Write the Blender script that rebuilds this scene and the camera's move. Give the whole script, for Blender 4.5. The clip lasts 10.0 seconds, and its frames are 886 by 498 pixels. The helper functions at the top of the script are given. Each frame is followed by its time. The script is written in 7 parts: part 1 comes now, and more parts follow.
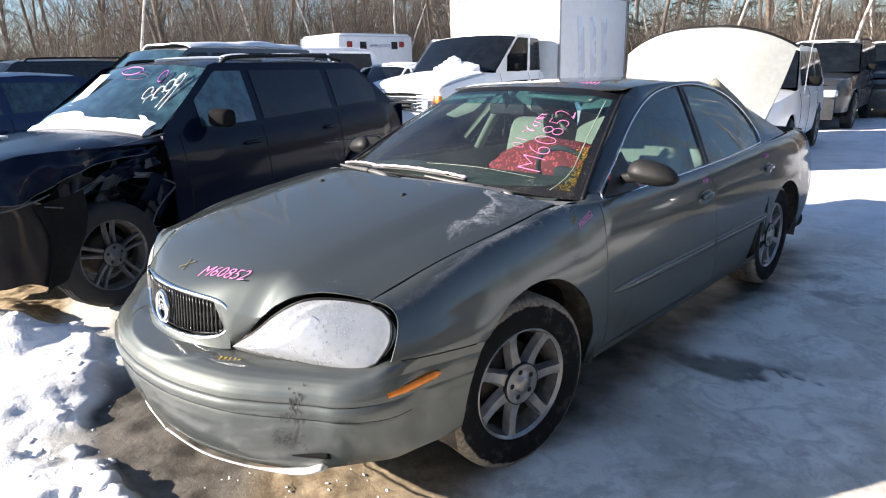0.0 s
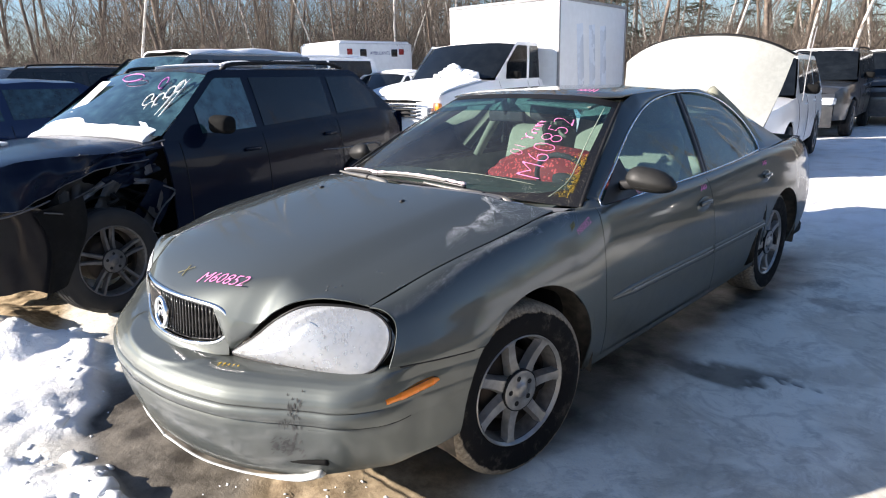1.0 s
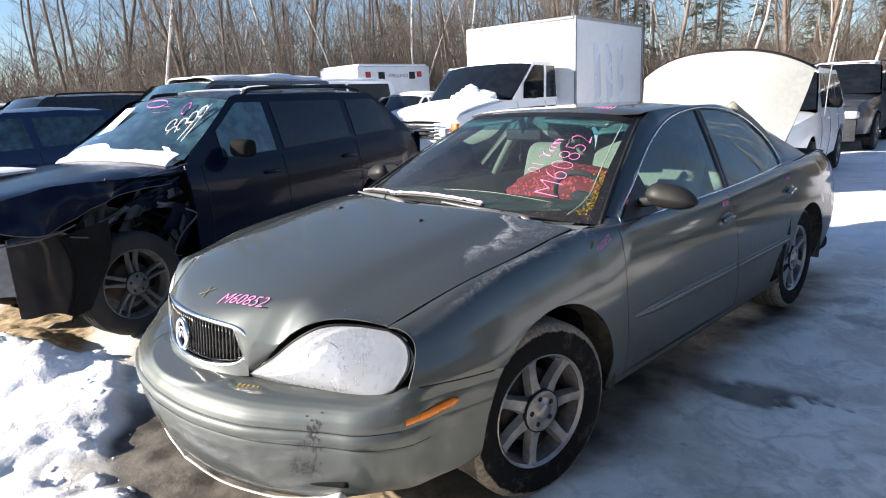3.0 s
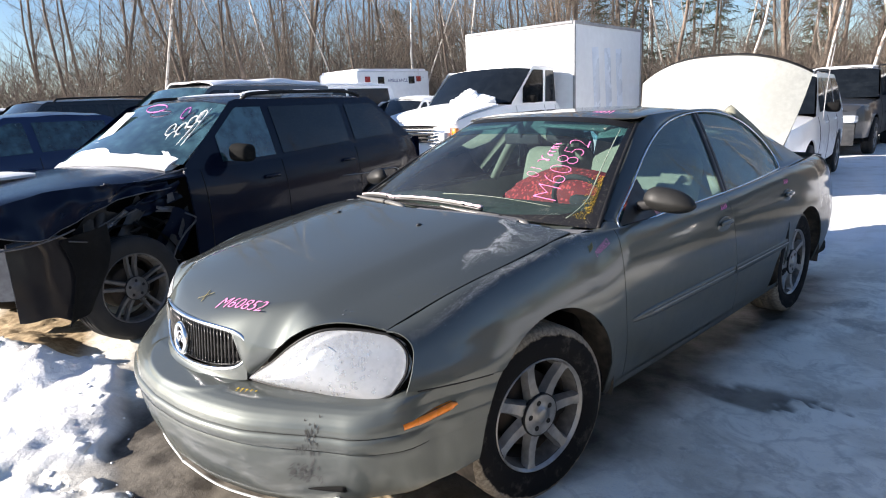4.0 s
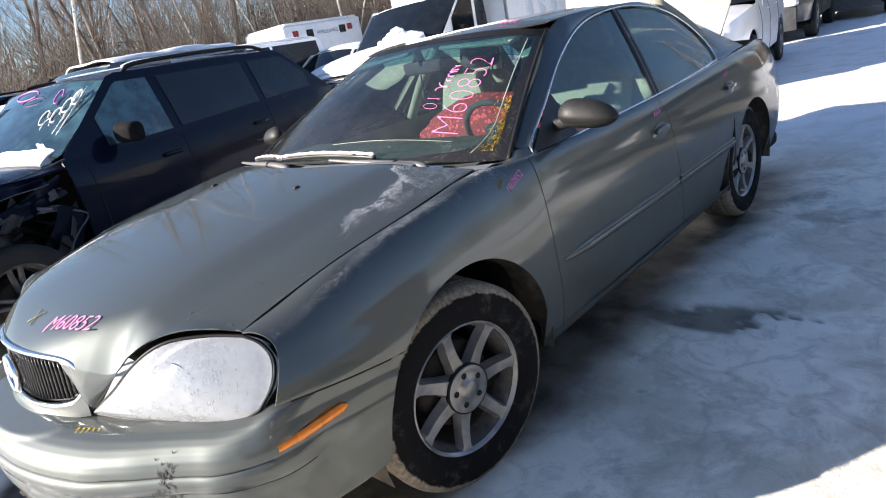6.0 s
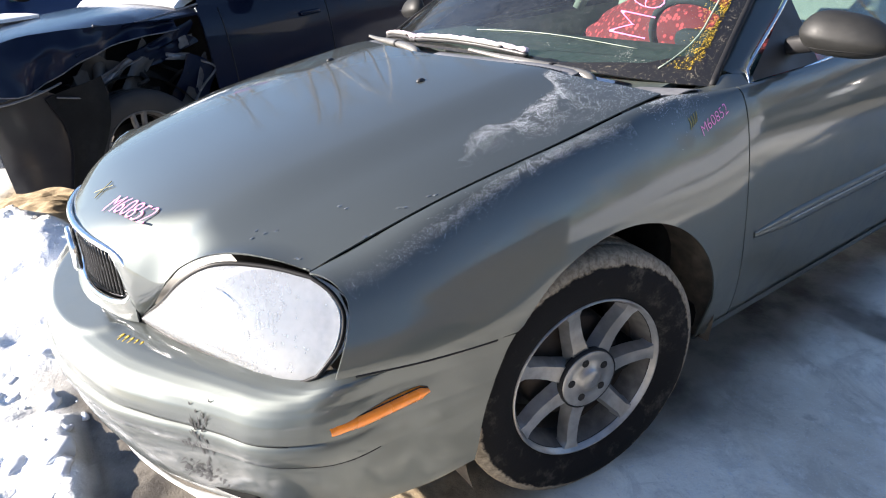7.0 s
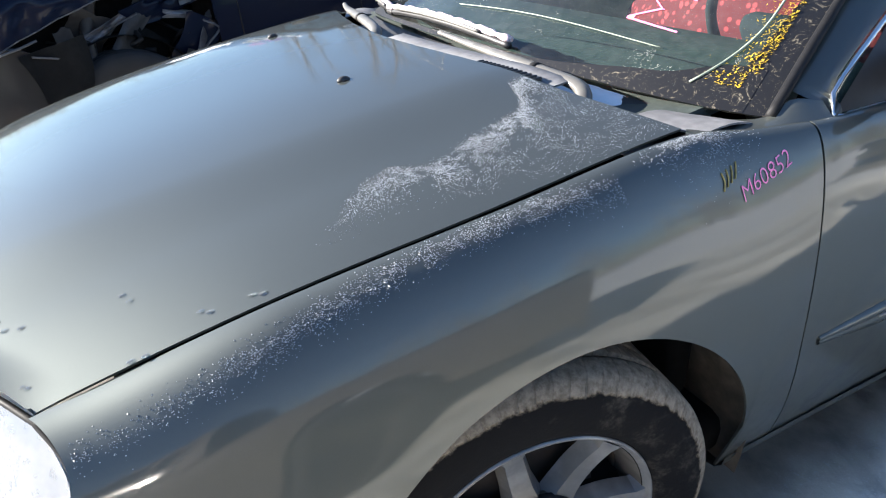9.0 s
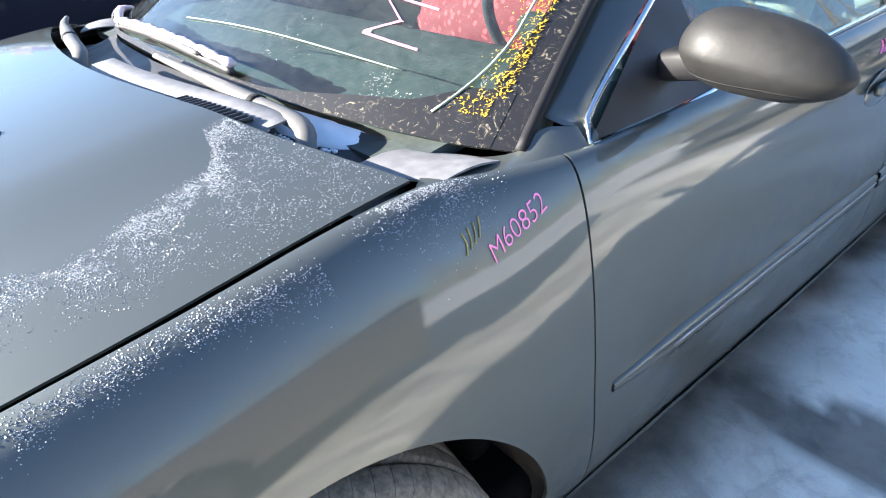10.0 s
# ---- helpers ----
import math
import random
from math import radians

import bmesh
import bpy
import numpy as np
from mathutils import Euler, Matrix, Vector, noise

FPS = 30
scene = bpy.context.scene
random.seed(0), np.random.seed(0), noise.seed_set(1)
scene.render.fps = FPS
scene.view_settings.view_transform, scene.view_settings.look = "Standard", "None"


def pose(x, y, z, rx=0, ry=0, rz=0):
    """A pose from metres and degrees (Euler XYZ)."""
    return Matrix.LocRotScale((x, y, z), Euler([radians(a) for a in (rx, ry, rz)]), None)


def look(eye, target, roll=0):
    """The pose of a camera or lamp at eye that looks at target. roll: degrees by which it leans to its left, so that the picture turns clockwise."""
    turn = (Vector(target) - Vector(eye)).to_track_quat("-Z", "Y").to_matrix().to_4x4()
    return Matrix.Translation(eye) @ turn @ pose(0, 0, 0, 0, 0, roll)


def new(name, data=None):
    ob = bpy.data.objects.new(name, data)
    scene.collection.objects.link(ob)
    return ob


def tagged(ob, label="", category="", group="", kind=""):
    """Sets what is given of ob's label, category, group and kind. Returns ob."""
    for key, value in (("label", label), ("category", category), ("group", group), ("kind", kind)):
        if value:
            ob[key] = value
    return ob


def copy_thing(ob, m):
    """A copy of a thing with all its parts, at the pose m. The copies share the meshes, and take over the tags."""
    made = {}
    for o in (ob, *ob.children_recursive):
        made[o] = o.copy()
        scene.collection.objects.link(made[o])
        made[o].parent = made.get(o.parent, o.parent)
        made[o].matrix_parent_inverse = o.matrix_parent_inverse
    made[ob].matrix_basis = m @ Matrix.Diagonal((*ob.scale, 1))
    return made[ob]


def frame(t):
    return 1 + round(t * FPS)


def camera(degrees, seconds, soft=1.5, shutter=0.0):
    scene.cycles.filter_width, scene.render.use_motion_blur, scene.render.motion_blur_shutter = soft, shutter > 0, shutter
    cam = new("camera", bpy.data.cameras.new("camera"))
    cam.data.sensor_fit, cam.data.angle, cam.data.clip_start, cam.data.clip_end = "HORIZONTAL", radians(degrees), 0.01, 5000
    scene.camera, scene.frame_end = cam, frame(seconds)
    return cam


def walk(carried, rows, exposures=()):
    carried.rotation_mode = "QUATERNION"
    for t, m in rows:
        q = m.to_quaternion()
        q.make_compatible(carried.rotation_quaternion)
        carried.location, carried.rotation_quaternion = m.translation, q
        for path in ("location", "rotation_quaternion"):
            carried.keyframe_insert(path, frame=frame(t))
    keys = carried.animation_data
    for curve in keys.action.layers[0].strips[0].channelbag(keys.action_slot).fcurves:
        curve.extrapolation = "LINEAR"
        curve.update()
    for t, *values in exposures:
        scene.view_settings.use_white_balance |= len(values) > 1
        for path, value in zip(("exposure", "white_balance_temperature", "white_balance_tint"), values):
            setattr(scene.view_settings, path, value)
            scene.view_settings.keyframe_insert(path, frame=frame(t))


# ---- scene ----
# ---- camera ----
cam = camera(71.3, 10.0, soft=1.1)
PATH = [
    (0, (2.152, -1.675, 1.491), (0.787, -0.325, 0.932), -1.9),
    (0.5, (2.154, -1.673, 1.49), (0.786, -0.323, 0.939), -1.9),
    (1, (2.158, -1.677, 1.491), (0.79, -0.321, 0.953), -1.8),
    (1.5, (2.158, -1.678, 1.488), (0.78, -0.327, 0.961), -2.2),
    (2, (2.155, -1.677, 1.489), (0.775, -0.319, 0.988), -1.4),
    (2.5, (2.154, -1.671, 1.487), (0.735, -0.347, 1.005), -2.8),
    (4, (2.161, -1.669, 1.486), (0.738, -0.341, 1.026), -2.9),
    (4.5, (2.165, -1.652, 1.474), (0.71, -0.387, 0.939), -5.0),
    (5, (2.182, -1.56, 1.436), (0.708, -0.33, 0.876), -9.8),
    (5.5, (2.174, -1.383, 1.41), (0.822, -0.072, 0.737), -11.9),
    (5.7, (2.129, -1.316, 1.408), (0.816, 0.053, 0.772), -10.6),
    (6.8, (1.85, -0.945, 1.314), (0.315, 0.082, 0.546), -11.1),
    (7, (1.712, -0.908, 1.338), (0.19, 0.031, 0.442), -5.6),
    (7.5, (1.551, -0.728, 1.303), (0.042, -0.122, 0.139), -6.3),
    (8, (1.521, -0.62, 1.266), (-0.105, -0.314, 0.142), -8.1),
    (8.5, (1.469, -0.494, 1.306), (-0.146, -0.11, 0.191), -5.9),
    (9, (1.413, -0.383, 1.29), (-0.17, 0.337, 0.301), -4.7),
    (9.5, (1.301, -0.181, 1.279), (-0.06, 0.815, 0.204), -2.9),
    (10, (1.319, -0.077, 1.275), (-0.027, 0.971, 0.232), -4.6),
]
EXPOSURES = [(t, e, 6700 if t < 8.6 else 6550, 15 if t < 8.6 else 12) for t, e in ((0.0, 0.58), (5.5, 0.58), (7.0, 1.12), (7.5, 0.74), (8.0, 0.3), (8.5, 0.0), (9.0, 1.28), (9.5, 1.74), (10.0, 1.98))]
walk(cam, [(t, look(eye, target, roll)) for t, eye, target, roll in PATH], exposures=EXPOSURES)

# ---- world, sun ----
SUN_EL, SUN_TO = radians(20.5), Vector((0.60, 0.80, 0)).normalized()
world = bpy.data.worlds.new("sky")
scene.world = world
world.use_nodes = True
wn = world.node_tree
sky = wn.nodes.new("ShaderNodeTexSky")
sky.sky_type, sky.sun_disc = "NISHITA", False
sky.sun_elevation, sky.sun_rotation = SUN_EL, math.atan2(-SUN_TO.x, -SUN_TO.y)
sky.air_density, sky.dust_density, sky.ozone_density = 1.0, 0.4, 4.2
wn.nodes["Background"].inputs["Strength"].default_value = 0.12
wn.links.new(sky.outputs[0], wn.nodes["Background"].inputs["Color"])
sun = new("sun", bpy.data.lights.new("sun", "SUN"))
sun.data.energy, sun.data.angle, sun.data.color = 9.5, radians(0.55), (1.0, 0.95, 0.86)
ray = Vector((SUN_TO.x * math.cos(SUN_EL), SUN_TO.y * math.cos(SUN_EL), -math.sin(SUN_EL)))
sun.matrix_basis = Matrix.Translation((-8, -10, 9)) @ ray.to_track_quat("-Z", "Y").to_matrix().to_4x4()


# ---- materials ----
class Mat:
    """A node material, built step by step."""

    def __init__(self, name, color=(0.5, 0.5, 0.5), rough=0.5, metal=0.0, **more):
        self.m = bpy.data.materials.new(name)
        self.m.use_nodes = True
        self.t = self.m.node_tree
        self.b = self.t.nodes["Principled BSDF"]
        self.set("Base Color", (*color, 1))
        self.set("Roughness", rough)
        self.set("Metallic", metal)
        for k, v in more.items():
            self.set(k.replace("_", " "), v)
        self.co = None

    def set(self, key, v):
        if hasattr(v, "is_linked"):
            self.t.links.new(v, self.b.inputs[key])
        else:
            self.b.inputs[key].default_value = v

    def node(self, kind, **ins):
        n = self.t.nodes.new(kind)
        for k, v in ins.items():
            key = k.replace("_", " ")
            if key in n.inputs:
                self.feed(n.inputs[key], v)
        return n

    def feed(self, sock, v):
        if hasattr(v, "is_linked"):
            self.t.links.new(v, sock)
        else:
            sock.default_value = v

    def coord(self, which="Object"):
        if not self.co:
            self.co = self.t.nodes.new("ShaderNodeTexCoord")
        return self.co.outputs[which]

    def noise(self, scale, detail=4, rough=0.55, vec=None, warp=0.0):
        n = self.node("ShaderNodeTexNoise", Scale=scale, Detail=detail, Roughness=rough, Distortion=warp)
        self.t.links.new(vec or self.coord(), n.inputs["Vector"])
        return n.outputs["Fac"]

    def cells(self, scale, vec=None, feature="F1"):
        n = self.node("ShaderNodeTexVoronoi", Scale=scale)
        n.feature = feature
        self.t.links.new(vec or self.coord(), n.inputs["Vector"])
        return n.outputs["Distance"]

    def ramp(self, v, lo, hi, a=0.0, b=1.0):
        n = self.node("ShaderNodeMapRange")
        n.interpolation_type = "SMOOTHSTEP"
        for k, x in (("Value", v), ("From Min", lo), ("From Max", hi), ("To Min", a), ("To Max", b)):
            self.feed(n.inputs[k], x)
        return n.outputs["Result"]

    def math(self, op, a, b=0.0):
        n = self.t.nodes.new("ShaderNodeMath")
        n.operation = op
        self.feed(n.inputs[0], a)
        self.feed(n.inputs[1], b)
        return n.outputs[0]

    def mix(self, f, a, b):
        n = self.t.nodes.new("ShaderNodeMix")
        n.data_type = "RGBA"
        self.feed(n.inputs[0], f)
        self.feed(n.inputs[6], a if hasattr(a, "is_linked") else (*a, 1))
        self.feed(n.inputs[7], b if hasattr(b, "is_linked") else (*b, 1))
        return n.outputs[2]

    def xyz(self, which="Object"):
        n = self.t.nodes.new("ShaderNodeSeparateXYZ")
        self.t.links.new(self.coord(which), n.inputs[0])
        return n.outputs

    def bump(self, h, strength=0.3, dist=0.01):
        n = self.node("ShaderNodeBump", Strength=strength, Distance=dist, Height=h)
        self.t.links.new(n.outputs[0], self.b.inputs["Normal"])
        return n.outputs[0]


def plain(name, color, rough=0.5, metal=0.0, scale=40, vary=0.25, bump=0.1, **more):
    """A surface of one colour with grain and faint stains at two scales."""
    k = Mat(name, color, rough, metal, **more)
    f = k.math("MULTIPLY", k.noise(scale), k.noise(scale / 9, 3))
    k.set("Base Color", k.mix(k.ramp(f, 0.12, 0.42), tuple(c * (1 - vary) for c in color), tuple(min(1, c * (1 + vary)) for c in color)))
    k.set("Roughness", k.ramp(k.noise(scale / 4), 0.3, 0.7, max(0.02, rough - 0.08), min(1, rough + 0.12)))
    if bump:
        k.bump(k.noise(scale * 3), bump, 0.002)
    return k.m


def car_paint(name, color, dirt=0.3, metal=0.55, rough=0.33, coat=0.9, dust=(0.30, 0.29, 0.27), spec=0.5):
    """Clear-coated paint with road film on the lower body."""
    k = Mat(name, color, rough, metal)
    flake = k.ramp(k.noise(900, 1), 0.3, 0.7, 0.9, 1.12)
    base = k.mix(flake, tuple(c * 0.6 for c in color), tuple(min(1, c * 1.35) for c in color))
    z = k.xyz()[2]
    film = k.math("MULTIPLY", k.ramp(k.math("ADD", z, k.math("MULTIPLY", k.noise(3.0, 5), 0.35)), 0.45, 1.15, 1.0, 0.12), k.ramp(k.noise(14, 6, 0.65), 0.25, 0.75, 0.35, 1.0))
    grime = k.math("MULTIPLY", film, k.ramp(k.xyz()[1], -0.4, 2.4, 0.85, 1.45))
    film = k.math("MULTIPLY", film, dirt)
    k.set("Base Color", k.mix(film, base, dust))
    k.set("Metallic", k.math("MULTIPLY", k.math("SUBTRACT", 1.0, film), metal))
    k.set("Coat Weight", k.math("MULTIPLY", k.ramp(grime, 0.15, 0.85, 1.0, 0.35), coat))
    k.set("Coat IOR", 1.58)
    k.set("Specular Tint", (0.35, 0.35, 0.35, 1))
    k.set("Specular IOR Level", spec)
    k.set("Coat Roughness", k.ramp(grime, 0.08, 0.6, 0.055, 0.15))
    k.set("Roughness", k.ramp(film, 0.0, 0.5, rough, 0.6))
    k.bump(k.noise(260, 2), 0.02, 0.001)
    return k


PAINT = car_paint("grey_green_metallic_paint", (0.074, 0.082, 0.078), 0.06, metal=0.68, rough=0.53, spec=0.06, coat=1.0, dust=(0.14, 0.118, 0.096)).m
BLACK_PLASTIC = plain("black_plastic", (0.022, 0.022, 0.024), 0.5)
# near-black that paints the shade of hollows; also on some mirrors and rims
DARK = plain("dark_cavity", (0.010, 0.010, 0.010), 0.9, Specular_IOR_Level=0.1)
RUBBER = plain("tyre_rubber", (0.012, 0.012, 0.013), 0.75, scale=25, bump=0.25)
SEAL = plain("rubber_seal", (0.010, 0.010, 0.011), 0.6, Specular_IOR_Level=0.25)
CHROME = plain("chrome", (0.78, 0.79, 0.80), 0.14, 1.0, vary=0.08, bump=0.02)
ALLOY = plain("dull_alloy", (0.29, 0.285, 0.28), 0.36, 0.75, scale=18, vary=0.3)


def glass(name, tint, haze=0.06, rough=0.02, least=None, film=(0.62, 0.64, 0.62)):
    """Window glass: mostly clear, tinted, glossy, with a film of dirt."""
    m = bpy.data.materials.new(name)
    m.use_nodes = True
    t = m.node_tree
    t.nodes.clear()
    out = t.nodes.new("ShaderNodeOutputMaterial")
    clear = t.nodes.new("ShaderNodeBsdfTransparent")
    clear.inputs[0].default_value = (*tint, 1)
    gloss = t.nodes.new("ShaderNodeBsdfGlossy")
    gloss.inputs["Roughness"].default_value = rough
    dirt = t.nodes.new("ShaderNodeBsdfDiffuse")
    dirt.inputs[0].default_value = (*film, 1)
    fr = t.nodes.new("ShaderNodeFresnel")
    fr.inputs[0].default_value = 1.72
    co = t.nodes.new("ShaderNodeTexCoord")
    n1, n2 = t.nodes.new("ShaderNodeTexNoise"), t.nodes.new("ShaderNodeTexNoise")
    n1.inputs["Scale"].default_value, n2.inputs["Scale"].default_value = 4, 60
    n1.inputs["Detail"].default_value = n2.inputs["Detail"].default_value = 5
    mr = t.nodes.new("ShaderNodeMapRange")
    mul = t.nodes.new("ShaderNodeMath")
    mul.operation = "MULTIPLY"
    for n in (n1, n2):
        t.links.new(co.outputs["Object"], n.inputs["Vector"])
    t.links.new(n1.outputs["Fac"], mul.inputs[0])
    t.links.new(n2.outputs["Fac"], mul.inputs[1])
    t.links.new(mul.outputs[0], mr.inputs["Value"])
    for k, v in (("From Min", 0.1), ("From Max", 0.45), ("To Min", haze * 0.3 if least is None else least), ("To Max", haze * 2)):
        mr.inputs[k].default_value = v
    a, b = t.nodes.new("ShaderNodeMixShader"), t.nodes.new("ShaderNodeMixShader")
    t.links.new(mr.outputs[0], a.inputs[0])
    t.links.new(clear.outputs[0], a.inputs[1])
    t.links.new(dirt.outputs[0], a.inputs[2])
    t.links.new(fr.outputs[0], b.inputs[0])
    t.links.new(a.outputs[0], b.inputs[1])
    t.links.new(gloss.outputs[0], b.inputs[2])
    t.links.new(b.outputs[0], out.inputs[0])
    return m


GLASS = glass("windscreen_glass", (0.36, 0.55, 0.55), 0.022)
SHADE_BAND = glass("tinted_shade_band", (0.25, 0.52, 0.62), 0.01)
SIDE_GLASS = glass("tinted_side_glass", (0.34, 0.53, 0.51), 0.13, film=(0.24, 0.40, 0.37))
PRIVACY = glass("dark_privacy_glass", (0.06, 0.07, 0.08), 0.04)
# ---- mesh tools ----
def curve(keys, vals, x):
    """A smooth curve through (keys, vals), evaluated at x."""
    k, v = np.asarray(keys, float), np.asarray(vals, float)
    x = np.clip(np.asarray(x, float), k[0], k[-1])
    d = np.diff(v) / np.diff(k)
    m = np.concatenate([[d[0]], np.where(d[1:] * d[:-1] > 0, 2 * d[1:] * d[:-1] / np.where(np.abs(d[1:] + d[:-1]) < 1e-12, 1, d[1:] + d[:-1]), 0), [d[-1]]])
    i = np.clip(np.searchsorted(k, x, side="right") - 1, 0, len(k) - 2)
    h = k[i + 1] - k[i]
    s = (x - k[i]) / h
    return (2 * s**3 - 3 * s**2 + 1) * v[i] + (s**3 - 2 * s**2 + s) * h * m[i] + (3 * s**2 - 2 * s**3) * v[i + 1] + (s**3 - s**2) * h * m[i + 1]


def path(points, n, closed=False):
    """n points at even steps along a smooth curve through the given points."""
    p = np.asarray(points, float)
    if closed:
        p = np.vstack([p[-2:], p, p[:3]])
    m = np.gradient(p, axis=0)
    out = []
    for i in range(len(p) - 1):
        s = np.linspace(0, 1, 24, endpoint=False)[:, None]
        out.append((2 * s**3 - 3 * s**2 + 1) * p[i] + (s**3 - 2 * s**2 + s) * m[i] + (3 * s**2 - 2 * s**3) * p[i + 1] + (s**3 - s**2) * m[i + 1])
    q = np.vstack(out + [p[-1:]])
    if closed:
        q = q[48:-24 * 3 + 24 - 0][: 24 * (len(p) - 5) + 1]
    d = np.concatenate([[0], np.cumsum(np.linalg.norm(np.diff(q, axis=0), axis=1))])
    t = np.linspace(0, d[-1], n)
    return np.stack([np.interp(t, d, q[:, c]) for c in range(q.shape[1])], 1)


def smooth(a, b, x):
    s = np.clip((np.asarray(x, float) - a) / (b - a), 0, 1)
    return s * s * (3 - 2 * s)


def link(name, verts, faces, mat, parent=None, label="", flat=False):
    me = bpy.data.meshes.new(name)
    me.from_pydata([tuple(map(float, v)) for v in verts], [], [tuple(map(int, f)) for f in faces])
    me.materials.append(mat)
    if not flat:
        me.polygons.foreach_set("use_smooth", [True] * len(me.polygons))
    ob = new(name, me)
    if parent:
        ob.parent = parent
    return tagged(ob, label)


def part(name, bm, mat, parent=None, label="", flat=False):
    """Links a bmesh as one mesh object under a thing or a part."""
    me = bpy.data.meshes.new(name)
    bm.to_mesh(me)
    bm.free()
    me.materials.append(mat)
    if not flat:
        me.polygons.foreach_set("use_smooth", [True] * len(me.polygons))
    ob = new(name, me)
    if parent:
        ob.parent = parent
    return tagged(ob, label)


def thing(name, label, category, group="", at=None):
    e = new(name)
    e.empty_display_size = 0.1
    if at is not None:
        e.matrix_basis = at
    return tagged(e, label, category, group)


def grid_faces(n, m, keep=None, close=False):
    i, j = np.meshgrid(np.arange(n - 1), np.arange(m if close else m - 1), indexing="ij")
    j2 = (j + 1) % m
    f = np.stack([i * m + j, i * m + j2, (i + 1) * m + j2, (i + 1) * m + j], -1).reshape(-1, 4)
    return f if keep is None else f[keep.reshape(-1)]


def sheet(name, P, mat, parent=None, label="", keep=None, flip=False, thick=0.0, close=False, mirror=False, flat=False):
    """A surface from a grid of points; thick gives it a rim inwards; mirror makes the other side's twin."""
    n, m = P.shape[:2]
    V, F = P.reshape(-1, 3), grid_faces(n, m, keep, close)
    if mirror:
        V = V * (-1, 1, 1)
        flip = not flip
    if flip:
        F = F[:, ::-1]
    used = np.unique(F)
    back = np.zeros(len(V), int)
    back[used] = np.arange(len(used))
    ob = link(name, V[used], back[F], mat, parent, label, flat)
    if thick:
        s = ob.modifiers.new("thick", "SOLIDIFY")
        s.thickness, s.offset = thick, -1
        ob.modifiers.new("edges", "EDGE_SPLIT").split_angle = radians(62)
    return ob


def tube(name, pts, radius, mat, parent=None, label="", sides=8, close=False, squash=1.0, caps=True):
    """A round bar along pts; radius may vary along it."""
    p = np.asarray(pts, float)
    n = len(p)
    r = np.broadcast_to(np.asarray(radius, float), (n,))
    t = np.gradient(p, axis=0) if not close else np.roll(p, -1, 0) - np.roll(p, 1, 0)
    t /= np.linalg.norm(t, axis=1)[:, None] + 1e-12
    up = np.array((0, 0, 1.0)) if abs(t[:, 2]).mean() < 0.8 else np.array((0, 1.0, 0))
    a = np.cross(t, up)
    a /= np.linalg.norm(a, axis=1)[:, None] + 1e-12
    b = np.cross(a, t)
    g = np.linspace(0, 2 * math.pi, sides, endpoint=False)
    P = p[:, None] + r[:, None, None] * (np.cos(g)[None, :, None] * a[:, None] + squash * np.sin(g)[None, :, None] * b[:, None])
    V = P.reshape(-1, 3)
    F = [tuple(f) for f in grid_faces(n, sides, close=True)]
    if close:
        F += [((n - 1) * sides + j, (n - 1) * sides + (j + 1) % sides, (j + 1) % sides, j) for j in range(sides)]
    elif caps:
        F += [tuple(range(sides))[::-1], tuple(range((n - 1) * sides, n * sides))]
    return link(name, V, F, mat, parent, label)


def lathe(name, prof, mat, parent=None, label="", n=48, m=None):
    """Turns a profile (x across, radius) round the x axis."""
    p = np.asarray(prof, float)
    a = np.linspace(0, 2 * math.pi, n, endpoint=False)
    P = np.stack([np.repeat(p[:, :1], n, 1), p[:, 1:] * np.cos(a), p[:, 1:] * np.sin(a)], -1)
    V = P.reshape(-1, 3)
    if m is not None:
        V = np.array([m @ Vector(v) for v in V])
    return link(name, V, grid_faces(len(p), n, close=True), mat, parent, label)


def box(size, at=(0, 0, 0), bevel=0.01, rot=(0, 0, 0), seg=2, bm=None):
    """A bevelled box, as a bmesh."""
    b = bmesh.new()
    bmesh.ops.create_cube(b, size=1)
    bmesh.ops.scale(b, vec=size, verts=b.verts)
    if bevel:
        bmesh.ops.bevel(b, geom=b.edges[:], offset=min(bevel, min(size) * 0.45), segments=seg, affect="EDGES", profile=0.5)
    bmesh.ops.transform(b, matrix=pose(*at, *rot), verts=b.verts)
    if bm is None:
        return b
    me = bpy.data.meshes.new("t")
    b.to_mesh(me)
    b.free()
    bm.from_mesh(me)
    bpy.data.meshes.remove(me)
    return bm


def lattice(ix, iy, seed):
    h = (ix.astype(np.int64) * 374761393 + iy.astype(np.int64) * 668265263 + seed * 1442695041) & 0x7FFFFFFF
    h = ((h ^ (h >> 13)) * 1274126177) & 0x7FFFFFFF
    return ((h ^ (h >> 16)) & 0xFFFF) / 65535.0


def field(x, y, scale, seed=0):
    """Smooth random heights, 0 to 1, with features of about 1 / scale metres."""
    x, y = x * scale, y * scale
    ix, iy = np.floor(x), np.floor(y)
    fx, fy = x - ix, y - iy
    fx, fy = fx * fx * (3 - 2 * fx), fy * fy * (3 - 2 * fy)
    a, b = lattice(ix, iy, seed), lattice(ix + 1, iy, seed)
    c, d = lattice(ix, iy + 1, seed), lattice(ix + 1, iy + 1, seed)
    return (a + (b - a) * fx) * (1 - fy) + (c + (d - c) * fx) * fy


def layers(x, y, scale, n, seed=0, gain=0.5):
    t, k, a = 0, 0, 1.0
    for i in range(n):
        t = t + a * field(x + 3.1 * i, y - 1.7 * i, scale * 2**i, seed + i)
        k += a
        a *= gain
    return t / k


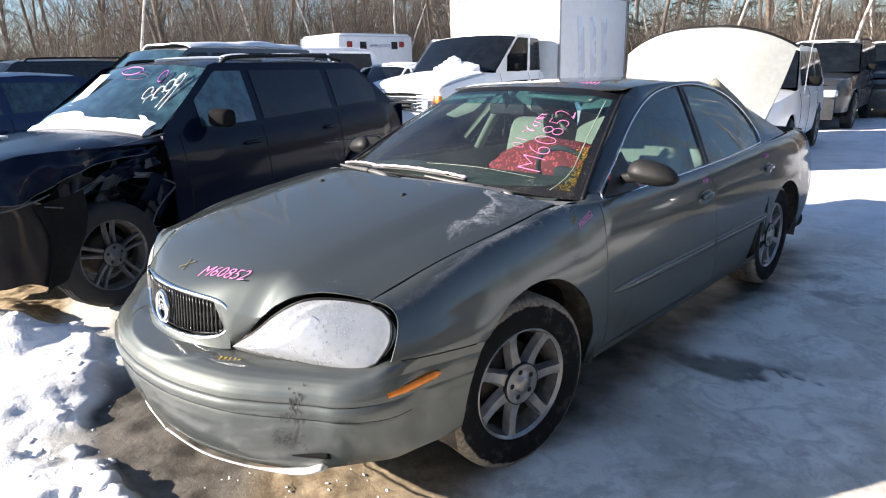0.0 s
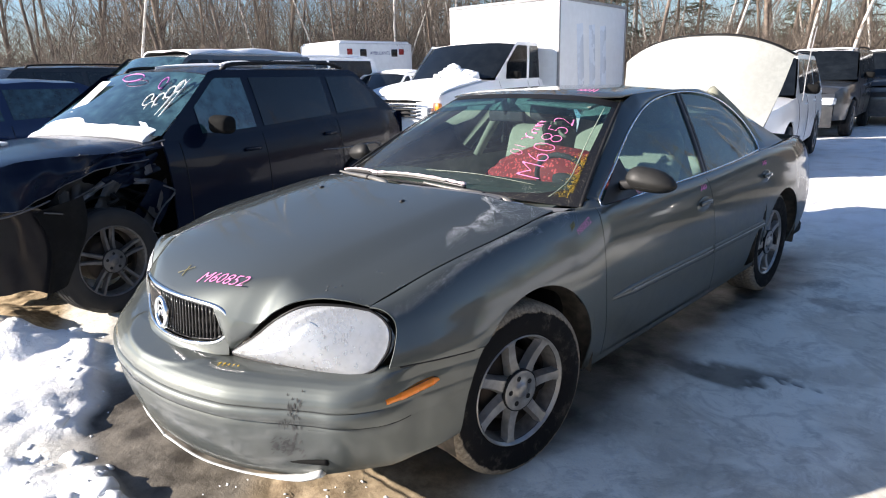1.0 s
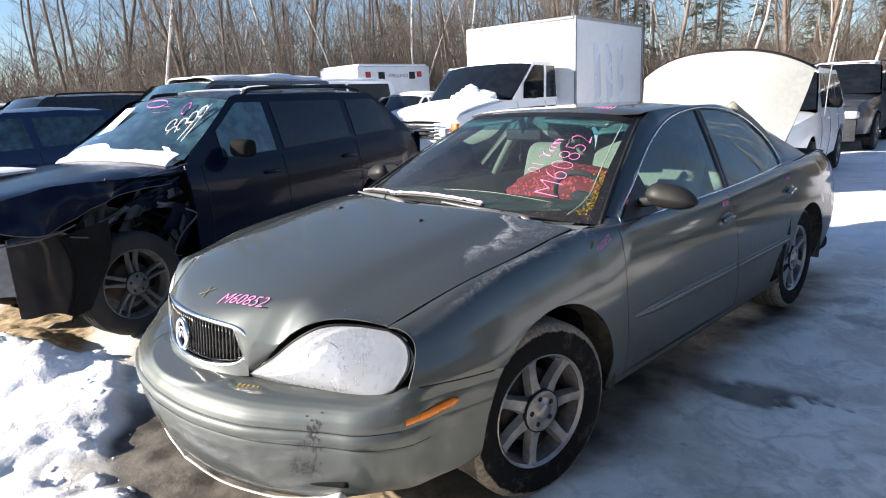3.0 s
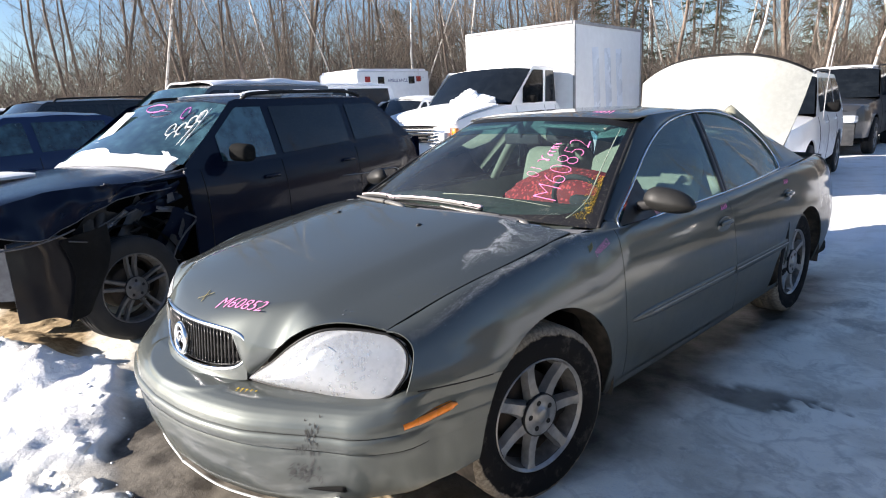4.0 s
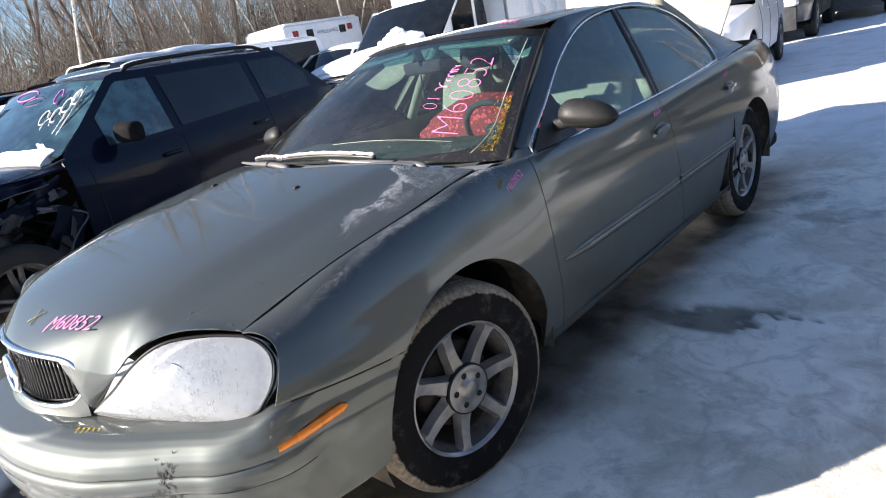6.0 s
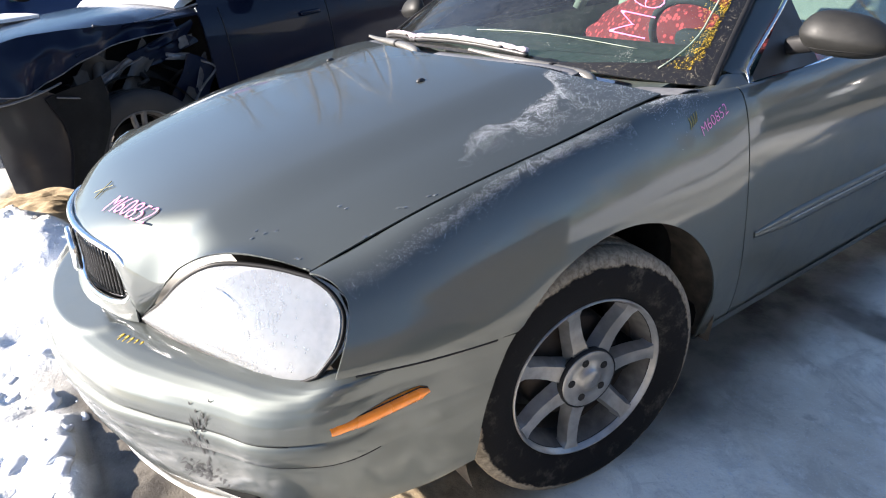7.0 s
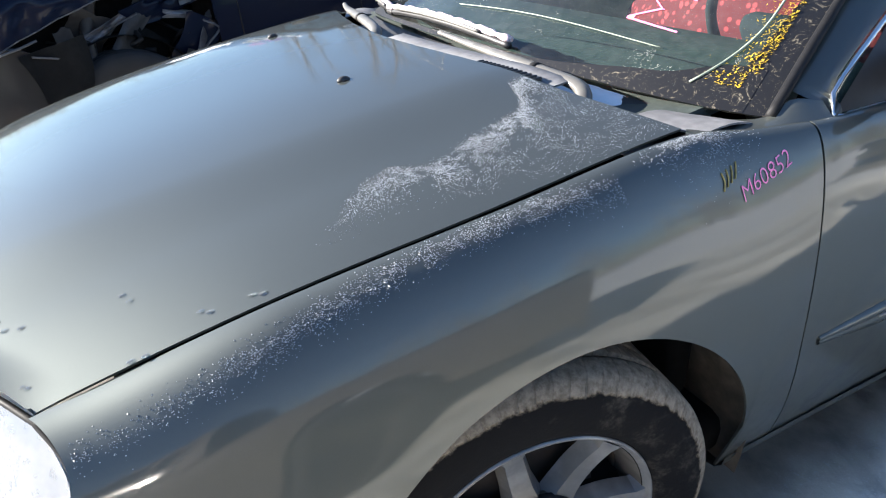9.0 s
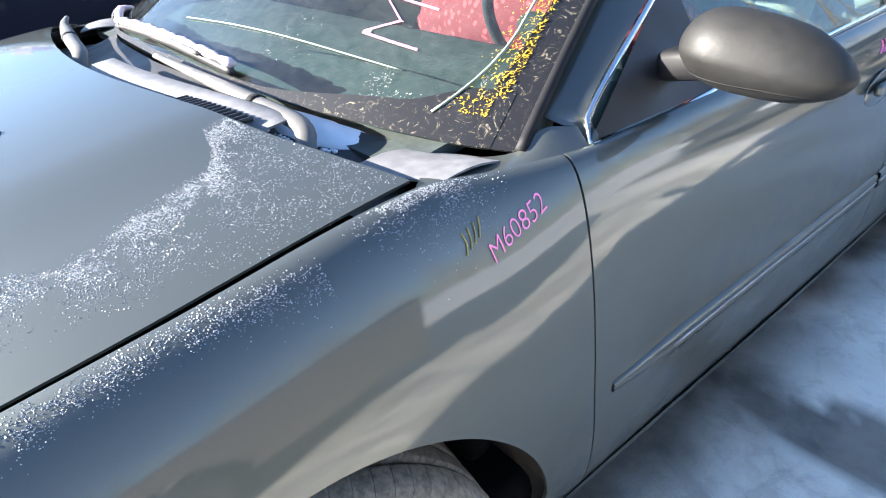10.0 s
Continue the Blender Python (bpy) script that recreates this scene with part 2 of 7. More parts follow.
# ---- the grey-green sedan: nose at -y, its left side at +x, front axle at y = 0 ----
def hood_z(x, y):
    zc = curve([-1.0, -0.95, -0.90, -0.77, -0.6, -0.3, -0.05, 0.2, 0.4], [0.74, 0.775, 0.812, 0.868, 0.907, 0.958, 0.995, 1.022, 1.03], y)
    xe = curve([-0.95, -0.6, -0.31, 0, 0.35], [0.70, 0.738, 0.772, 0.785, 0.787], y)
    ze = curve([-0.95, -0.6, -0.31, 0, 0.3, 0.4], [0.72, 0.822, 0.893, 0.936, 0.970, 0.975], y)
    r = np.abs(x) / xe
    rise = 0.012 * smooth(0.80, 0.58, r) * smooth(-0.9, -0.5, y) * smooth(0.45, 0.1, y)
    return zc - (zc - ze) * np.clip(r, 0, 1.2) ** 3.4 + rise


def cowl_y(x):
    return 0.13 + 0.17 * (np.asarray(x) / 0.78) ** 2


NOSE_TIP = (0.322, -0.863, 0.634)
LAMP_TOP = [NOSE_TIP, (0.42, -0.820, 0.702), (0.49, -0.783, 0.764), (0.55, -0.745, 0.806), (0.60, -0.705, 0.823), (0.67, -0.645, 0.820), (0.738, -0.597, 0.809)]
HOOD_EDGE = [(0, -0.918, 0.800), (0.14, -0.908, 0.799), (0.25, -0.886, 0.791), (0.30, -0.874, 0.781), (0.36, -0.848, 0.763), (0.43, -0.811, 0.750), (0.489, -0.776, 0.797), (0.555, -0.733, 0.834), (0.614, -0.685, 0.846), (0.68, -0.634, 0.838), (0.738, -0.594, 0.822)]


def sedan_hood():
    """The hood's left half, and the blade beside the grille that runs down to the nose's tip."""
    n, m, k = 110, 64, 18
    front = path(HOOD_EDGE, n)
    u = front[:, 0] / 0.738
    xr = 0.782 * u
    rear = np.stack([xr, cowl_y(xr), 0 * xr], 1)
    v = 1 - (1 - np.linspace(0, 1, m)) ** 2.0
    P = np.zeros((n, m + k, 3))
    a, b = int(np.argmin(abs(front[:, 0] - 0.29))), int(np.argmin(abs(front[:, 0] - 0.44)))
    for i in range(n):
        xy = rear[i, :2] + (front[i, :2] - rear[i, :2]) * v[:, None]
        bow = curve([-0.95, -0.6, -0.31, 0, 0.35], [0.70, 0.738, 0.770, 0.783, 0.782], xy[:, 1]) / (0.782 + (0.738 - 0.782) * (0.30 - xy[:, 1]) / 0.894)
        xy[:, 0] *= 1 + (bow - 1) * u[i] ** 3 * (xy[:, 1] > -0.6)
        z = hood_z(xy[:, 0], xy[:, 1])
        fall = hood_z(front[i, 0], front[i, 1]) - front[i, 2]
        far = np.linalg.norm(front[i, :2] - rear[i, :2])
        e = np.clip(1 - (1 - v) * far / (0.05 + 0.9 * abs(fall)), 0, 1)
        P[i, :m] = np.column_stack([xy, z - fall * e**2])
        # the blade below the edge
        q = np.clip((i - a) / (b - a), 0, 1)
        w = np.linspace(0, 1, k + 1)[1:, None]
        tip = np.array(NOSE_TIP)
        P[i, m:] = front[i] + (tip - front[i]) * w * (a <= i <= b) + np.array((0.35, -0.85, 0.25)) * 0.016 * math.sin(q * math.pi) ** 0.7 * np.sin(w * math.pi) * (a <= i <= b)
        if a <= i <= b and i > (a + b) // 2:
            P[i, m:, 2] -= 0.010 * math.sin(min(q, 1) * math.pi / 2) * np.sin(w[:, 0] * math.pi)
    return P


def side_top(y):
    return (curve([-0.66, -0.6, -0.31, 0, 0.3, 0.42, 0.55, 1.5, 2.45, 3.1, 3.95], [0.745, 0.744, 0.778, 0.792, 0.795, 0.822, 0.852, 0.868, 0.85, 0.79, 0.58], y),
            curve([-0.66, -0.6, -0.31, 0, 0.3, 0.42, 0.55, 1.5, 2.45, 3.1, 3.95], [0.815, 0.822, 0.893, 0.935, 0.966, 0.958, 0.957, 0.963, 0.995, 1.0, 0.94], y))


def side_wide(y):
    return curve([-0.66, -0.6, -0.45, -0.3, 0.0, 0.5, 1.5, 2.4, 2.9, 3.3, 3.6, 3.8, 3.95], [0.838, 0.855, 0.888, 0.902, 0.915, 0.915, 0.925, 0.922, 0.915, 0.885, 0.83, 0.765, 0.66], y)


def side_mid(y):
    return curve([-0.66, -0.6, -0.3, 0.0, 0.5, 0.9, 1.3, 1.7, 2.0, 3.9], [0.668, 0.664, 0.632, 0.60, 0.575, 0.655, 0.68, 0.62, 0.56, 0.56], y)


def side_point(y, t):
    """The flank: t 0 at the shoulder, 1 at the widest line, 2 at the sill."""
    xt, zt = side_top(y)
    xw, zw = side_wide(y), side_mid(y)
    k = smooth(0.35, 0.6, y)
    a = np.clip(t, 0, 1) * math.pi / 2
    px, pz = 1.0 - 0.18 * k, 1.0 + 0.05 * k
    x = xt + (xw - xt) * np.sin(a) ** px
    z = zw + (zt - zw) * np.cos(a) ** pz
    b = np.clip(t - 1, 0, 1)
    z = z - b * (zw - 0.268)
    x = x - 0.055 * b**2.2
    return np.stack([x, np.broadcast_to(y, np.shape(x)), z], -1)


def t_at(y, z):
    """The t of the flank at height z."""
    ts = np.linspace(0, 2, 81)
    zs = side_point(np.full(81, y), ts)[:, 2]
    return np.interp(-z, -zs, ts)


FRONT_ARCH, REAR_ARCH = (0.038, 0.352, 0.405, 0.385, 0.394), (2.756, 0.345, 0.375, 0.375, 0.37)


def arch_z(y, arch):
    yc, zc, a, b, h = arch
    k = np.where(y < yc, (yc - y) / a, (y - yc) / b)
    return zc + h * np.sqrt(np.clip(1 - k**2, 0, 1))


def flank(ya, yb, slant_a, slant_b, m, arch=None, low=2.0, n=24):
    """A panel of the flank from ya to yb, whose end lines slant with t; its lower edge follows the wheel arch."""
    if arch:
        yc, zc, a, b, h = arch
        g = np.linspace(0, math.pi, 60)
        ar = np.where(np.cos(g) > 0, yc - a * np.cos(g), yc - b * np.cos(g))
        cols = [(y, low) for y in np.linspace(ya, yc - a, n) if y < yc - a + 1e-6] + [(y, None) for y in ar[2:-3] if ya <= y <= yb] + [(y, 2.0) for y in np.linspace(yc + b, yb, n) if y > yc + b - 1e-6]
        cols = [c for c in cols if ya <= c[0] <= yb]
        cols = [c for i, c in enumerate(cols) if i == 0 or c[0] - cols[i - 1][0] > 1e-5 or c[1] != cols[i - 1][1]]
        cols = [c for i, c in enumerate(cols) if not (c[1] == low and low < 2 and i + 1 < len(cols) and cols[i + 1][0] - c[0] < 1e-5)]
    else:
        cols = [(y, 2.0) for y in np.linspace(ya, yb, 2 * n)]
    P = np.zeros((len(cols), m, 3))
    for i, (y, t1) in enumerate(cols):
        if t1 is None:
            t1 = min(float(t_at(y, float(arch_z(y, arch)))), 2.0 if y > arch[0] else low)
        t = np.concatenate([np.linspace(0, 0.66, m // 2), np.linspace(0.66, t1, m - m // 2 + 1)[1:]])
        if arch:
            wa = np.clip((arch[0] - arch[2] - y) / max(arch[0] - arch[2] - ya, 1e-6), 0, 1) if ya < arch[0] - arch[2] else 0.0
            wb = np.clip((y - arch[0] - arch[3]) / max(yb - arch[0] - arch[3], 1e-6), 0, 1) if yb > arch[0] + arch[3] else 0.0
            wb = wb * wb * (3 - 2 * wb)
        else:
            wb = (y - ya) / (yb - ya)
            wa = 1 - wb
        P[i] = side_point(y + wa * slant_a(t) + wb * slant_b(t), t)
    return P


def glass_x(y, z):
    """The tilted side of the cabin."""
    h = np.clip((z - 0.955) / 0.43, -0.1, 1.2)
    base = curve([0.3, 0.55, 1.5, 2.45, 3.0], [0.80, 0.845, 0.865, 0.84, 0.78], y)
    top = curve([0.3, 0.9, 1.5, 2.2, 3.0], [0.55, 0.56, 0.575, 0.57, 0.50], y)
    return base + (top - base) * h + 0.03 * h * (1 - h)


DLO = [(0.545, 0.958), (0.80, 1.102), (1.10, 1.242), (1.39, 1.333), (1.72, 1.366), (2.02, 1.352), (2.25, 1.295), (2.40, 1.19), (2.46, 1.08), (2.44, 1.0), (2.36, 0.992), (1.95, 0.977), (1.45, 0.966), (0.95, 0.96)]
WS_LOW = [(0, 0.27, 1.005), (0.3, 0.29, 1.0), (0.55, 0.345, 0.982), (0.72, 0.41, 0.966), (0.802, 0.462, 0.958)]
WS_TOP = [(0, 1.03, 1.388), (0.25, 1.045, 1.383), (0.42, 1.08, 1.372), (0.52, 1.125, 1.352), (0.565, 1.17, 1.335)]


def windscreen_point(u, v):
    """u -1 to 1 across, v 0 at the cowl, 1 at the roof."""
    lo, hi = path(WS_LOW, 41), path(WS_TOP, 41)
    a = np.abs(np.asarray(u, float)) * 40
    L = np.stack([np.interp(a, np.arange(41), lo[:, c]) for c in range(3)], -1)
    H = np.stack([np.interp(a, np.arange(41), hi[:, c]) for c in range(3)], -1)
    v = np.asarray(v, float)[..., None]
    P = L + (H - L) * v
    P = P + np.array((0, -0.45, 0.89)) * 0.035 * v * (1 - v) * 4 * (1 - 0.6 * np.asarray(u)[..., None] ** 2)
    P[..., 0] *= np.sign(u) + (np.asarray(u) == 0)
    return P


def both(fn, *a, **k):
    fn(*a, **k)
    fn(*a, mirror=True, **k)


def sedan():
    car = thing("sedan", "grey-green metallic four-door sedan, frosted and dusty, raised trunk lid", "car")
    # hood
    P = sedan_hood()
    V, F = [], []
    for G, flip in ((P, False), (P * (-1, 1, 1), True)):
        f = grid_faces(*G.shape[:2]) + len(V)
        F += [tuple(q[::-1]) if flip else tuple(q) for q in f]
        V += list(G.reshape(-1, 3))
    bm = bmesh.new()
    vs = [bm.verts.new(p) for p in V]
    for f in F:
        if len({tuple(np.round(V[i], 6)) for i in f}) >= 3:
            bm.faces.new([vs[i] for i in f])
    bmesh.ops.remove_doubles(bm, verts=bm.verts[:], dist=0.0004)
    hood = part("hood", bm, PAINT, car, "grey-green hood with frost along one side")
    s = hood.modifiers.new("thick", "SOLIDIFY")
    s.thickness, s.offset = 0.004, -1
    hood.modifiers.new("edges", "EDGE_SPLIT").split_angle = radians(50)
    # fender, doors, quarter
    gap = 0.0018
    zero = lambda t: 0 * t
    seam1 = lambda t: 0.030 * t - 0.02 * np.sin(t * 1.57)
    seam2 = lambda t: 0.11 * t
    seam3 = lambda t: -0.30 * smooth(0.3, 1.5, t)
    front_edge = lambda t: 0.032 * np.sin(np.clip(t, 0, 1) * math.pi) - 0.030 * smooth(0.4, 1, t)
    Pf = flank(-0.598, 0.497 - gap, front_edge, seam1, 60, FRONT_ARCH, low=1.0)
    # the lower edge swells out to lie flush with the bumper's corner
    Pf[..., 0] += 0.013 * smooth(0.76, 0.655, Pf[..., 2]) * smooth(-0.10, -0.34, Pf[..., 1])
    low = Pf[:, 0] if Pf[:, 0, 2].mean() < Pf[:, -1, 2].mean() else Pf[:, -1]
    low = low[(low[:, 1] < -0.30) & (low[:, 1] > -0.60)] + (-0.001, 0, -0.0025)
    for g in (1, -1):
        tube("fender_seam", low * (g, 1, 1), 0.0024, SEAL, car, sides=5)
    for mir in (False, True):
        sheet("fender", Pf, PAINT, car, "" if mir else "dusty fender with frost along its top", thick=0.005, mirror=mir)
        sheet("front_door", flank(0.497 + gap, 1.475 - gap, seam1, seam2, 60), PAINT, car, thick=0.005, mirror=mir)
        sheet("rear_door", flank(1.475 + gap, 2.50, seam2, seam3, 60), PAINT, car, thick=0.005, mirror=mir)
        sheet("quarter_panel", flank(2.385, 3.95, zero, zero, 60, REAR_ARCH), PAINT, car, thick=0.005, mirror=mir)
    return car, hood


SEDAN, HOOD = sedan()


def sedan_bumper(car):
    base = np.array([(0, -0.915), (0.18, -0.900), (0.34, -0.862), (0.52, -0.795), (0.68, -0.722), (0.785, -0.665), (0.838, -0.618), (0.868, -0.54), (0.888, -0.45), (0.902, -0.32)])
    n = 140
    b = path(base, n)
    t = np.gradient(b, axis=0)
    nrm = np.stack([t[:, 1], -t[:, 0]], 1)
    nrm /= np.linalg.norm(nrm, axis=1)[:, None]
    nrm *= np.sign(-nrm[:, 1:2] + 1e-6 + (nrm[:, :1] > 0.5) * 2)
    zs = np.array([0.630, 0.6295, 0.628, 0.624, 0.617, 0.607, 0.595, 0.581, 0.565, 0.550, 0.547, 0.543, 0.525, 0.507, 0.501, 0.497, 0.480, 0.45, 0.42, 0.38, 0.34, 0.305, 0.285, 0.278, 0.268, 0.255])
    ds = np.array([-0.05, 0.0, 0.024, 0.050, 0.072, 0.091, 0.106, 0.118, 0.126, 0.130, 0.127, 0.137, 0.140, 0.139, 0.129, 0.131, 0.132, 0.130, 0.125, 0.116, 0.104, 0.090, 0.080, 0.073, 0.070, 0.045])
    fine = np.unique(np.concatenate([np.linspace(0, 9, 37), np.arange(9, len(zs))]))
    zs, ds = np.interp(fine, np.arange(len(zs)), zs), np.interp(fine, np.arange(len(ds)), ds)
    s = np.linspace(0, 1, n)
    P = np.zeros((n, len(zs), 3))
    side = 1 - smooth(0.62, 0.85, s)
    # the nose bulges further out towards its middle
    swell = curve([0, 0.20, 0.40, 0.52, 0.62, 0.70, 1.0], [1.13, 1.13, 1.12, 0.99, 0.84, 0.78, 0.78], b[:, 0])
    for j, (z, d) in enumerate(zip(zs, ds)):
        w = (0.16 + 0.84 * side) * swell
        up = curve([0, 0.33, 0.62, 0.70, 0.75, 0.81, 0.853, 0.895, 1], [0.0, 0.0, 0.004, 0.014, 0.029, 0.027, 0.0215, 0.016, -0.004], s) * np.clip((z - 0.5) / 0.14, 0, 1)
        low = curve([0, 0.5, 0.7, 1], [0.0, 0.018, 0.09, 0.118], s) * np.clip((0.5 - z) / 0.28, 0, 1)
        zz = z + up + low
        q = b + nrm * ((d + (max(d, 0.10) - d) * (1 - side) * (0.5 < z < 0.629)) * w)[:, None]
        end = FRONT_ARCH[0] - FRONT_ARCH[2] * math.sqrt(max(0.0, 1 - ((max(zz[-1], FRONT_ARCH[1]) - FRONT_ARCH[1]) / FRONT_ARCH[4]) ** 2)) - 0.012 - 0.18 * max(0, 0.40 - zz[-1])
        k = smooth(-0.60, -0.32, b[:, 1])
        q[:, 1] += k * (end - q[-1, 1])
        # flat shelf under the grille
        r = np.hypot(q[:, 0] / 0.315, (q[:, 1] + 0.90) / 0.135)
        P[:, j] = np.column_stack([q, zz + (0.604 + 0.026 * np.clip((q[:, 1] + 1.03) / 0.10, 0, 1) - zz) * smooth(1.03, 0.94, r) * (z > 0.56)])
    full = np.concatenate([P[:0:-1] * (-1, 1, 1), P])
    bump = sheet("front_bumper", full, PAINT, car, "scuffed body-coloured bumper cover with a cracked corner", thick=0.005)
    # thin dark tubes paint the shade in the two moulded grooves
    for z0, lo, hi in ((0.547, 0.0, 0.70), (0.501, 0.46, 0.80)):
        j = int(np.argmin(abs(zs - z0)))
        for g in (1, -1):
            tube("bumper_groove", P[int(lo * (n - 1)):int(hi * (n - 1)), j] * (g, 1, 1), 0.0016, SEAL, bump, sides=5)
    # black scuffs where something struck the corner
    rng = np.random.default_rng(9)
    V, F = [], []
    for i in range(110):
        c = rng.integers(0, 4)
        x = rng.normal((0.655, 0.645, 0.64, 0.60)[c], (0.010, 0.014, 0.016, 0.02)[c])
        z = rng.normal((0.555, 0.51, 0.43, 0.415)[c], (0.018, 0.012, 0.022, 0.014)[c])
        k = int(np.argmin(abs(P[:, 20, 0] - x)))
        j = int(np.argmin(abs(P[k, :, 2] - z) + (np.arange(P.shape[1]) < 20)))
        p = np.array([np.interp(-z, -P[k, 20:, 2], P[k, 20:, c]) for c in range(3)]) + np.array((0.3, -0.95, 0.1)) * 0.0015
        t = P[min(k + 1, n - 1), j] - P[k - 1, j]
        t /= np.linalg.norm(t)
        a, l = rng.normal((1.5, 1.4, 0.9, 0.5)[c], 0.25), rng.uniform(0.004, 0.016)
        d = t * math.cos(a) * l + np.array((0, 0, math.sin(a) * l))
        w = (t * math.sin(a) - np.array((0, 0, math.cos(a)))) * rng.uniform(0.001, 0.004)
        m = len(V)
        V += [p - d, p - w, p + d, p + w]
        F.append((m, m + 1, m + 2, m + 3))
    tagged(link("bumper_scuff", V, F, SCUFF, bump, "black scuff marks", flat=True), "black scuff marks", kind="stuff")
    return bump


SCUFF = plain("black_scuffs", (0.045, 0.045, 0.045), 0.7, scale=60)
BUMPER = sedan_bumper(SEDAN)


def headlamp(car, mirror):
    top = path(LAMP_TOP, 40)
    low = path([NOSE_TIP, (0.45, -0.824, 0.631), (0.56, -0.780, 0.629), (0.70, -0.718, 0.628), (0.775, -0.676, 0.634), (0.806, -0.645, 0.650)], 40)
    out = np.array([(0.738, -0.597, 0.809), (0.777, -0.577, 0.784), (0.803, -0.573, 0.748), (0.817, -0.598, 0.700), (0.806, -0.645, 0.650)])
    v = np.linspace(0, 1, 24)
    edge = path(out, 24)
    s = np.linspace(0, 1, 40)
    P = top[:, None] * (1 - v)[None, :, None] + low[:, None] * v[None, :, None]
    P += (smooth(0.55, 1, s))[:, None, None] * (edge - (top[-1] * (1 - v)[:, None] + low[-1] * v[:, None]))[None]
    puff = np.sin(v * math.pi)[None, :] ** 0.6 * np.sin(np.clip(s, 0.02, 0.98) * math.pi)[:, None] ** 0.5
    P = P + puff[..., None] * np.array((0.20, -0.85, 0.32)) * 0.026
    lamp = sheet("headlamp_lens", P, LENS, car, "hazy clear plastic headlamp lens", flip=False, mirror=mirror)
    Q = P - np.array((0.12, -0.9, 0.2)) * (0.014 + 0.06 * puff[..., None])
    sheet("headlamp_reflector", Q, REFLECTOR, lamp, mirror=mirror)
    # fine upright flutes at the turn-signal end and the round of the bowl behind the lens
    flip = np.array((-1, 1, 1) if mirror else (1, 1, 1))
    bars = bmesh.new()
    for i in range(27, 39):
        for f in (0.0, 0.5):
            col = P[i] * (1 - f) + P[min(i + 1, 39)] * f
            col = (col - np.array((0.12, -0.9, 0.2)) * 0.006)[10:22] * flip
            for p, q in zip(col[:-1], col[1:]):
                o = np.array((0.0016, 0.0016, 0))
                d = np.array((0.5, -0.8, 0.1)) * flip * 0.0022
                a = [bars.verts.new(w) for w in (p - o, p + d, p + o, q + o, q + d, q - o)]
                bars.faces.new((a[0], a[1], a[4], a[5]))
                bars.faces.new((a[1], a[2], a[3], a[4]))
    part("lens_flutes", bars, FLUTE, lamp, "fine clear flutes")
    ring = [np.array((0.60, -0.70, 0.715)) + 0.066 * np.array((0.9 * math.cos(a), 0.42 * math.cos(a), math.sin(a))) + np.array((0, -0.035, 0)) for a in np.linspace(0, 2 * math.pi, 33)[:-1]]
    tube("lamp_bowl_rim", np.array(ring) * flip, 0.0035, CHROME, lamp, close=True, sides=6)
    rim = np.vstack([top, edge[1:], low[::-1][1:]])
    c = rim.mean(0)
    rim = rim + (rim - c) * 0.012
    tube("headlamp_seal", rim * ((-1, 1, 1) if mirror else (1, 1, 1)), 0.0045, SEAL, lamp, close=True, sides=6)
    return lamp


LENS = glass("hazy_lens", (0.93, 0.95, 0.97), 0.17, 0.06, 0.26, (0.86, 0.88, 0.90))
REFLECTOR = plain("lamp_reflector", (0.86, 0.88, 0.90), 0.3, 0.35, scale=5, vary=0.05, bump=0.10)
FLUTE = plain("fluted_clear_plastic", (0.62, 0.66, 0.72), 0.2, scale=60, vary=0.15)
for side in (False, True):
    headlamp(SEDAN, side)


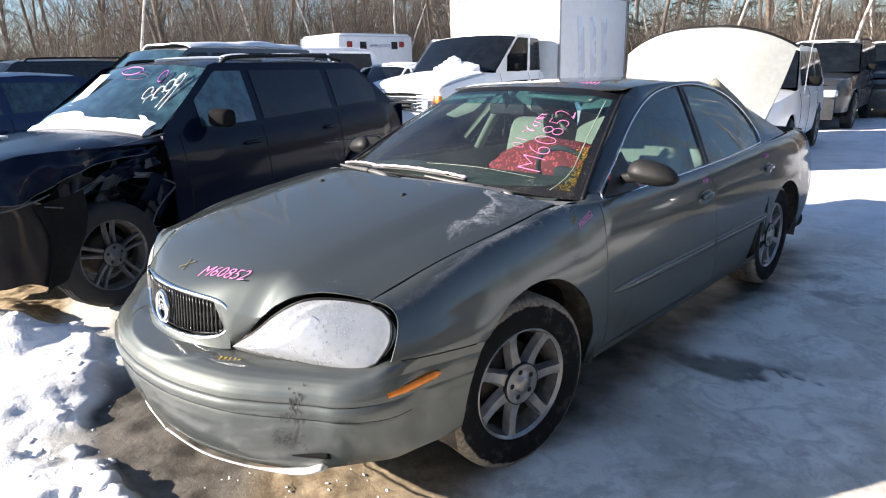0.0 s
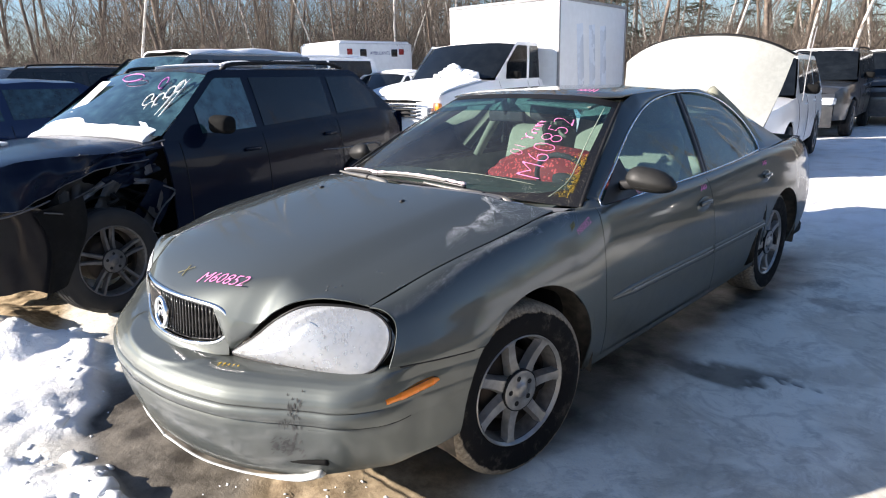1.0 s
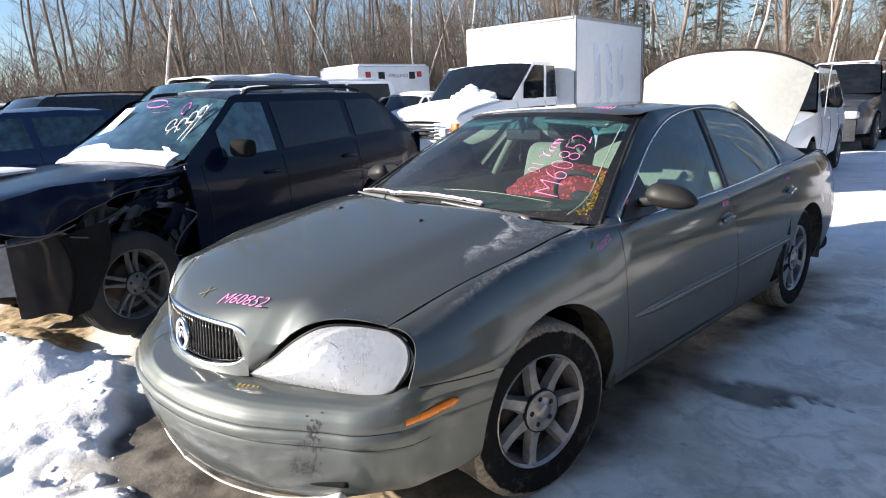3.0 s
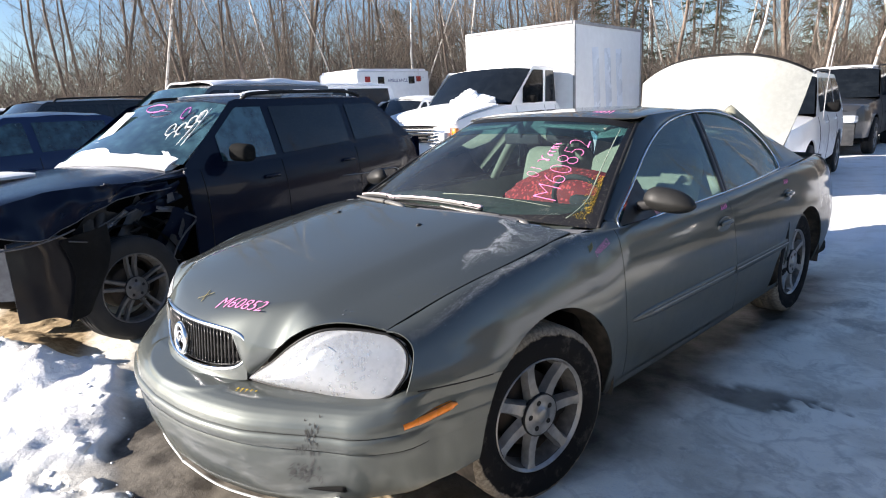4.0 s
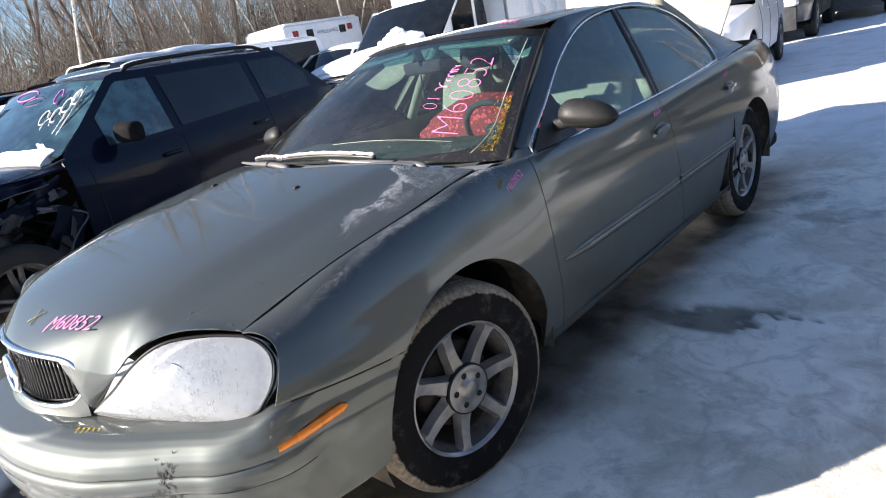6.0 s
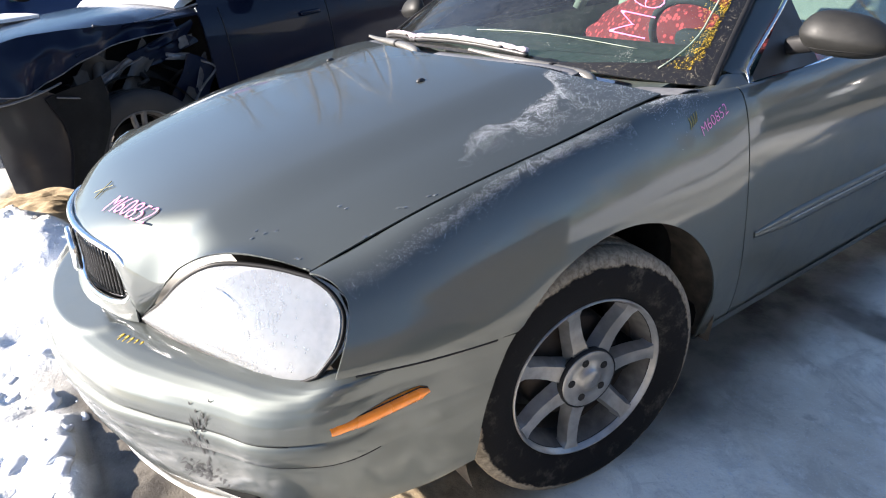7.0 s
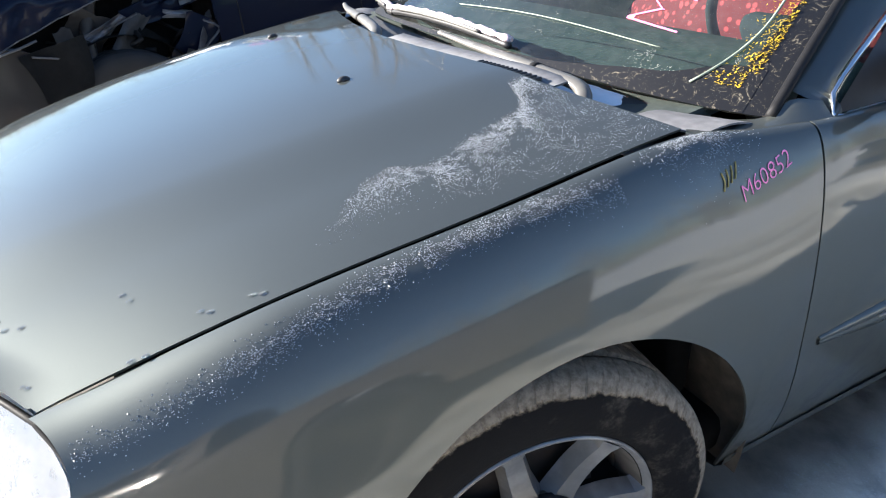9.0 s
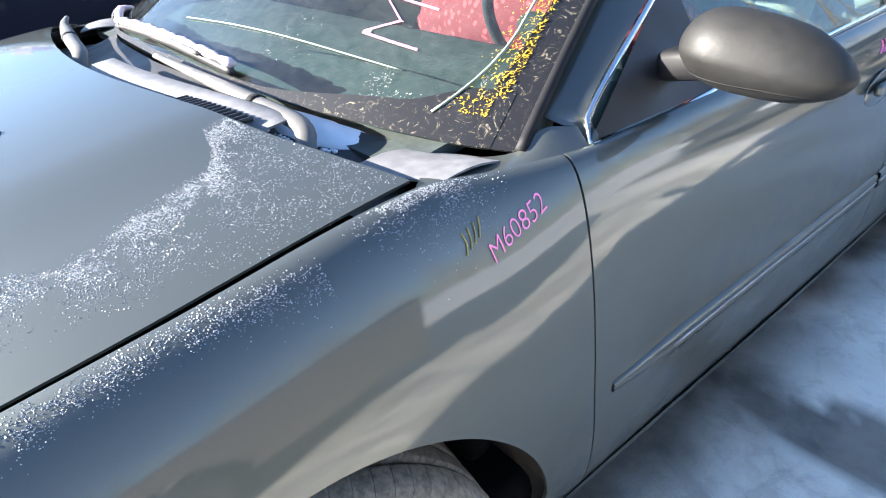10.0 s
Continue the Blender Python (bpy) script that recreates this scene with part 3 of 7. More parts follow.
def sedan_cabin(car):
    u, v = np.meshgrid(np.linspace(-1, 1, 61), np.linspace(0, 1, 30), indexing="ij")
    ws = sheet("windscreen", windscreen_point(u, v), GLASS, car, "dusty cracked windscreen with wax-pen writing", flip=True)
    ws.visible_shadow = False
    # roof: from the screen's top edge to the rear window's
    top = path(WS_TOP, 31)
    top = np.vstack([top[:0:-1] * (-1, 1, 1), top])
    s = np.linspace(0, 1, 40)
    R = np.zeros((61, 40, 3))
    for i, p in enumerate(top):
        f = p[0] / 0.565
        yy = p[1] + s * (2.33 - 0.10 * f * f - p[1])
        zc = curve([1.0, 1.25, 1.6, 2.0, 2.4], [1.386, 1.408, 1.416, 1.408, 1.365], yy)
        xx = f * curve([1.0, 1.25, 1.6, 2.0, 2.4], [0.555, 0.575, 0.585, 0.575, 0.545], yy)
        R[i] = np.column_stack([xx, yy, zc - (0.020 + 0.030 * smooth(1.2, 1.0, yy)) * abs(f) ** 2.5 - 0.012 * abs(f) ** 8])
    sheet("roof", R, PAINT, car, flip=True, thick=0.006)
    # rear window
    u2 = np.linspace(-1, 1, 41)
    Rw = np.zeros((41, 14, 3))
    for i, f in enumerate(u2):
        hi = np.array((0.545 * f, 2.33 - 0.10 * f * f, 1.367 - 0.02 * f * f))
        lo = np.array((0.66 * f, 3.0 - 0.12 * f * f, 1.03))
        q = np.linspace(0, 1, 14)[:, None]
        Rw[i] = hi + (lo - hi) * q + np.array((0, 0.3, 0.9)) * 0.04 * (q * (1 - q) * 4)
    sheet("rear_window", Rw, GLASS, car, flip=True).visible_shadow = False
    dlo = path(DLO, 120, closed=True)[:-1]
    for mir in (False, True):
        g = -1 if mir else 1
        c = np.array((1.5, 1.12))
        ring = np.linspace(1, 0, 16)
        G = np.zeros((119, 16, 3))
        for j, k in enumerate(ring):
            q = c + (dlo - c) * k
            if k < 1:
                q[:, 0] = np.clip(q[:, 0], *(0.55, 2.46))
            G[:, j] = np.column_stack([glass_x(q[:, 0], q[:, 1]) - 0.006, q])
        sg = sheet("side_window", np.concatenate([G, G[:1]]), SIDE_GLASS, car, mirror=mir, flip=False)
        sg.visible_shadow = False
        trim = np.column_stack([glass_x(dlo[:, 0], dlo[:, 1]) + 0.004, dlo])
        tube("window_trim", trim * (g, 1, 1), 0.0052, CHROME, car, "bright window surround trim" if not mir else "", close=True, sides=6)
        # painted frame between the glass and the roof, belt and pillars
        O = []
        for y, z in dlo:
            O.append(outer_line(y, z))
        O = np.array(O)
        s = np.linspace(0, 1, 7)[:, None, None]
        T = np.column_stack([glass_x(dlo[:, 0], dlo[:, 1]) - 0.004, dlo])
        F = T + (O - T) * s
        F = np.concatenate([F, F[:, :1]], 1)
        F[1:-1, :, 0] += 0.008 * np.sin(np.linspace(0, 1, 7)[1:-1, None] * math.pi)
        sheet("door_frame", F, PAINT, car, mirror=mir)
        # the pillar between the doors
        zz = np.linspace(0.963, 1.372, 16)
        B = []
        for z in zz:
            yy = 1.555 + 0.20 * ((z - 0.963) / 0.41) ** 1.0
            B.append([(glass_x(yy + dy, z) + dx, yy + dy, z) for dy, dx in ((-0.035, -0.004), (-0.03, 0.003), (-0.004, 0.004), (0, -0.002), (0.004, 0.004), (0.03, 0.003), (0.035, -0.004))])
        sheet("door_pillar", np.array(B), BLACK_PLASTIC, car, mirror=mir)


def outer_line(y, z):
    """The outer edge of the painted frame round the side glass, for a point of the glass's edge."""
    if z < 1.0 and 0.5 < y < 2.42:
        zt = float(side_top(y)[1])
        return np.array((float(side_top(y)[0]), y, zt))
    if y < 1.25:
        k = np.clip((y - 0.54) / (1.25 - 0.54), 0, 1)
        lo, hi = np.array(WS_LOW[-1]), np.array(WS_TOP[-1])
        m = k / 0.88
        return lo + (hi - lo) * min(m, 1) + np.array((0.0, 0.10, 0.012)) * max(m - 0.9, 0)
    k = smooth(2.1, 2.46, y) * smooth(1.36, 1.0, z)
    x = curve([1.25, 1.6, 2.0, 2.3], [0.575, 0.585, 0.575, 0.55], y)
    up = np.array((float(x), y + 0.02, float(curve([1.25, 1.6, 2.0, 2.3], [1.376, 1.384, 1.376, 1.345], y))))
    q = np.clip((1.31 - z) / 0.32, 0, 1)
    back = np.array((0.55 + 0.27 * q, 2.30 + 0.62 * q, 1.345 - 0.345 * q))
    w = float(smooth(2.05, 2.40, y))
    return up * (1 - w) + back * w


sedan_cabin(SEDAN)


def trunk_lid(car):
    P = np.zeros((41, 24, 3))
    for i, f in enumerate(np.linspace(-1, 1, 41)):
        for j, v in enumerate(np.linspace(0, 1, 24)):
            half = 0.58 + 0.075 * v
            y = 3.12 + 0.26 * v - 0.10 * (1 - f * f) * (0.4 + 0.6 * v) + 0.10
            z = 1.02 + v * (0.685 - 0.17 * abs(f) ** 2.6) + 0.02
            P[i, j] = (half * f, y + 0.03 * math.sin(v * 3.1), z)
    lid = sheet("trunk_lid", P, FROST_PAINT, car, "raised trunk lid, white with frost", thick=0.03)
    tube("trunk_seal", P[:, -1] + (0, 0.01, 0.008), 0.018, SEAL, lid, sides=6)
    return lid


FROST_PAINT = plain("frosted_paint", (0.29, 0.30, 0.285), 0.5, scale=30, vary=0.10)
trunk_lid(SEDAN)


k = Mat("dusty_tyre", (0.02, 0.02, 0.02), 0.75)
xyz = k.xyz()
rr = k.math("SQRT", k.math("ADD", k.math("MULTIPLY", xyz[1], xyz[1]), k.math("MULTIPLY", xyz[2], xyz[2])))
edge = k.math("ADD", rr, k.math("MULTIPLY", k.math("SUBTRACT", k.noise(22, 5, 0.7), 0.5), 0.035))
mud = k.ramp(edge, 0.309, 0.316)
grain = k.noise(70, 5, 0.7)
tan = k.mix(k.ramp(grain, 0.3, 0.7), (0.16, 0.135, 0.105), (0.33, 0.285, 0.225))
side = k.mix(k.ramp(k.noise(14, 6, 0.7), 0.52, 0.75), (0.008, 0.008, 0.009), (0.06, 0.055, 0.048))
k.set("Base Color", k.mix(mud, side, tan))
k.set("Roughness", 0.85)
k.set("Specular IOR Level", 0.12)
ang = k.t.nodes.new("ShaderNodeMath")
ang.operation = "ARCTAN2"
k.feed(ang.inputs[0], xyz[1])
k.feed(ang.inputs[1], xyz[2])
sipe = k.ramp(k.math("PINGPONG", k.math("MULTIPLY", k.math("ADD", ang.outputs[0], k.math("MULTIPLY", xyz[0], 0.8)), 11.5), 0.5), 0.03, 0.07)
k.bump(k.math("ADD", k.math("MULTIPLY", k.math("MULTIPLY", sipe, mud), 1.0), k.math("MULTIPLY", grain, 0.25)), 0.8, 0.006)
TYRE = k.m


def wheel(name, parent, m, R=0.343, W=0.220, rim=0.2175, spokes=7, alloy=None, twin=False):
    """A wheel in the y-z plane whose outer face looks to +x."""
    alloy = alloy or ALLOY
    w = new(name)
    w.empty_display_size = 0.05
    w.parent = parent
    w.matrix_basis = m
    h = W / 2
    prof = [(-h + 0.02, rim - 0.01), (-h, rim + 0.03), (-h - 0.004, (rim + R) / 2), (-h + 0.008, R - 0.022), (-h + 0.028, R - 0.006)]
    for c in (-0.05, 0.0, 0.05):
        prof += [(c * W / 0.215 - 0.012, R - 0.001), (c * W / 0.215 - 0.006, R - 0.0015), (c * W / 0.215 - 0.005, R - 0.009), (c * W / 0.215 + 0.005, R - 0.009), (c * W / 0.215 + 0.006, R - 0.0015), (c * W / 0.215 + 0.012, R - 0.001)]
    prof += [(h - 0.024, R - 0.003), (h - 0.010, R - 0.009), (h - 0.001, R - 0.024), (h + 0.003, R - 0.030), (h + 0.006, (rim + R) / 2), (h + 0.002, rim + 0.025), (h - 0.006, rim + 0.008), (h - 0.02, rim - 0.01)]
    lathe("tyre", prof, TYRE if R == 0.343 else RUBBER, w, n=72)
    e = h - 0.006
    lathe("rim", [(e - 0.005, rim + 0.004), (e + 0.002, rim + 0.002), (e + 0.001, rim - 0.001), (e - 0.006, rim - 0.0025), (e - 0.007, rim - 0.006), (e - 0.014, rim - 0.009)], alloy, w, n=64)
    lathe("rim_well", [(e - 0.014, rim - 0.009), (e - 0.05, rim - 0.021), (e - 0.075, rim - 0.024)], DUSTY_ALLOY, w, n=48)
    lathe("rim_barrel", [(e - 0.075, rim - 0.024), (e - 0.08, rim - 0.03), (-h + 0.04, rim - 0.03), (-h + 0.02, rim)], RUST, w, n=48)
    bm = bmesh.new()
    for k in range(spokes * (2 if twin else 1)):
        a = 2 * math.pi * (k // 2 if twin else k) / spokes
        off = (0.026 if k % 2 else -0.026) if twin else 0.0
        b = bmesh.new()
        bmesh.ops.create_grid(b, x_segments=4, y_segments=10, size=1)
        r0, r1 = 0.045, rim - 0.008
        wide = (0.5 if twin else 1.0) * 0.028
        for v in b.verts:
            f, q = v.co.x, (v.co.y + 1) / 2
            half = wide * (0.98 - 0.22 * q + 0.35 * max(0, q - 0.9) / 0.1 + 0.25 * max(0, 0.4 - q) / 0.4)
            v.co = Vector((e - 0.006 - 0.012 * math.sin(q * math.pi) - (0.0, 0.0004, 0.030)[round(abs(f) * 2)], half * (f if abs(f) < 0.9 else f * 1.18) * (1.0 if abs(f) > 0.9 else 1.45) + off * (0.55 + 0.75 * q), r0 + (r1 - r0) * q))
        bmesh.ops.transform(b, matrix=Matrix.Rotation(a, 4, "X"), verts=b.verts)
        me = bpy.data.meshes.new("t")
        b.to_mesh(me)
        b.free()
        bm.from_mesh(me)
        bpy.data.meshes.remove(me)
    bmesh.ops.recalc_face_normals(bm, faces=bm.faces[:])
    for p in part("spokes", bm, alloy, w).data.polygons:
        p.use_smooth = False
    lathe("hub_seam", [(e - 0.02, 0.0835), (e - 0.0045, 0.0832), (e - 0.0045, 0.0795), (e - 0.02, 0.079)], SEAL, w, n=40)
    lathe("hub_disc", [(e - 0.03, 0.079), (e - 0.004, 0.0785), (e - 0.003, 0.076), (e - 0.004, 0.06), (e - 0.004, 0.034), (e + 0.004, 0.030), (e + 0.008, 0.02), (e + 0.009, 0.001)], alloy, w, n=40)
    for k in range(5):
        a = 2 * math.pi * k / 5 + 0.3
        lathe("lug_nut", [(e - 0.012, 0.0105), (e - 0.0030, 0.0105), (e - 0.0032, 0.0085), (e - 0.0036, 0.0005)], SEAL, w, n=12, m=Matrix.Translation((0, 0.052 * math.cos(a), 0.052 * math.sin(a))))
    lathe("brake_drum", [(e - 0.07, 0.001), (e - 0.07, 0.14), (e - 0.10, 0.145), (-h, 0.15)], RUST, w, n=32)
    return w


DUSTY_ALLOY = plain("brake_dusted_alloy", (0.13, 0.12, 0.11), 0.6, 0.3, scale=24, vary=0.4)
RUST = plain("rusty_iron", (0.032, 0.024, 0.019), 0.85, scale=30)
for nm, m in (("wheel", pose(0.758, 0.018, 0.336, 12, 0, -8)), ("wheel", pose(-0.76, 0, 0.336, 12, 0, 172)), ("wheel", pose(0.745, 2.756, 0.336, 40)), ("wheel", pose(-0.745, 2.756, 0.336, 10, 0, 180))):
    wheel(nm, SEDAN, m)


def door_mirror(car, g):
    b = bmesh.new()
    bmesh.ops.create_uvsphere(b, u_segments=32, v_segments=20, radius=1)
    for v in b.verts:
        x, y, z = v.co
        y = y * 0.052 if y < 0 else y * 0.026
        k = abs(z) ** 1.25 * (1 if z > 0 else -0.80)
        x = math.copysign(abs(x) ** (0.62 if x < 0 else 0.8), x)
        v.co = Vector((x * g * 0.107, y, k * 0.057 * (1 - 0.10 * x) - 0.012 * x))
    bmesh.ops.transform(b, matrix=pose(0.974 * g, 0.722, 1.045, 0, 0, 10 * g), verts=b.verts)
    hs = part("mirror_housing", b, MIRROR_SHELL, car, "matt dark door mirror housing" if g > 0 else "")
    part("mirror_foot", box((0.09, 0.05, 0.045), (0.868 * g, 0.742, 1.022), 0.012, (0, -12 * g, 0)), SEAL, hs)
    seam = []
    for x in np.linspace(-0.78, 0.78, 20):
        w = Vector((math.copysign(abs(x) ** (0.62 if x < 0 else 0.8), x) * g * 0.107, -0.0525 * math.sqrt(1 - x * x - 0.36), -0.80 * 0.528 * 0.057 * (1 - 0.10 * x) - 0.012 * x))
        seam.append(pose(0.974 * g, 0.722, 1.045, 0, 0, 10 * g) @ w)
    tube("housing_seam", seam, 0.0009, SEAL, hs, sides=5)
    return hs


MIRROR_SHELL = plain("mirror_shell_plastic", (0.014, 0.014, 0.0135), 0.52, scale=60, vary=0.1, Specular_IOR_Level=0.3)
for g in (1, -1):
    door_mirror(SEDAN, g)


def sedan_core(car):
    """Dark liners behind the panel gaps, wheel wells and floor."""
    part("engine_bay_liner", box((1.40, 0.80, 0.42), (0, -0.14, 0.60), 0.10, bm=None), DARK, car)
    part("floor_pan", box((1.66, 3.6, 0.10), (0, 1.75, 0.30), 0.03), DARK, car)
    part("firewall", box((1.5, 0.06, 0.52), (0, 0.42, 0.62), 0.02), DARK, car)
    for g in (1, -1):
        for yc, R in ((0.035, 0.43), (2.756, 0.40)):
            a = np.linspace(-0.25, math.pi + 0.25, 30)
            x = np.linspace(0.50, 0.885, 6)
            P = np.array([[(g * xx, yc + R * math.cos(t), 0.36 + R * math.sin(t)) for xx in x] for t in a])
            sheet("wheel_well", P, WELL, car, flip=(g > 0))
    t = np.linspace(0.0, 1.0, 30)
    ys = np.linspace(-0.56, 0.5, 40)
    P = np.array([[side_point(y, tt * min(1.0, float(t_at(y, max(float(arch_z(y, FRONT_ARCH)) + 0.05, 0.62))))) - np.array((0.03, 0, 0.03)) for tt in t] for y in ys])
    for mir in (False, True):
        sheet("inner_fender", P, DARK, car, mirror=mir)


WELL = plain("muddy_wheel_well", (0.085, 0.07, 0.055), 0.9, scale=20, vary=0.5, bump=0.5)
sedan_core(SEDAN)
# ---- the sedan's trim, writing and cabin ----
TAN = plain("tan_upholstery", (0.25, 0.25, 0.20), 0.85, scale=60, vary=0.15, bump=0.3)
DASH = plain("grey_green_dash", (0.040, 0.052, 0.047), 0.7, scale=80)
CHARCOAL = plain("charcoal_cloth", (0.03, 0.03, 0.034), 0.9, scale=80)
AMBER = plain("amber_lens", (0.85, 0.22, 0.006), 0.25, scale=40, vary=0.12, Coat_Weight=0.25)
PINK = plain("pink_wax_pen", (0.85, 0.25, 0.52), 0.6, vary=0.1, bump=0)
YELLOW = plain("yellow_wax_pen", (0.62, 0.42, 0.03), 0.6, vary=0.2, bump=0)
OLIVE = plain("faded_yellow_wax_pen", (0.28, 0.23, 0.08), 0.6, vary=0.2, bump=0)
ICE = plain("frost_crystals", (0.45, 0.48, 0.51), 0.3, scale=200, vary=0.05, bump=0, Transmission_Weight=0.35)
SNOW = plain("clean_snow", (0.82, 0.84, 0.87), 0.75, scale=25, vary=0.05, bump=0.4, Subsurface_Weight=0.0)
DROP = Mat("clear_water", (0.9, 0.93, 0.95), 0.05, 0.0, Transmission_Weight=0.9, IOR=1.33).m
RED = Mat("red_spotted_cloth", (0.5, 0.04, 0.05), 0.85)
RED.set("Base Color", RED.mix(RED.ramp(RED.cells(45), 0.25, 0.42), (0.62, 0.06, 0.07), (0.20, 0.015, 0.02)))
RED.bump(RED.noise(60), 0.3, 0.004)
RED = RED.m


def writing(name, text, width, place, mat, parent, shear=0.25, thin=-0.012, lines=1.0):
    """Hand-lettered marks: built-in letters laid on a surface by place(a, b), a along and b up, in metres."""
    cu = bpy.data.curves.new(name, "FONT")
    cu.body, cu.size, cu.shear, cu.offset, cu.resolution_u = text, 1.0, shear, thin, 3
    ob = bpy.data.objects.new(name, cu)
    scene.collection.objects.link(ob)
    me = bpy.data.meshes.new_from_object(ob.evaluated_get(bpy.context.evaluated_depsgraph_get()))
    bpy.data.objects.remove(ob)
    bm = bmesh.new()
    bm.from_mesh(me)
    bpy.data.meshes.remove(me)
    w = max(v.co.x for v in bm.verts)
    k = width / w
    bmesh.ops.triangulate(bm, faces=bm.faces[:])
    bmesh.ops.subdivide_edges(bm, edges=[e for e in bm.edges if e.calc_length() * k > 0.02], cuts=2)
    for v in bm.verts:
        wob = 0.04 * math.sin(v.co.x * 3.1) * (v.co.y - 0.2)
        v.co = Vector(place((v.co.x + wob) * k, (v.co.y + 0.05 * math.sin(v.co.x * 1.7)) * k * lines))
    return part(name, bm, mat, parent)


def on_hood(x, y, up=0.0035):
    return (x, y, float(hood_z(x, y)) + up)


def stroke(name, pts, r, mat, parent):
    return tube(name, path(pts, 20), r, mat, parent, sides=5, squash=0.5)


def sedan_nose(car):
    top = [(-0.335, 0.742), (-0.31, 0.782), (-0.22, 0.797), (0, 0.802), (0.22, 0.797), (0.31, 0.782), (0.335, 0.742)]
    low = [(0.322, 0.698), (0.27, 0.664), (0.15, 0.646), (0, 0.641), (-0.15, 0.646), (-0.27, 0.664), (-0.322, 0.698)]
    ring = path(top + low, 121, closed=True)[:-1]

    def nose(x, z, d=0.0):
        return (x, -0.932 + 0.072 * (x / 0.33) ** 2 + 0.10 * (z - 0.72) - d, z)

    g = link("grille", [nose(x, z, -0.035) for x, z in ring] + [nose(0, 0.72, -0.035)], [(i, (i + 1) % 120, 120) for i in range(120)], DARK, car, "black grille with upright bars in a bright surround")
    g.data.flip_normals()
    tube("grille_surround", [nose(x, z) for x, z in ring], 0.0075, CHROME, g, close=True, sides=10)
    tube("grille_inner_frame", [nose(x * 0.955, 0.72 + (z - 0.72) * 0.83, -0.012) for x, z in ring], 0.005, BLACK_PLASTIC, g, close=True, sides=6)
    for i in range(37):
        x = -0.306 + 0.017 * i
        zt = np.interp(x, [p[0] for p in top], [p[1] for p in top]) - 0.014
        zb = np.interp(x, [p[0] for p in low][::-1], [p[1] for p in low][::-1]) + 0.014
        if abs(x) > 0.045:
            tube("grille_bar", [nose(x, z, -0.006) for z in np.linspace(zb, zt, 5)], 0.0042, GREY_BAR, g, sides=6)
        else:
            tube("grille_bar", [nose(x, z, -0.010) for z in np.linspace(zb, zt, 5)], 0.0042, GREY_BAR, g, sides=6)
    # painted lip between the grille and the bumper's shelf
    xs = np.linspace(-0.335, 0.335, 41)
    zl = np.interp(xs, [-0.335, *[p[0] for p in low][::-1], 0.335], [0.742, *[p[1] for p in low][::-1], 0.742])
    lip = np.stack([np.array([nose(x, z - 0.002 - q * (z - 0.624 - 0.012 * (x / 0.335) ** 4), 0.002 + 0.014 * q * q * (1 - (x / 0.336) ** 2)) for x, z in zip(xs, zl)]) for q in np.linspace(0, 1, 6)], 1)
    sheet("nose_lip", lip, PAINT, car, flip=True, thick=0.004)
    a = np.linspace(0, 2 * math.pi, 36, endpoint=False)
    badge = tube("badge_ring", [nose(0.042 * math.cos(t), 0.721 + 0.050 * math.sin(t), 0.012) for t in a], 0.0105, CHROME, g, "bright ring-shaped badge", close=True, sides=8)
    for q in (0.62, 0.28):
        tube("badge_arc", [nose(-0.006 + 0.042 * q * math.cos(t), 0.712 + 0.050 * q * math.sin(t), 0.012) for t in np.linspace(-0.3, 3.6, 16)], 0.004, CHROME, badge, sides=6)
    # marker lamps, scuffs, torn lip
    for gx in (1, -1):
        n = 14
        P = []
        for i in range(n):
            s = i / (n - 1)
            y = -0.662 + 0.192 * s
            x = float(np.interp(y, [-0.67, -0.60, -0.54, -0.46], [0.868, 0.884, 0.890, 0.899])) + 0.001
            hgt = 0.0125 * min(1.0, 0.70 + 6 * s, 0.35 + 8.0 * (1 - s))
            zc = 0.574 + 0.012 * s
            P.append([(gx * (x + dx), y, zc + dz * hgt) for dz, dx in ((-1.25, -0.004), (-1, 0.004), (-0.5, 0.008), (0, 0.009), (0.5, 0.008), (1, 0.003), (1.25, -0.006))])
        mk = sheet("side_marker_lamp", np.array(P), AMBER, car, "amber side marker lamp", flip=gx > 0)
        P = np.array(P)
        tube("marker_gasket", np.vstack([P[:, 1], P[::-1, 5]]) + np.array((-0.002 * gx, 0, 0)), 0.0018, SEAL, mk, close=True, sides=5)
    tube("cracked_slot", path([(0.515, -0.876, 0.345), (0.57, -0.866, 0.352), (0.64, -0.836, 0.36), (0.735, -0.785, 0.372)], 20), 0.003 + 0.009 * np.linspace(0, 1, 20) ** 0.7, DARK, BUMPER, "dark cracked slot", sides=8, squash=0.9)
    tube("torn_lip", path([(0.0, -1.004, 0.258), (0.24, -0.982, 0.262), (0.42, -0.930, 0.268), (0.545, -0.876, 0.278), (0.64, -0.822, 0.292), (0.70, -0.783, 0.322)], 40), np.r_[np.full(26, 0.0055), np.linspace(0.0055, 0.027, 14)], LIP, BUMPER, "pale torn lower lip", sides=8, squash=0.45)
    tube("torn_lip", path([(0.0, -1.004, 0.258), (-0.24, -0.982, 0.262), (-0.42, -0.930, 0.268), (-0.60, -0.83, 0.29), (-0.70, -0.775, 0.31)], 30), 0.0045, LIP, BUMPER, sides=8, squash=0.45)
    part("bolt_hole", box((0.012, 0.010, 0.016), (0.36, -0.985, 0.475), 0.003, (0, 0, 22)), SCUFF, BUMPER)


GREY_BAR = plain("dark_grille_bar", (0.030, 0.029, 0.028), 0.22, 0.2)
LIP = plain("pale_lip_plastic", (0.55, 0.56, 0.55), 0.4)
sedan_nose(SEDAN)


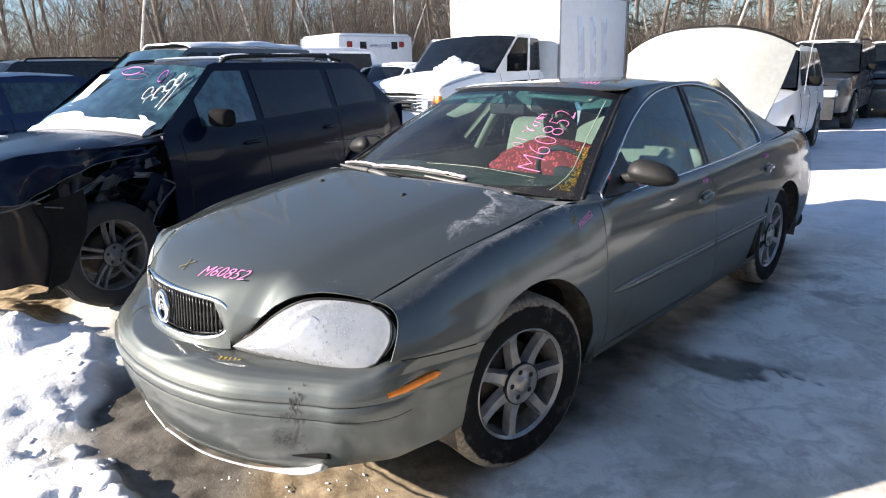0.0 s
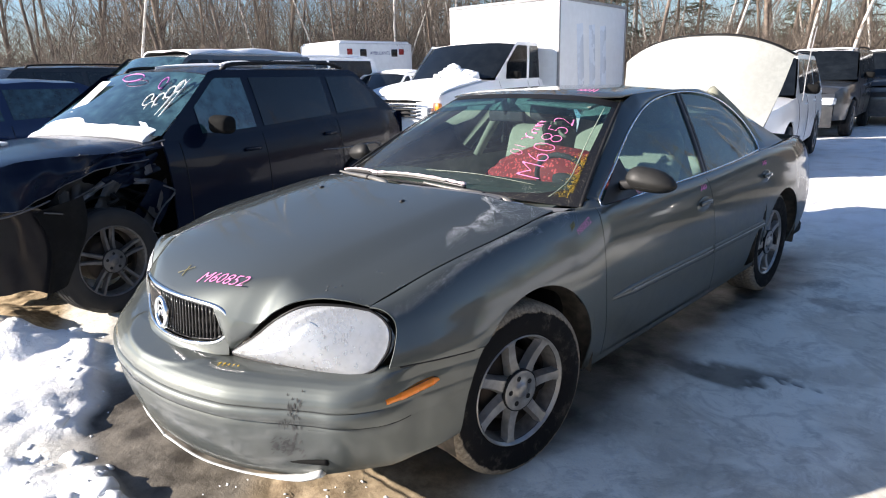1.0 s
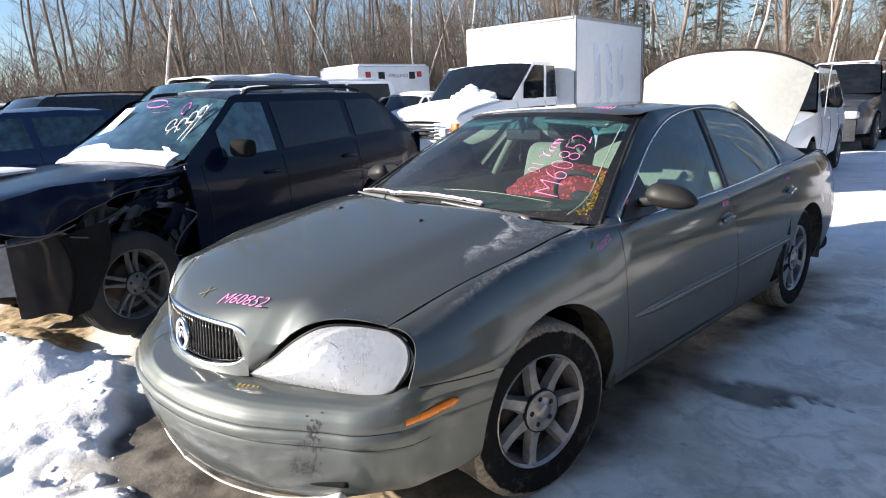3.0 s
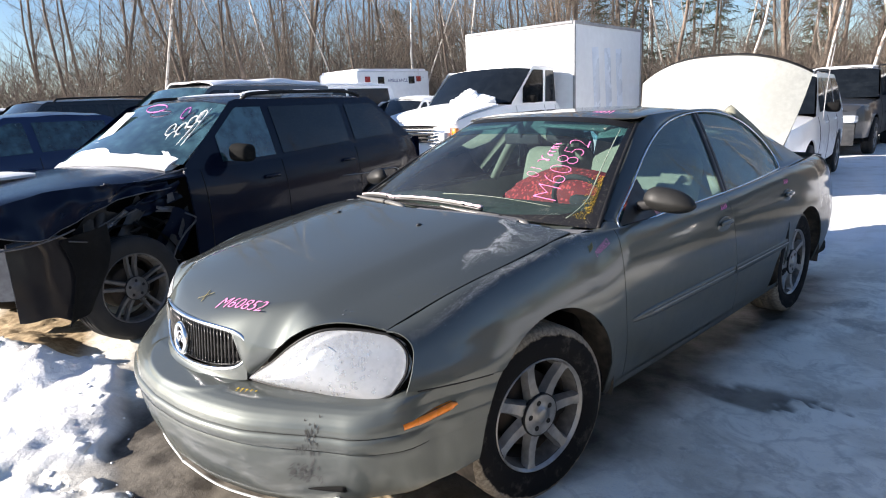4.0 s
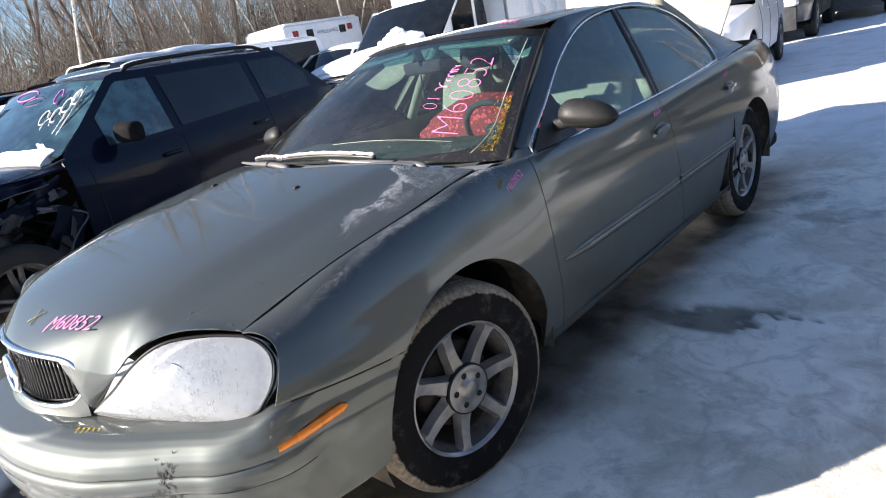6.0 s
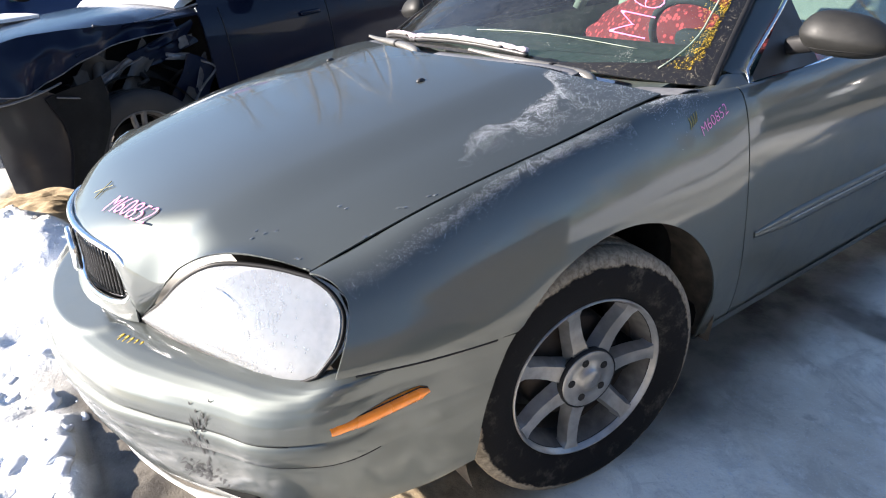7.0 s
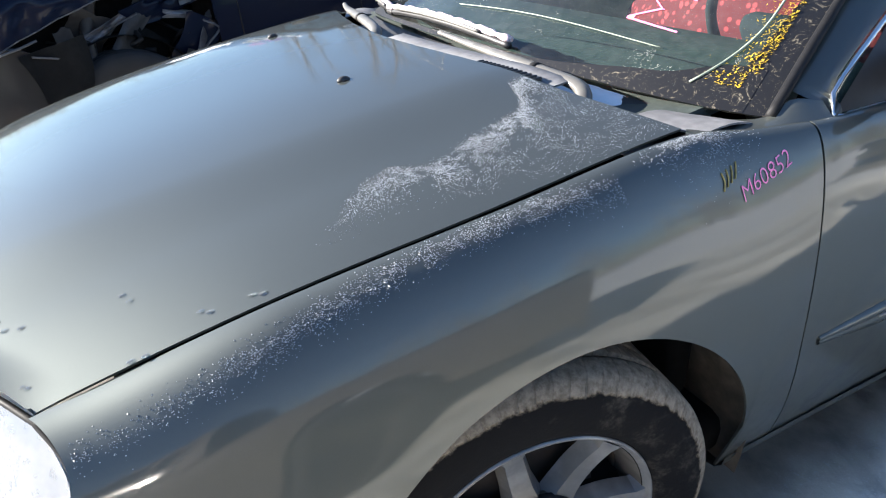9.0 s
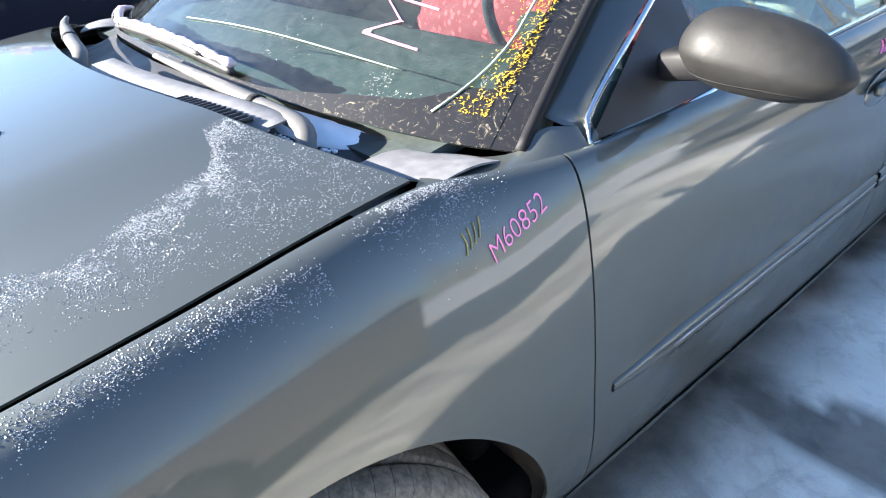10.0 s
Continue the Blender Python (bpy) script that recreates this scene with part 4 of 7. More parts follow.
def sedan_marks(car):
    d = Vector((0.245, 0.068, 0)).normalized()
    u = Vector((-0.35, 0.94, 0)).normalized()
    writing("hood_writing", "M60852", 0.235, lambda a, b: on_hood(0.118 + d.x * a + u.x * b * 1.0, -0.862 + d.y * a + u.y * b), PINK, HOOD, lines=1.0)
    for p in (((-0.03, -0.855), (0.02, -0.81)), ((-0.02, -0.81), (0.01, -0.86))):
        stroke("hood_cross", [on_hood(p[0][0], p[0][1]), on_hood((p[0][0] + p[1][0]) / 2, (p[0][1] + p[1][1]) / 2), on_hood(*p[1])], 0.002, OLIVE, HOOD)

    def glass_at(a, b, u0, v0, k):
        # a climbs the glass, b runs towards the car's right side
        return tuple(windscreen_point(np.array([u0 - b / 0.70 + k * a]), np.array([v0 + a / 0.86]))[0] + np.array((0, -0.0012, 0.0025)))

    writing("screen_writing", "M60852", 0.49, lambda a, b: glass_at(a, b, 0.753, 0.143, 0.0), PINK, car, shear=0.1, thin=-0.034)
    writing("screen_writing", "01", 0.075, lambda a, b: glass_at(a, b, 0.575, 0.315, 0.0), PINK, car, shear=0.1, thin=-0.034)
    for i, (a0, w, h) in enumerate(((0.125, 0.045, 0.05), (0.175, 0.035, 0.032), (0.212, 0.032, 0.034), (0.248, 0.016, 0.036), (0.268, 0.030, 0.034))):
        p = [glass_at(a0 + w * (q + 0.25 * math.sin(7 * q + i)), h * (0.5 + 0.5 * math.cos(6.5 * q + 1.3 * i)), 0.575, 0.315, 0.0) for q in np.linspace(0, 1, 14)]
        tube("screen_scrawl", p, 0.0024, PINK, car, sides=5)

    def flank_at(y, z, up=0.0015):
        p = side_point(np.array(y), t_at(y, z))
        return (float(p[0]) + up, y, z)

    writing("fender_writing", "M60852", 0.105, lambda a, b: flank_at(0.345 + 0.915 * a - 0.35 * b, 0.874 + 0.385 * a + 0.8 * b), PINK, car, lines=1.2)
    for i in range(4):
        stroke("fender_scrawl", [flank_at(0.312 + 0.008 * i, 0.898 + 0.004 * i), flank_at(0.316 + 0.008 * i, 0.91 + 0.003 * i), flank_at(0.314 + 0.010 * i, 0.922 + 0.003 * i)], 0.0014, OLIVE, car)
    for y0, z0 in ((1.40, 0.912), (2.30, 0.93)):
        for i in range(4):
            stroke("door_scrawl", [flank_at(y0 + 0.018 * i, z0 - 0.012), flank_at(y0 + 0.018 * i + 0.012, z0), flank_at(y0 + 0.018 * i + 0.006, z0 + 0.012)], 0.0022, PINK, car)
    for i in range(5):
        x = 0.335 + 0.024 * i
        stroke("roof_scrawl", [(x, 1.14, 1.401 - 0.02 * i * 0.1), (x + 0.012, 1.165, 1.405), (x + 0.02, 1.14, 1.400)], 0.003, PINK, car)
    for i in range(5):
        x, y = 0.345 + 0.016 * i, -0.925 + 0.007 * i
        stroke("bumper_scrawl", [(x, y, 0.621), (x + 0.006, y + 0.018, 0.626), (x + 0.012, y + 0.002, 0.622)], 0.0026, YELLOW, BUMPER)
    rng = np.random.default_rng(4)
    V, F = [], []
    for i in range(700):
        v = rng.uniform(0.06, 0.42)
        u = 0.945 - abs(rng.normal(0, 0.030)) - 0.02 * (v < 0.1)
        p = windscreen_point(np.array([u]), np.array([v]))[0] + (0, -0.0015, 0.003)
        a, l = rng.uniform(0, 6.28), rng.uniform(0.001, 0.005)
        q = np.array((math.cos(a) * l, math.sin(a) * l * 0.8, math.sin(a) * l * 0.4))
        w = np.array((-q[1], q[0], 0)) * 0.35
        k = len(V)
        V += [p - q, p + w, p + q, p - w]
        F.append((k, k + 1, k + 2, k + 3))
    tagged(link("yellow_paint_smear", V, F, YELLOW, car, "flaking yellow paint flecks"), "flaking yellow paint flecks", kind="stuff")


sedan_marks(SEDAN)


def screen_specks(car):
    """Frost flecks and dried dirt on the outside of the windscreen."""
    rng = np.random.default_rng(14)
    V, F = [], []
    n = 2600
    u = np.where(rng.uniform(size=n) < 0.65, 0.90 - np.abs(rng.normal(0, 0.16, n)), rng.uniform(-0.9, 0.9, n))
    v = np.where(rng.uniform(size=n) < 0.75, 0.03 + np.abs(rng.normal(0, 0.13, n)), rng.uniform(0.05, 0.9, n))
    keep = layers(u * 0.8, v * 0.7, 9.0, 4, 33, 0.6) > 0.46
    for a, b in zip(u[keep], np.clip(v[keep], 0.02, 0.95)):
        p = windscreen_point(np.array([a]), np.array([b]))[0] + (0, -0.001, 0.002)
        g, l = rng.uniform(0, 6.28), rng.uniform(0.0006, 0.0022) * (2.2 if rng.uniform() < 0.08 else 1)
        q = np.array((math.cos(g) * l, math.sin(g) * l * 0.85, math.sin(g) * l * 0.45))
        w = np.array((-math.sin(g), math.cos(g) * 0.85, math.cos(g) * 0.45)) * 0.0007
        k = len(V)
        V += [p - q, p + w, p + q, p - w]
        F.append((k, k + 1, k + 2, k + 3))
    tagged(link("screen_specks", V, F, SPECK, car, flat=True), "specks of frost and dirt on the glass", kind="stuff")


SPECK = plain("dull_frost_specks", (0.30, 0.33, 0.31), 0.7, bump=0)
screen_specks(SEDAN)


def sedan_screen_trim(car):
    # dark border printed on the glass
    s = np.linspace(-1, 1, 81)
    def band(us, vs):
        return windscreen_point(us, vs) + np.array((0, -0.0008, 0.0018))
    sheet("shade_band", np.stack([band(s, np.full(81, v)) - np.array((0, -0.0005, 0.001)) for v in np.linspace(0.74, 0.94, 6)], 1), SHADE_BAND, car, "blue-green shade band", flip=True).visible_shadow = False
    sheet("screen_border", np.stack([band(s, np.full(81, v)) for v in (0.93, 0.965, 1.0)], 1), SEAL, car, flip=True)
    rise = 0.014 + 0.050 * smooth(0.45, 0.86, np.abs(s)) + 0.05 * smooth(0.80, 0.95, np.abs(s))
    sheet("screen_border", np.stack([band(s * 0.955, rise * v) + np.array((0, -0.0003, 0.0006)) for v in np.linspace(0, 1, 5)], 1), FRIT, car, "scratched black border of the glass", flip=True)
    v = np.linspace(0, 1, 41)
    for g in (1, -1):
        wide = 0.05 + 0.05 * (1 - v) ** 3
        P = np.stack([band(np.full(41, 1.0) * g, v), band(g * (1 - wide * 0.5), v), band(g * (1 - wide), v)], 1)
        sheet("screen_border", P, FRIT, car, flip=g > 0)
        edge = windscreen_point(np.full(41, 1.0 * g), v)
        tube("pillar_seal", edge + (0.004 * g, -0.002, 0.004), 0.009, SEAL, car, sides=6)
    u = 0.905 - 0.10 * np.clip((0.25 - np.linspace(0.04, 0.9, 40)) / 0.25, 0, 1) ** 2 * 1.0
    tube("screen_streak", windscreen_point(u, np.linspace(0.05, 0.9, 40)) + (0, -0.002, 0.003), 0.0024, STREAK, car, "pale streak along the glass edge", sides=5)
    tube("screen_streak", windscreen_point(np.linspace(0.02, 0.74, 30), 0.115 + 0.015 * np.sin(np.linspace(0, 3, 30))) + (0, -0.002, 0.003), 0.0012, STREAK, car, sides=5)


k = Mat("scratched_black_border", (0.012, 0.012, 0.012), 0.45)
k.set("Base Color", k.mix(k.ramp(k.noise(55, 7, 0.75, warp=2.5), 0.56, 0.66), (0.010, 0.010, 0.011), (0.22, 0.19, 0.14)))
FRIT = k.m
STREAK = plain("pale_streak", (0.26, 0.31, 0.25), 0.6)
sedan_screen_trim(SEDAN)


def sedan_cowl(car):
    s = np.linspace(-1, 1, 61)
    lo = path(WS_LOW, 31)
    lo = np.vstack([lo[:0:-1] * (-1, 1, 1), lo])
    fr = np.stack([0.785 * s, cowl_y(0.785 * s) - 0.03, hood_z(0.785 * s, cowl_y(0.785 * s)) - 0.045], 1)
    k = np.linspace(0, 1, 8)[None, :, None]
    P = fr[:, None] * (1 - k) + lo[:, None] * k - np.array((0, 0, 0.012))
    P[:, :, 2] -= 0.018 * np.sin(np.linspace(0, 1, 8) * math.pi)[None]
    cowl = sheet("cowl_panel", P, BLACK_PLASTIC, car, "black cowl panel with snow in its corner", flip=True)
    # pale plastic cover and its vents
    q = np.linspace(0.02, 0.55, 30)
    Q = np.stack([np.stack([q, cowl_y(q) + d, hood_z(q, cowl_y(q)) + z], 1) for d, z in ((0.01, -0.030), (0.025, -0.012), (0.065, -0.008), (0.08, -0.02))], 1)
    sheet("cowl_cover", Q, GREY_COVER, cowl, "grey plastic cowl cover", flip=True, thick=0.004)
    for i in range(14):
        x = 0.385 + 0.0105 * i
        part("cowl_vent", box((0.006, 0.035, 0.006), (x, float(cowl_y(x)) + 0.012, float(hood_z(x, float(cowl_y(x)))) - 0.008), 0.002), BLACK_PLASTIC, cowl)
    for x0, x1 in ((0.68, 0.80), (-0.80, -0.68)):
        pts = []
        xs = np.linspace(x0, x1, 14)
        for t in np.linspace(0, 1, 8):
            pts.append([(x, float(cowl_y(x)) + 0.022 + t * 0.118, 0.950 + 0.010 * math.sin(t * 3) + 0.012 * (1 - t)) for x in xs])
        sheet("cowl_corner", np.array(pts), GREY_COVER, cowl, flip=x0 < 0, thick=0.003)
    # snow drifted against the foot of the glass
    rng = np.random.default_rng(7)
    u = np.linspace(0.14, 0.76, 60)
    foot = windscreen_point(u, 0 * u)
    wide = curve([0.14, 0.30, 0.50, 0.64, 0.71, 0.76], [0.003, 0.010, 0.026, 0.042, 0.030, 0.004], u) * (0.8 + 0.4 * layers(u, 0 * u, 22.0, 3, 33))
    rows = []
    for q in np.linspace(0, 1, 12):
        y = foot[:, 1] + 0.004 - wide * q
        h = 0.30 * wide * (1 - q) ** 0.8 + 0.007 * (layers(foot[:, 0], y, 60.0, 3, 34, 0.6) - 0.4) * min(1, 4 * q)
        rows.append(np.stack([foot[:, 0] + 0.35 * wide * q, y, foot[:, 2] - 0.026 - 0.20 * wide * q + h * (q < 1)], 1))
    drift = sheet("cowl_snow", np.stack(rows, 1), SNOW, None, flip=True, thick=0.006)
    tagged(drift, "drift of loose snow at the foot of the windscreen", "snow", kind="stuff")
    bm = bmesh.new()
    for i in range(150):
        k = int(rng.integers(18, 54))
        p = foot[k] + (0.35 * wide[k], -wide[k] * rng.uniform(0.5, 1.25), -0.026 - 0.15 * wide[k])
        r = rng.uniform(0.0015, 0.0045)
        for v in bmesh.ops.create_icosphere(bm, subdivisions=1, radius=r)["verts"]:
            v.co = Vector((v.co.x * 1.3, v.co.y * 1.1, v.co.z * 0.8)) + Vector(p)
    tagged(part("snow_crumbs", bm, SNOW, None), "crumbs of snow on the cowl panel", "snow", kind="stuff")
    # wipers
    def ws(u, v, up=0.012):
        return windscreen_point(np.array([u]), np.array([v]))[0] + np.array((0, -0.45, 0.89)) * up

    for arm, u0, u1 in ((((0.612, 0.254, 0.940), (0.603, 0.264, 0.970), (0.566, 0.282, 0.992), (0.46, 0.276, 1.000), (0.34, 0.268, 1.008), (0.237, 0.261, 1.014), (0.108, 0.246, 1.026)), 0.38, -0.40), (((-0.034, 0.144, 0.985), (-0.045, 0.150, 1.012), (-0.075, 0.160, 1.024), (-0.18, 0.171, 1.032), (-0.40, 0.205, 1.030), (-0.52, 0.235, 1.028)), -0.34, -0.96)):
        w = new("wiper")
        w.parent = car
        w.empty_display_size = 0.05
        tube("wiper_arm", path(arm, 40), np.r_[np.full(18, 0.0145), np.linspace(0.0145, 0.006, 22)], WIPER, w, sides=10, squash=0.75)
        tube("arm_joint", path(arm, 40)[14:16], 0.0165, SEAL, w, sides=10, squash=0.75)
        us = np.linspace(u0, u1, 40)
        vs = 0.018 + 0.018 * np.sin(np.linspace(0, math.pi, 40))
        tube("wiper_blade", [ws(a, b, 0.012) for a, b in zip(us, vs)], 0.0065, BLACK_PLASTIC, w, sides=6, squash=1.2)
        frost_r = 0.0085 + 0.0035 * np.sin(np.arange(40) * 1.7) * np.sin(np.arange(40) * 0.6)
        tube("blade_frost", [ws(a, b + 0.010, 0.020) for a, b in zip(us, vs)], frost_r, PALE_PINK, w, "frosted pinkish wiper rubber", sides=7, squash=0.8)
        tube("blade_frame", [ws(a, b - 0.004, 0.026) for a, b in zip(us[6:-6], vs[6:-6])], 0.004, WIPER, w, sides=6)


WIPER = plain("grey_wiper_arm", (0.15, 0.145, 0.135), 0.4)
PALE_PINK = plain("frosted_pink_rubber", (0.66, 0.53, 0.56), 0.7, vary=0.2)
GREY_COVER = plain("grey_cowl_plastic", (0.17, 0.17, 0.175), 0.55, scale=50)
sedan_cowl(SEDAN)


def sedan_sides(car):
    for g in (1, -1):
        for y0, y1 in ((0.552, 1.565), (1.585, 2.36)):
            n = 40
            ys = np.linspace(y0, y1, n)
            P = []
            for i, y in enumerate(ys):
                x = float(side_wide(y)) - 0.004 * float(smooth(0.5, 1.2, y))
                t = min(1.0, 6 * (i + 0.15) / (n - 1)) if y0 < 1 else 1.0
                zc = 0.566 - 0.010 * (y - 0.55) / 1.8
                P.append([(g * (x + dx * (0.4 + 0.6 * t)), y, zc + dz * (0.35 + 0.65 * t)) for dz, dx in ((-0.027, -0.003), (-0.024, 0.008), (-0.008, 0.011), (-0.004, 0.009), (0.002, 0.009), (0.006, 0.011), (0.018, 0.009), (0.022, -0.003))])
            sheet("side_moulding", np.array(P), PAINT, car, "ribbed body-coloured side moulding" if g > 0 else "", flip=g > 0)
            zc = 0.566 - 0.010 * (ys - 0.55) / 1.8
            k = slice(6, None) if y0 < 1 else slice(None)
            tube("moulding_strip", np.stack([g * (side_wide(ys[k]) - 0.004 * smooth(0.5, 1.2, ys[k]) + 0.0095), ys[k], zc[k] - 0.001], 1), 0.0032, MOULD_STRIP, car, sides=6)
        for y, z in ((1.425, 0.825), (2.345, 0.845)):
            x = float(side_point(np.array(y), t_at(y, z))[0])
            cup = bmesh.new()
            bmesh.ops.create_uvsphere(cup, u_segments=24, v_segments=12, radius=1)
            for v in cup.verts:
                v.co = Vector((v.co.x * 0.006, v.co.y * 0.082, v.co.z * 0.040))
            bmesh.ops.transform(cup, matrix=pose(g * x, y, z), verts=cup.verts)
            c = part("handle_cup", cup, PAINT, car)
            h = box((0.016, 0.125, 0.024), (g * (x + 0.016), y - 0.005, z + 0.012), 0.008, seg=3)
            part("door_handle", h, PAINT, c, "body-coloured pull handle" if g > 0 else "")
        # black corner plate of the front window
        zs = np.linspace(0, 1, 10)
        P = []
        for t in zs:
            z = 0.958 + 0.155 * t
            y0 = 0.548 + 0.275 * t
            y1 = 0.845
            P.append([(g * (float(glass_x(y, z)) + 0.004), y, z) for y in np.linspace(y0, y1, 8)])
        sheet("window_corner_plate", np.array(P), BLACK_PLASTIC, car, flip=g < 0)
        # sill
        ys = np.linspace(0.43, 2.38, 30)
        P = np.array([[(g * (float(side_wide(y)) + dx), y, z) for z, dx in ((0.30, -0.040), (0.275, -0.045), (0.255, -0.06), (0.245, -0.10), (0.24, -0.2))] for y in ys])
        sheet("rocker_panel", P, PAINT, car, flip=g < 0)
    # washer nozzles
    for g in (1, -1):
        b = bmesh.new()
        bmesh.ops.create_uvsphere(b, u_segments=12, v_segments=8, radius=1)
        for v in b.verts:
            v.co = Vector((v.co.x * 0.009, v.co.y * 0.014, max(v.co.z, 0) * 0.009))
        bmesh.ops.transform(b, matrix=Matrix.Translation(on_hood(0.285 * g, -0.045, -0.001)), verts=b.verts)
        part("washer_nozzle", b, BLACK_PLASTIC, HOOD)
    # rear bumper, tail
    P = np.array([[(x, 3.86 + 0.22 * (1 - (abs(x) / 0.74) ** 3) + d, z) for x in np.linspace(-0.74, 0.74, 31)] for z, d in ((0.66, -0.04), (0.62, 0.0), (0.5, 0.02), (0.36, 0.0), (0.26, -0.06))])
    sheet("rear_bumper", P, PAINT, car, thick=0.01)
    P = np.array([[(x, 3.85 + 0.18 * (1 - (abs(x) / 0.66) ** 3), z) for x in np.linspace(-0.66, 0.66, 21)] for z in (0.95, 0.8, 0.66)])
    sheet("tail_panel", P, PAINT, car, thick=0.01)
    P = np.array([[(x, y, 1.0 - 0.02 * (x / 0.7) ** 2 + (0.03 if y < 3.1 else 0)) for x in np.linspace(-0.80, 0.80, 21)] for y in (2.96, 3.05, 3.14)])
    sheet("rear_shelf_panel", P, PAINT, car)
    part("trunk_well", box((1.45, 0.85, 0.35), (0, 3.52, 0.70), 0.05), DARK, car)


MOULD_STRIP = plain("worn_moulding_strip", (0.26, 0.265, 0.27), 0.35, 0.4)
sedan_sides(SEDAN)


def cowl_sides(car):
    ya = np.linspace(0.295, 0.54, 16)
    xa, za = side_top(ya)
    A = np.stack([xa, ya, za], 1) + (0.002, 0, -0.001)
    B = path([(0.715, 0.385, 0.958), (0.770, 0.425, 0.956), (0.802, 0.462, 0.962), (0.808, 0.500, 0.982), (0.826, 0.548, 0.975)], 16)
    s = np.linspace(0, 1, 5)[:, None, None]
    P = A[None] * (1 - s) + B[None] * s
    for mir in (False, True):
        sheet("cowl_side", P, PAINT, car, mirror=mir)


cowl_sides(SEDAN)


def seat(parent, x, y, h=0.52, wide=0.5, mat=None):
    mat = mat or TAN
    e = new("front_seat" if wide < 1 else "rear_seat")
    e.parent = parent
    part("seat_cushion", box((wide, 0.52, 0.18), (x, y - 0.1, h), 0.07, (6, 0, 0), 4), mat, e)
    part("backrest", box((wide, 0.16, 0.62), (x, y + 0.24, h + 0.34), 0.07, (-18, 0, 0), 4), mat, e)
    if wide < 1:
        part("headrest", box((0.27, 0.11, 0.17), (x, y + 0.38, h + 0.74), 0.05, (-12, 0, 0), 4), CHARCOAL if x < 0 else mat, e)
    return e


def sedan_inside(car):
    s = np.linspace(-0.72, 0.72, 31)
    P = np.array([[(x, y - 0.06 * (x / 0.7) ** 2 * 0, z) for x in s] for y, z in ((0.33, 0.955), (0.45, 0.972), (0.60, 0.990), (0.74, 0.992), (0.84, 0.96), (0.87, 0.84), (0.85, 0.6), (0.84, 0.45))])
    sheet("dashboard", P, DASH, car, "dusty grey-green dashboard", thick=0.02)
    seat(car, 0.37, 1.50)
    seat(car, -0.37, 1.50)
    seat(car, 0, 2.42, 0.55, 1.3)
    a = np.linspace(0, 2 * math.pi, 40, endpoint=False)
    m = pose(0.37, 1.02, 0.93, -62)
    w = tube("steering_wheel", [m @ Vector((0.185 * math.cos(t), 0.185 * math.sin(t), 0)) for t in a], 0.014, CHARCOAL, car, close=True)
    b = box((0.16, 0.13, 0.06), (0, 0, 0), 0.03)
    bmesh.ops.transform(b, matrix=m, verts=b.verts)
    part("airbag_pad", b, CHARCOAL, w)
    b = bmesh.new()
    bmesh.ops.create_icosphere(b, subdivisions=4, radius=1)
    for v in b.verts:
        n = noise.fractal(v.co * 2.2, 0.8, 2.0, 3) * 0.10
        v.co = v.co * (1 + n)
        v.co = Vector((v.co.x * 0.56 + 0.10, v.co.y * 0.20 + 1.30, v.co.z * 0.19 + 0.90 - 0.10 * v.co.x * v.co.x))
    tagged(part("red_cloth", b, RED, None), "red spotted cloth heaped over the front seats", "cloth")
    for g in (1, -1):
        part("sun_visor", box((0.40, 0.15, 0.018), (0.30 * g, 1.07, 1.345), 0.008, (12, 4 * g, 0)), TAN, car)
    mb = part("inside_mirror", box((0.24, 0.03, 0.06), (0, 0.98, 1.275), 0.012, (8, 0, 0)), CHARCOAL, car)
    part("mirror_stalk", box((0.02, 0.04, 0.08), (0, 0.965, 1.325), 0.006, (20, 0, 0)), CHARCOAL, mb)
    tube("mirror_pendant", path([(-0.02, 0.975, 1.25), (-0.025, 0.98, 1.19), (-0.02, 0.975, 1.13)], 12), np.r_[np.full(8, 0.003), np.full(4, 0.014)], SEAL, mb, "ornament hanging from the mirror")
    for g in (1, -1):
        for y, yt in ((1.62, 1.74), (2.60, 2.30)):
            tube("inner_pillar", path([(0.80 * g, y, 0.95), (0.68 * g, (y + yt) / 2, 1.18), (0.545 * g, yt, 1.36)], 12), 0.035, TAN, car, sides=8)
        P = np.array([[(g * 0.835, y, z) for y in np.linspace(0.6, 2.5, 12)] for z in (0.94, 0.7, 0.4)])
        sheet("door_card", P, TAN, car, flip=g > 0)
        tube("inner_screen_pillar", windscreen_point(np.full(20, 0.985 * g), np.linspace(0, 1, 20)) + (-0.03 * g, 0.05, -0.02), 0.03, TAN, car, sides=8)
    P = np.array([[(x, y, 1.375 - 0.03 * (x / 0.5) ** 2) for x in np.linspace(-0.5, 0.5, 9)] for y in np.linspace(1.12, 2.3, 9)])
    sheet("headliner", P, TAN, car)


sedan_inside(SEDAN)


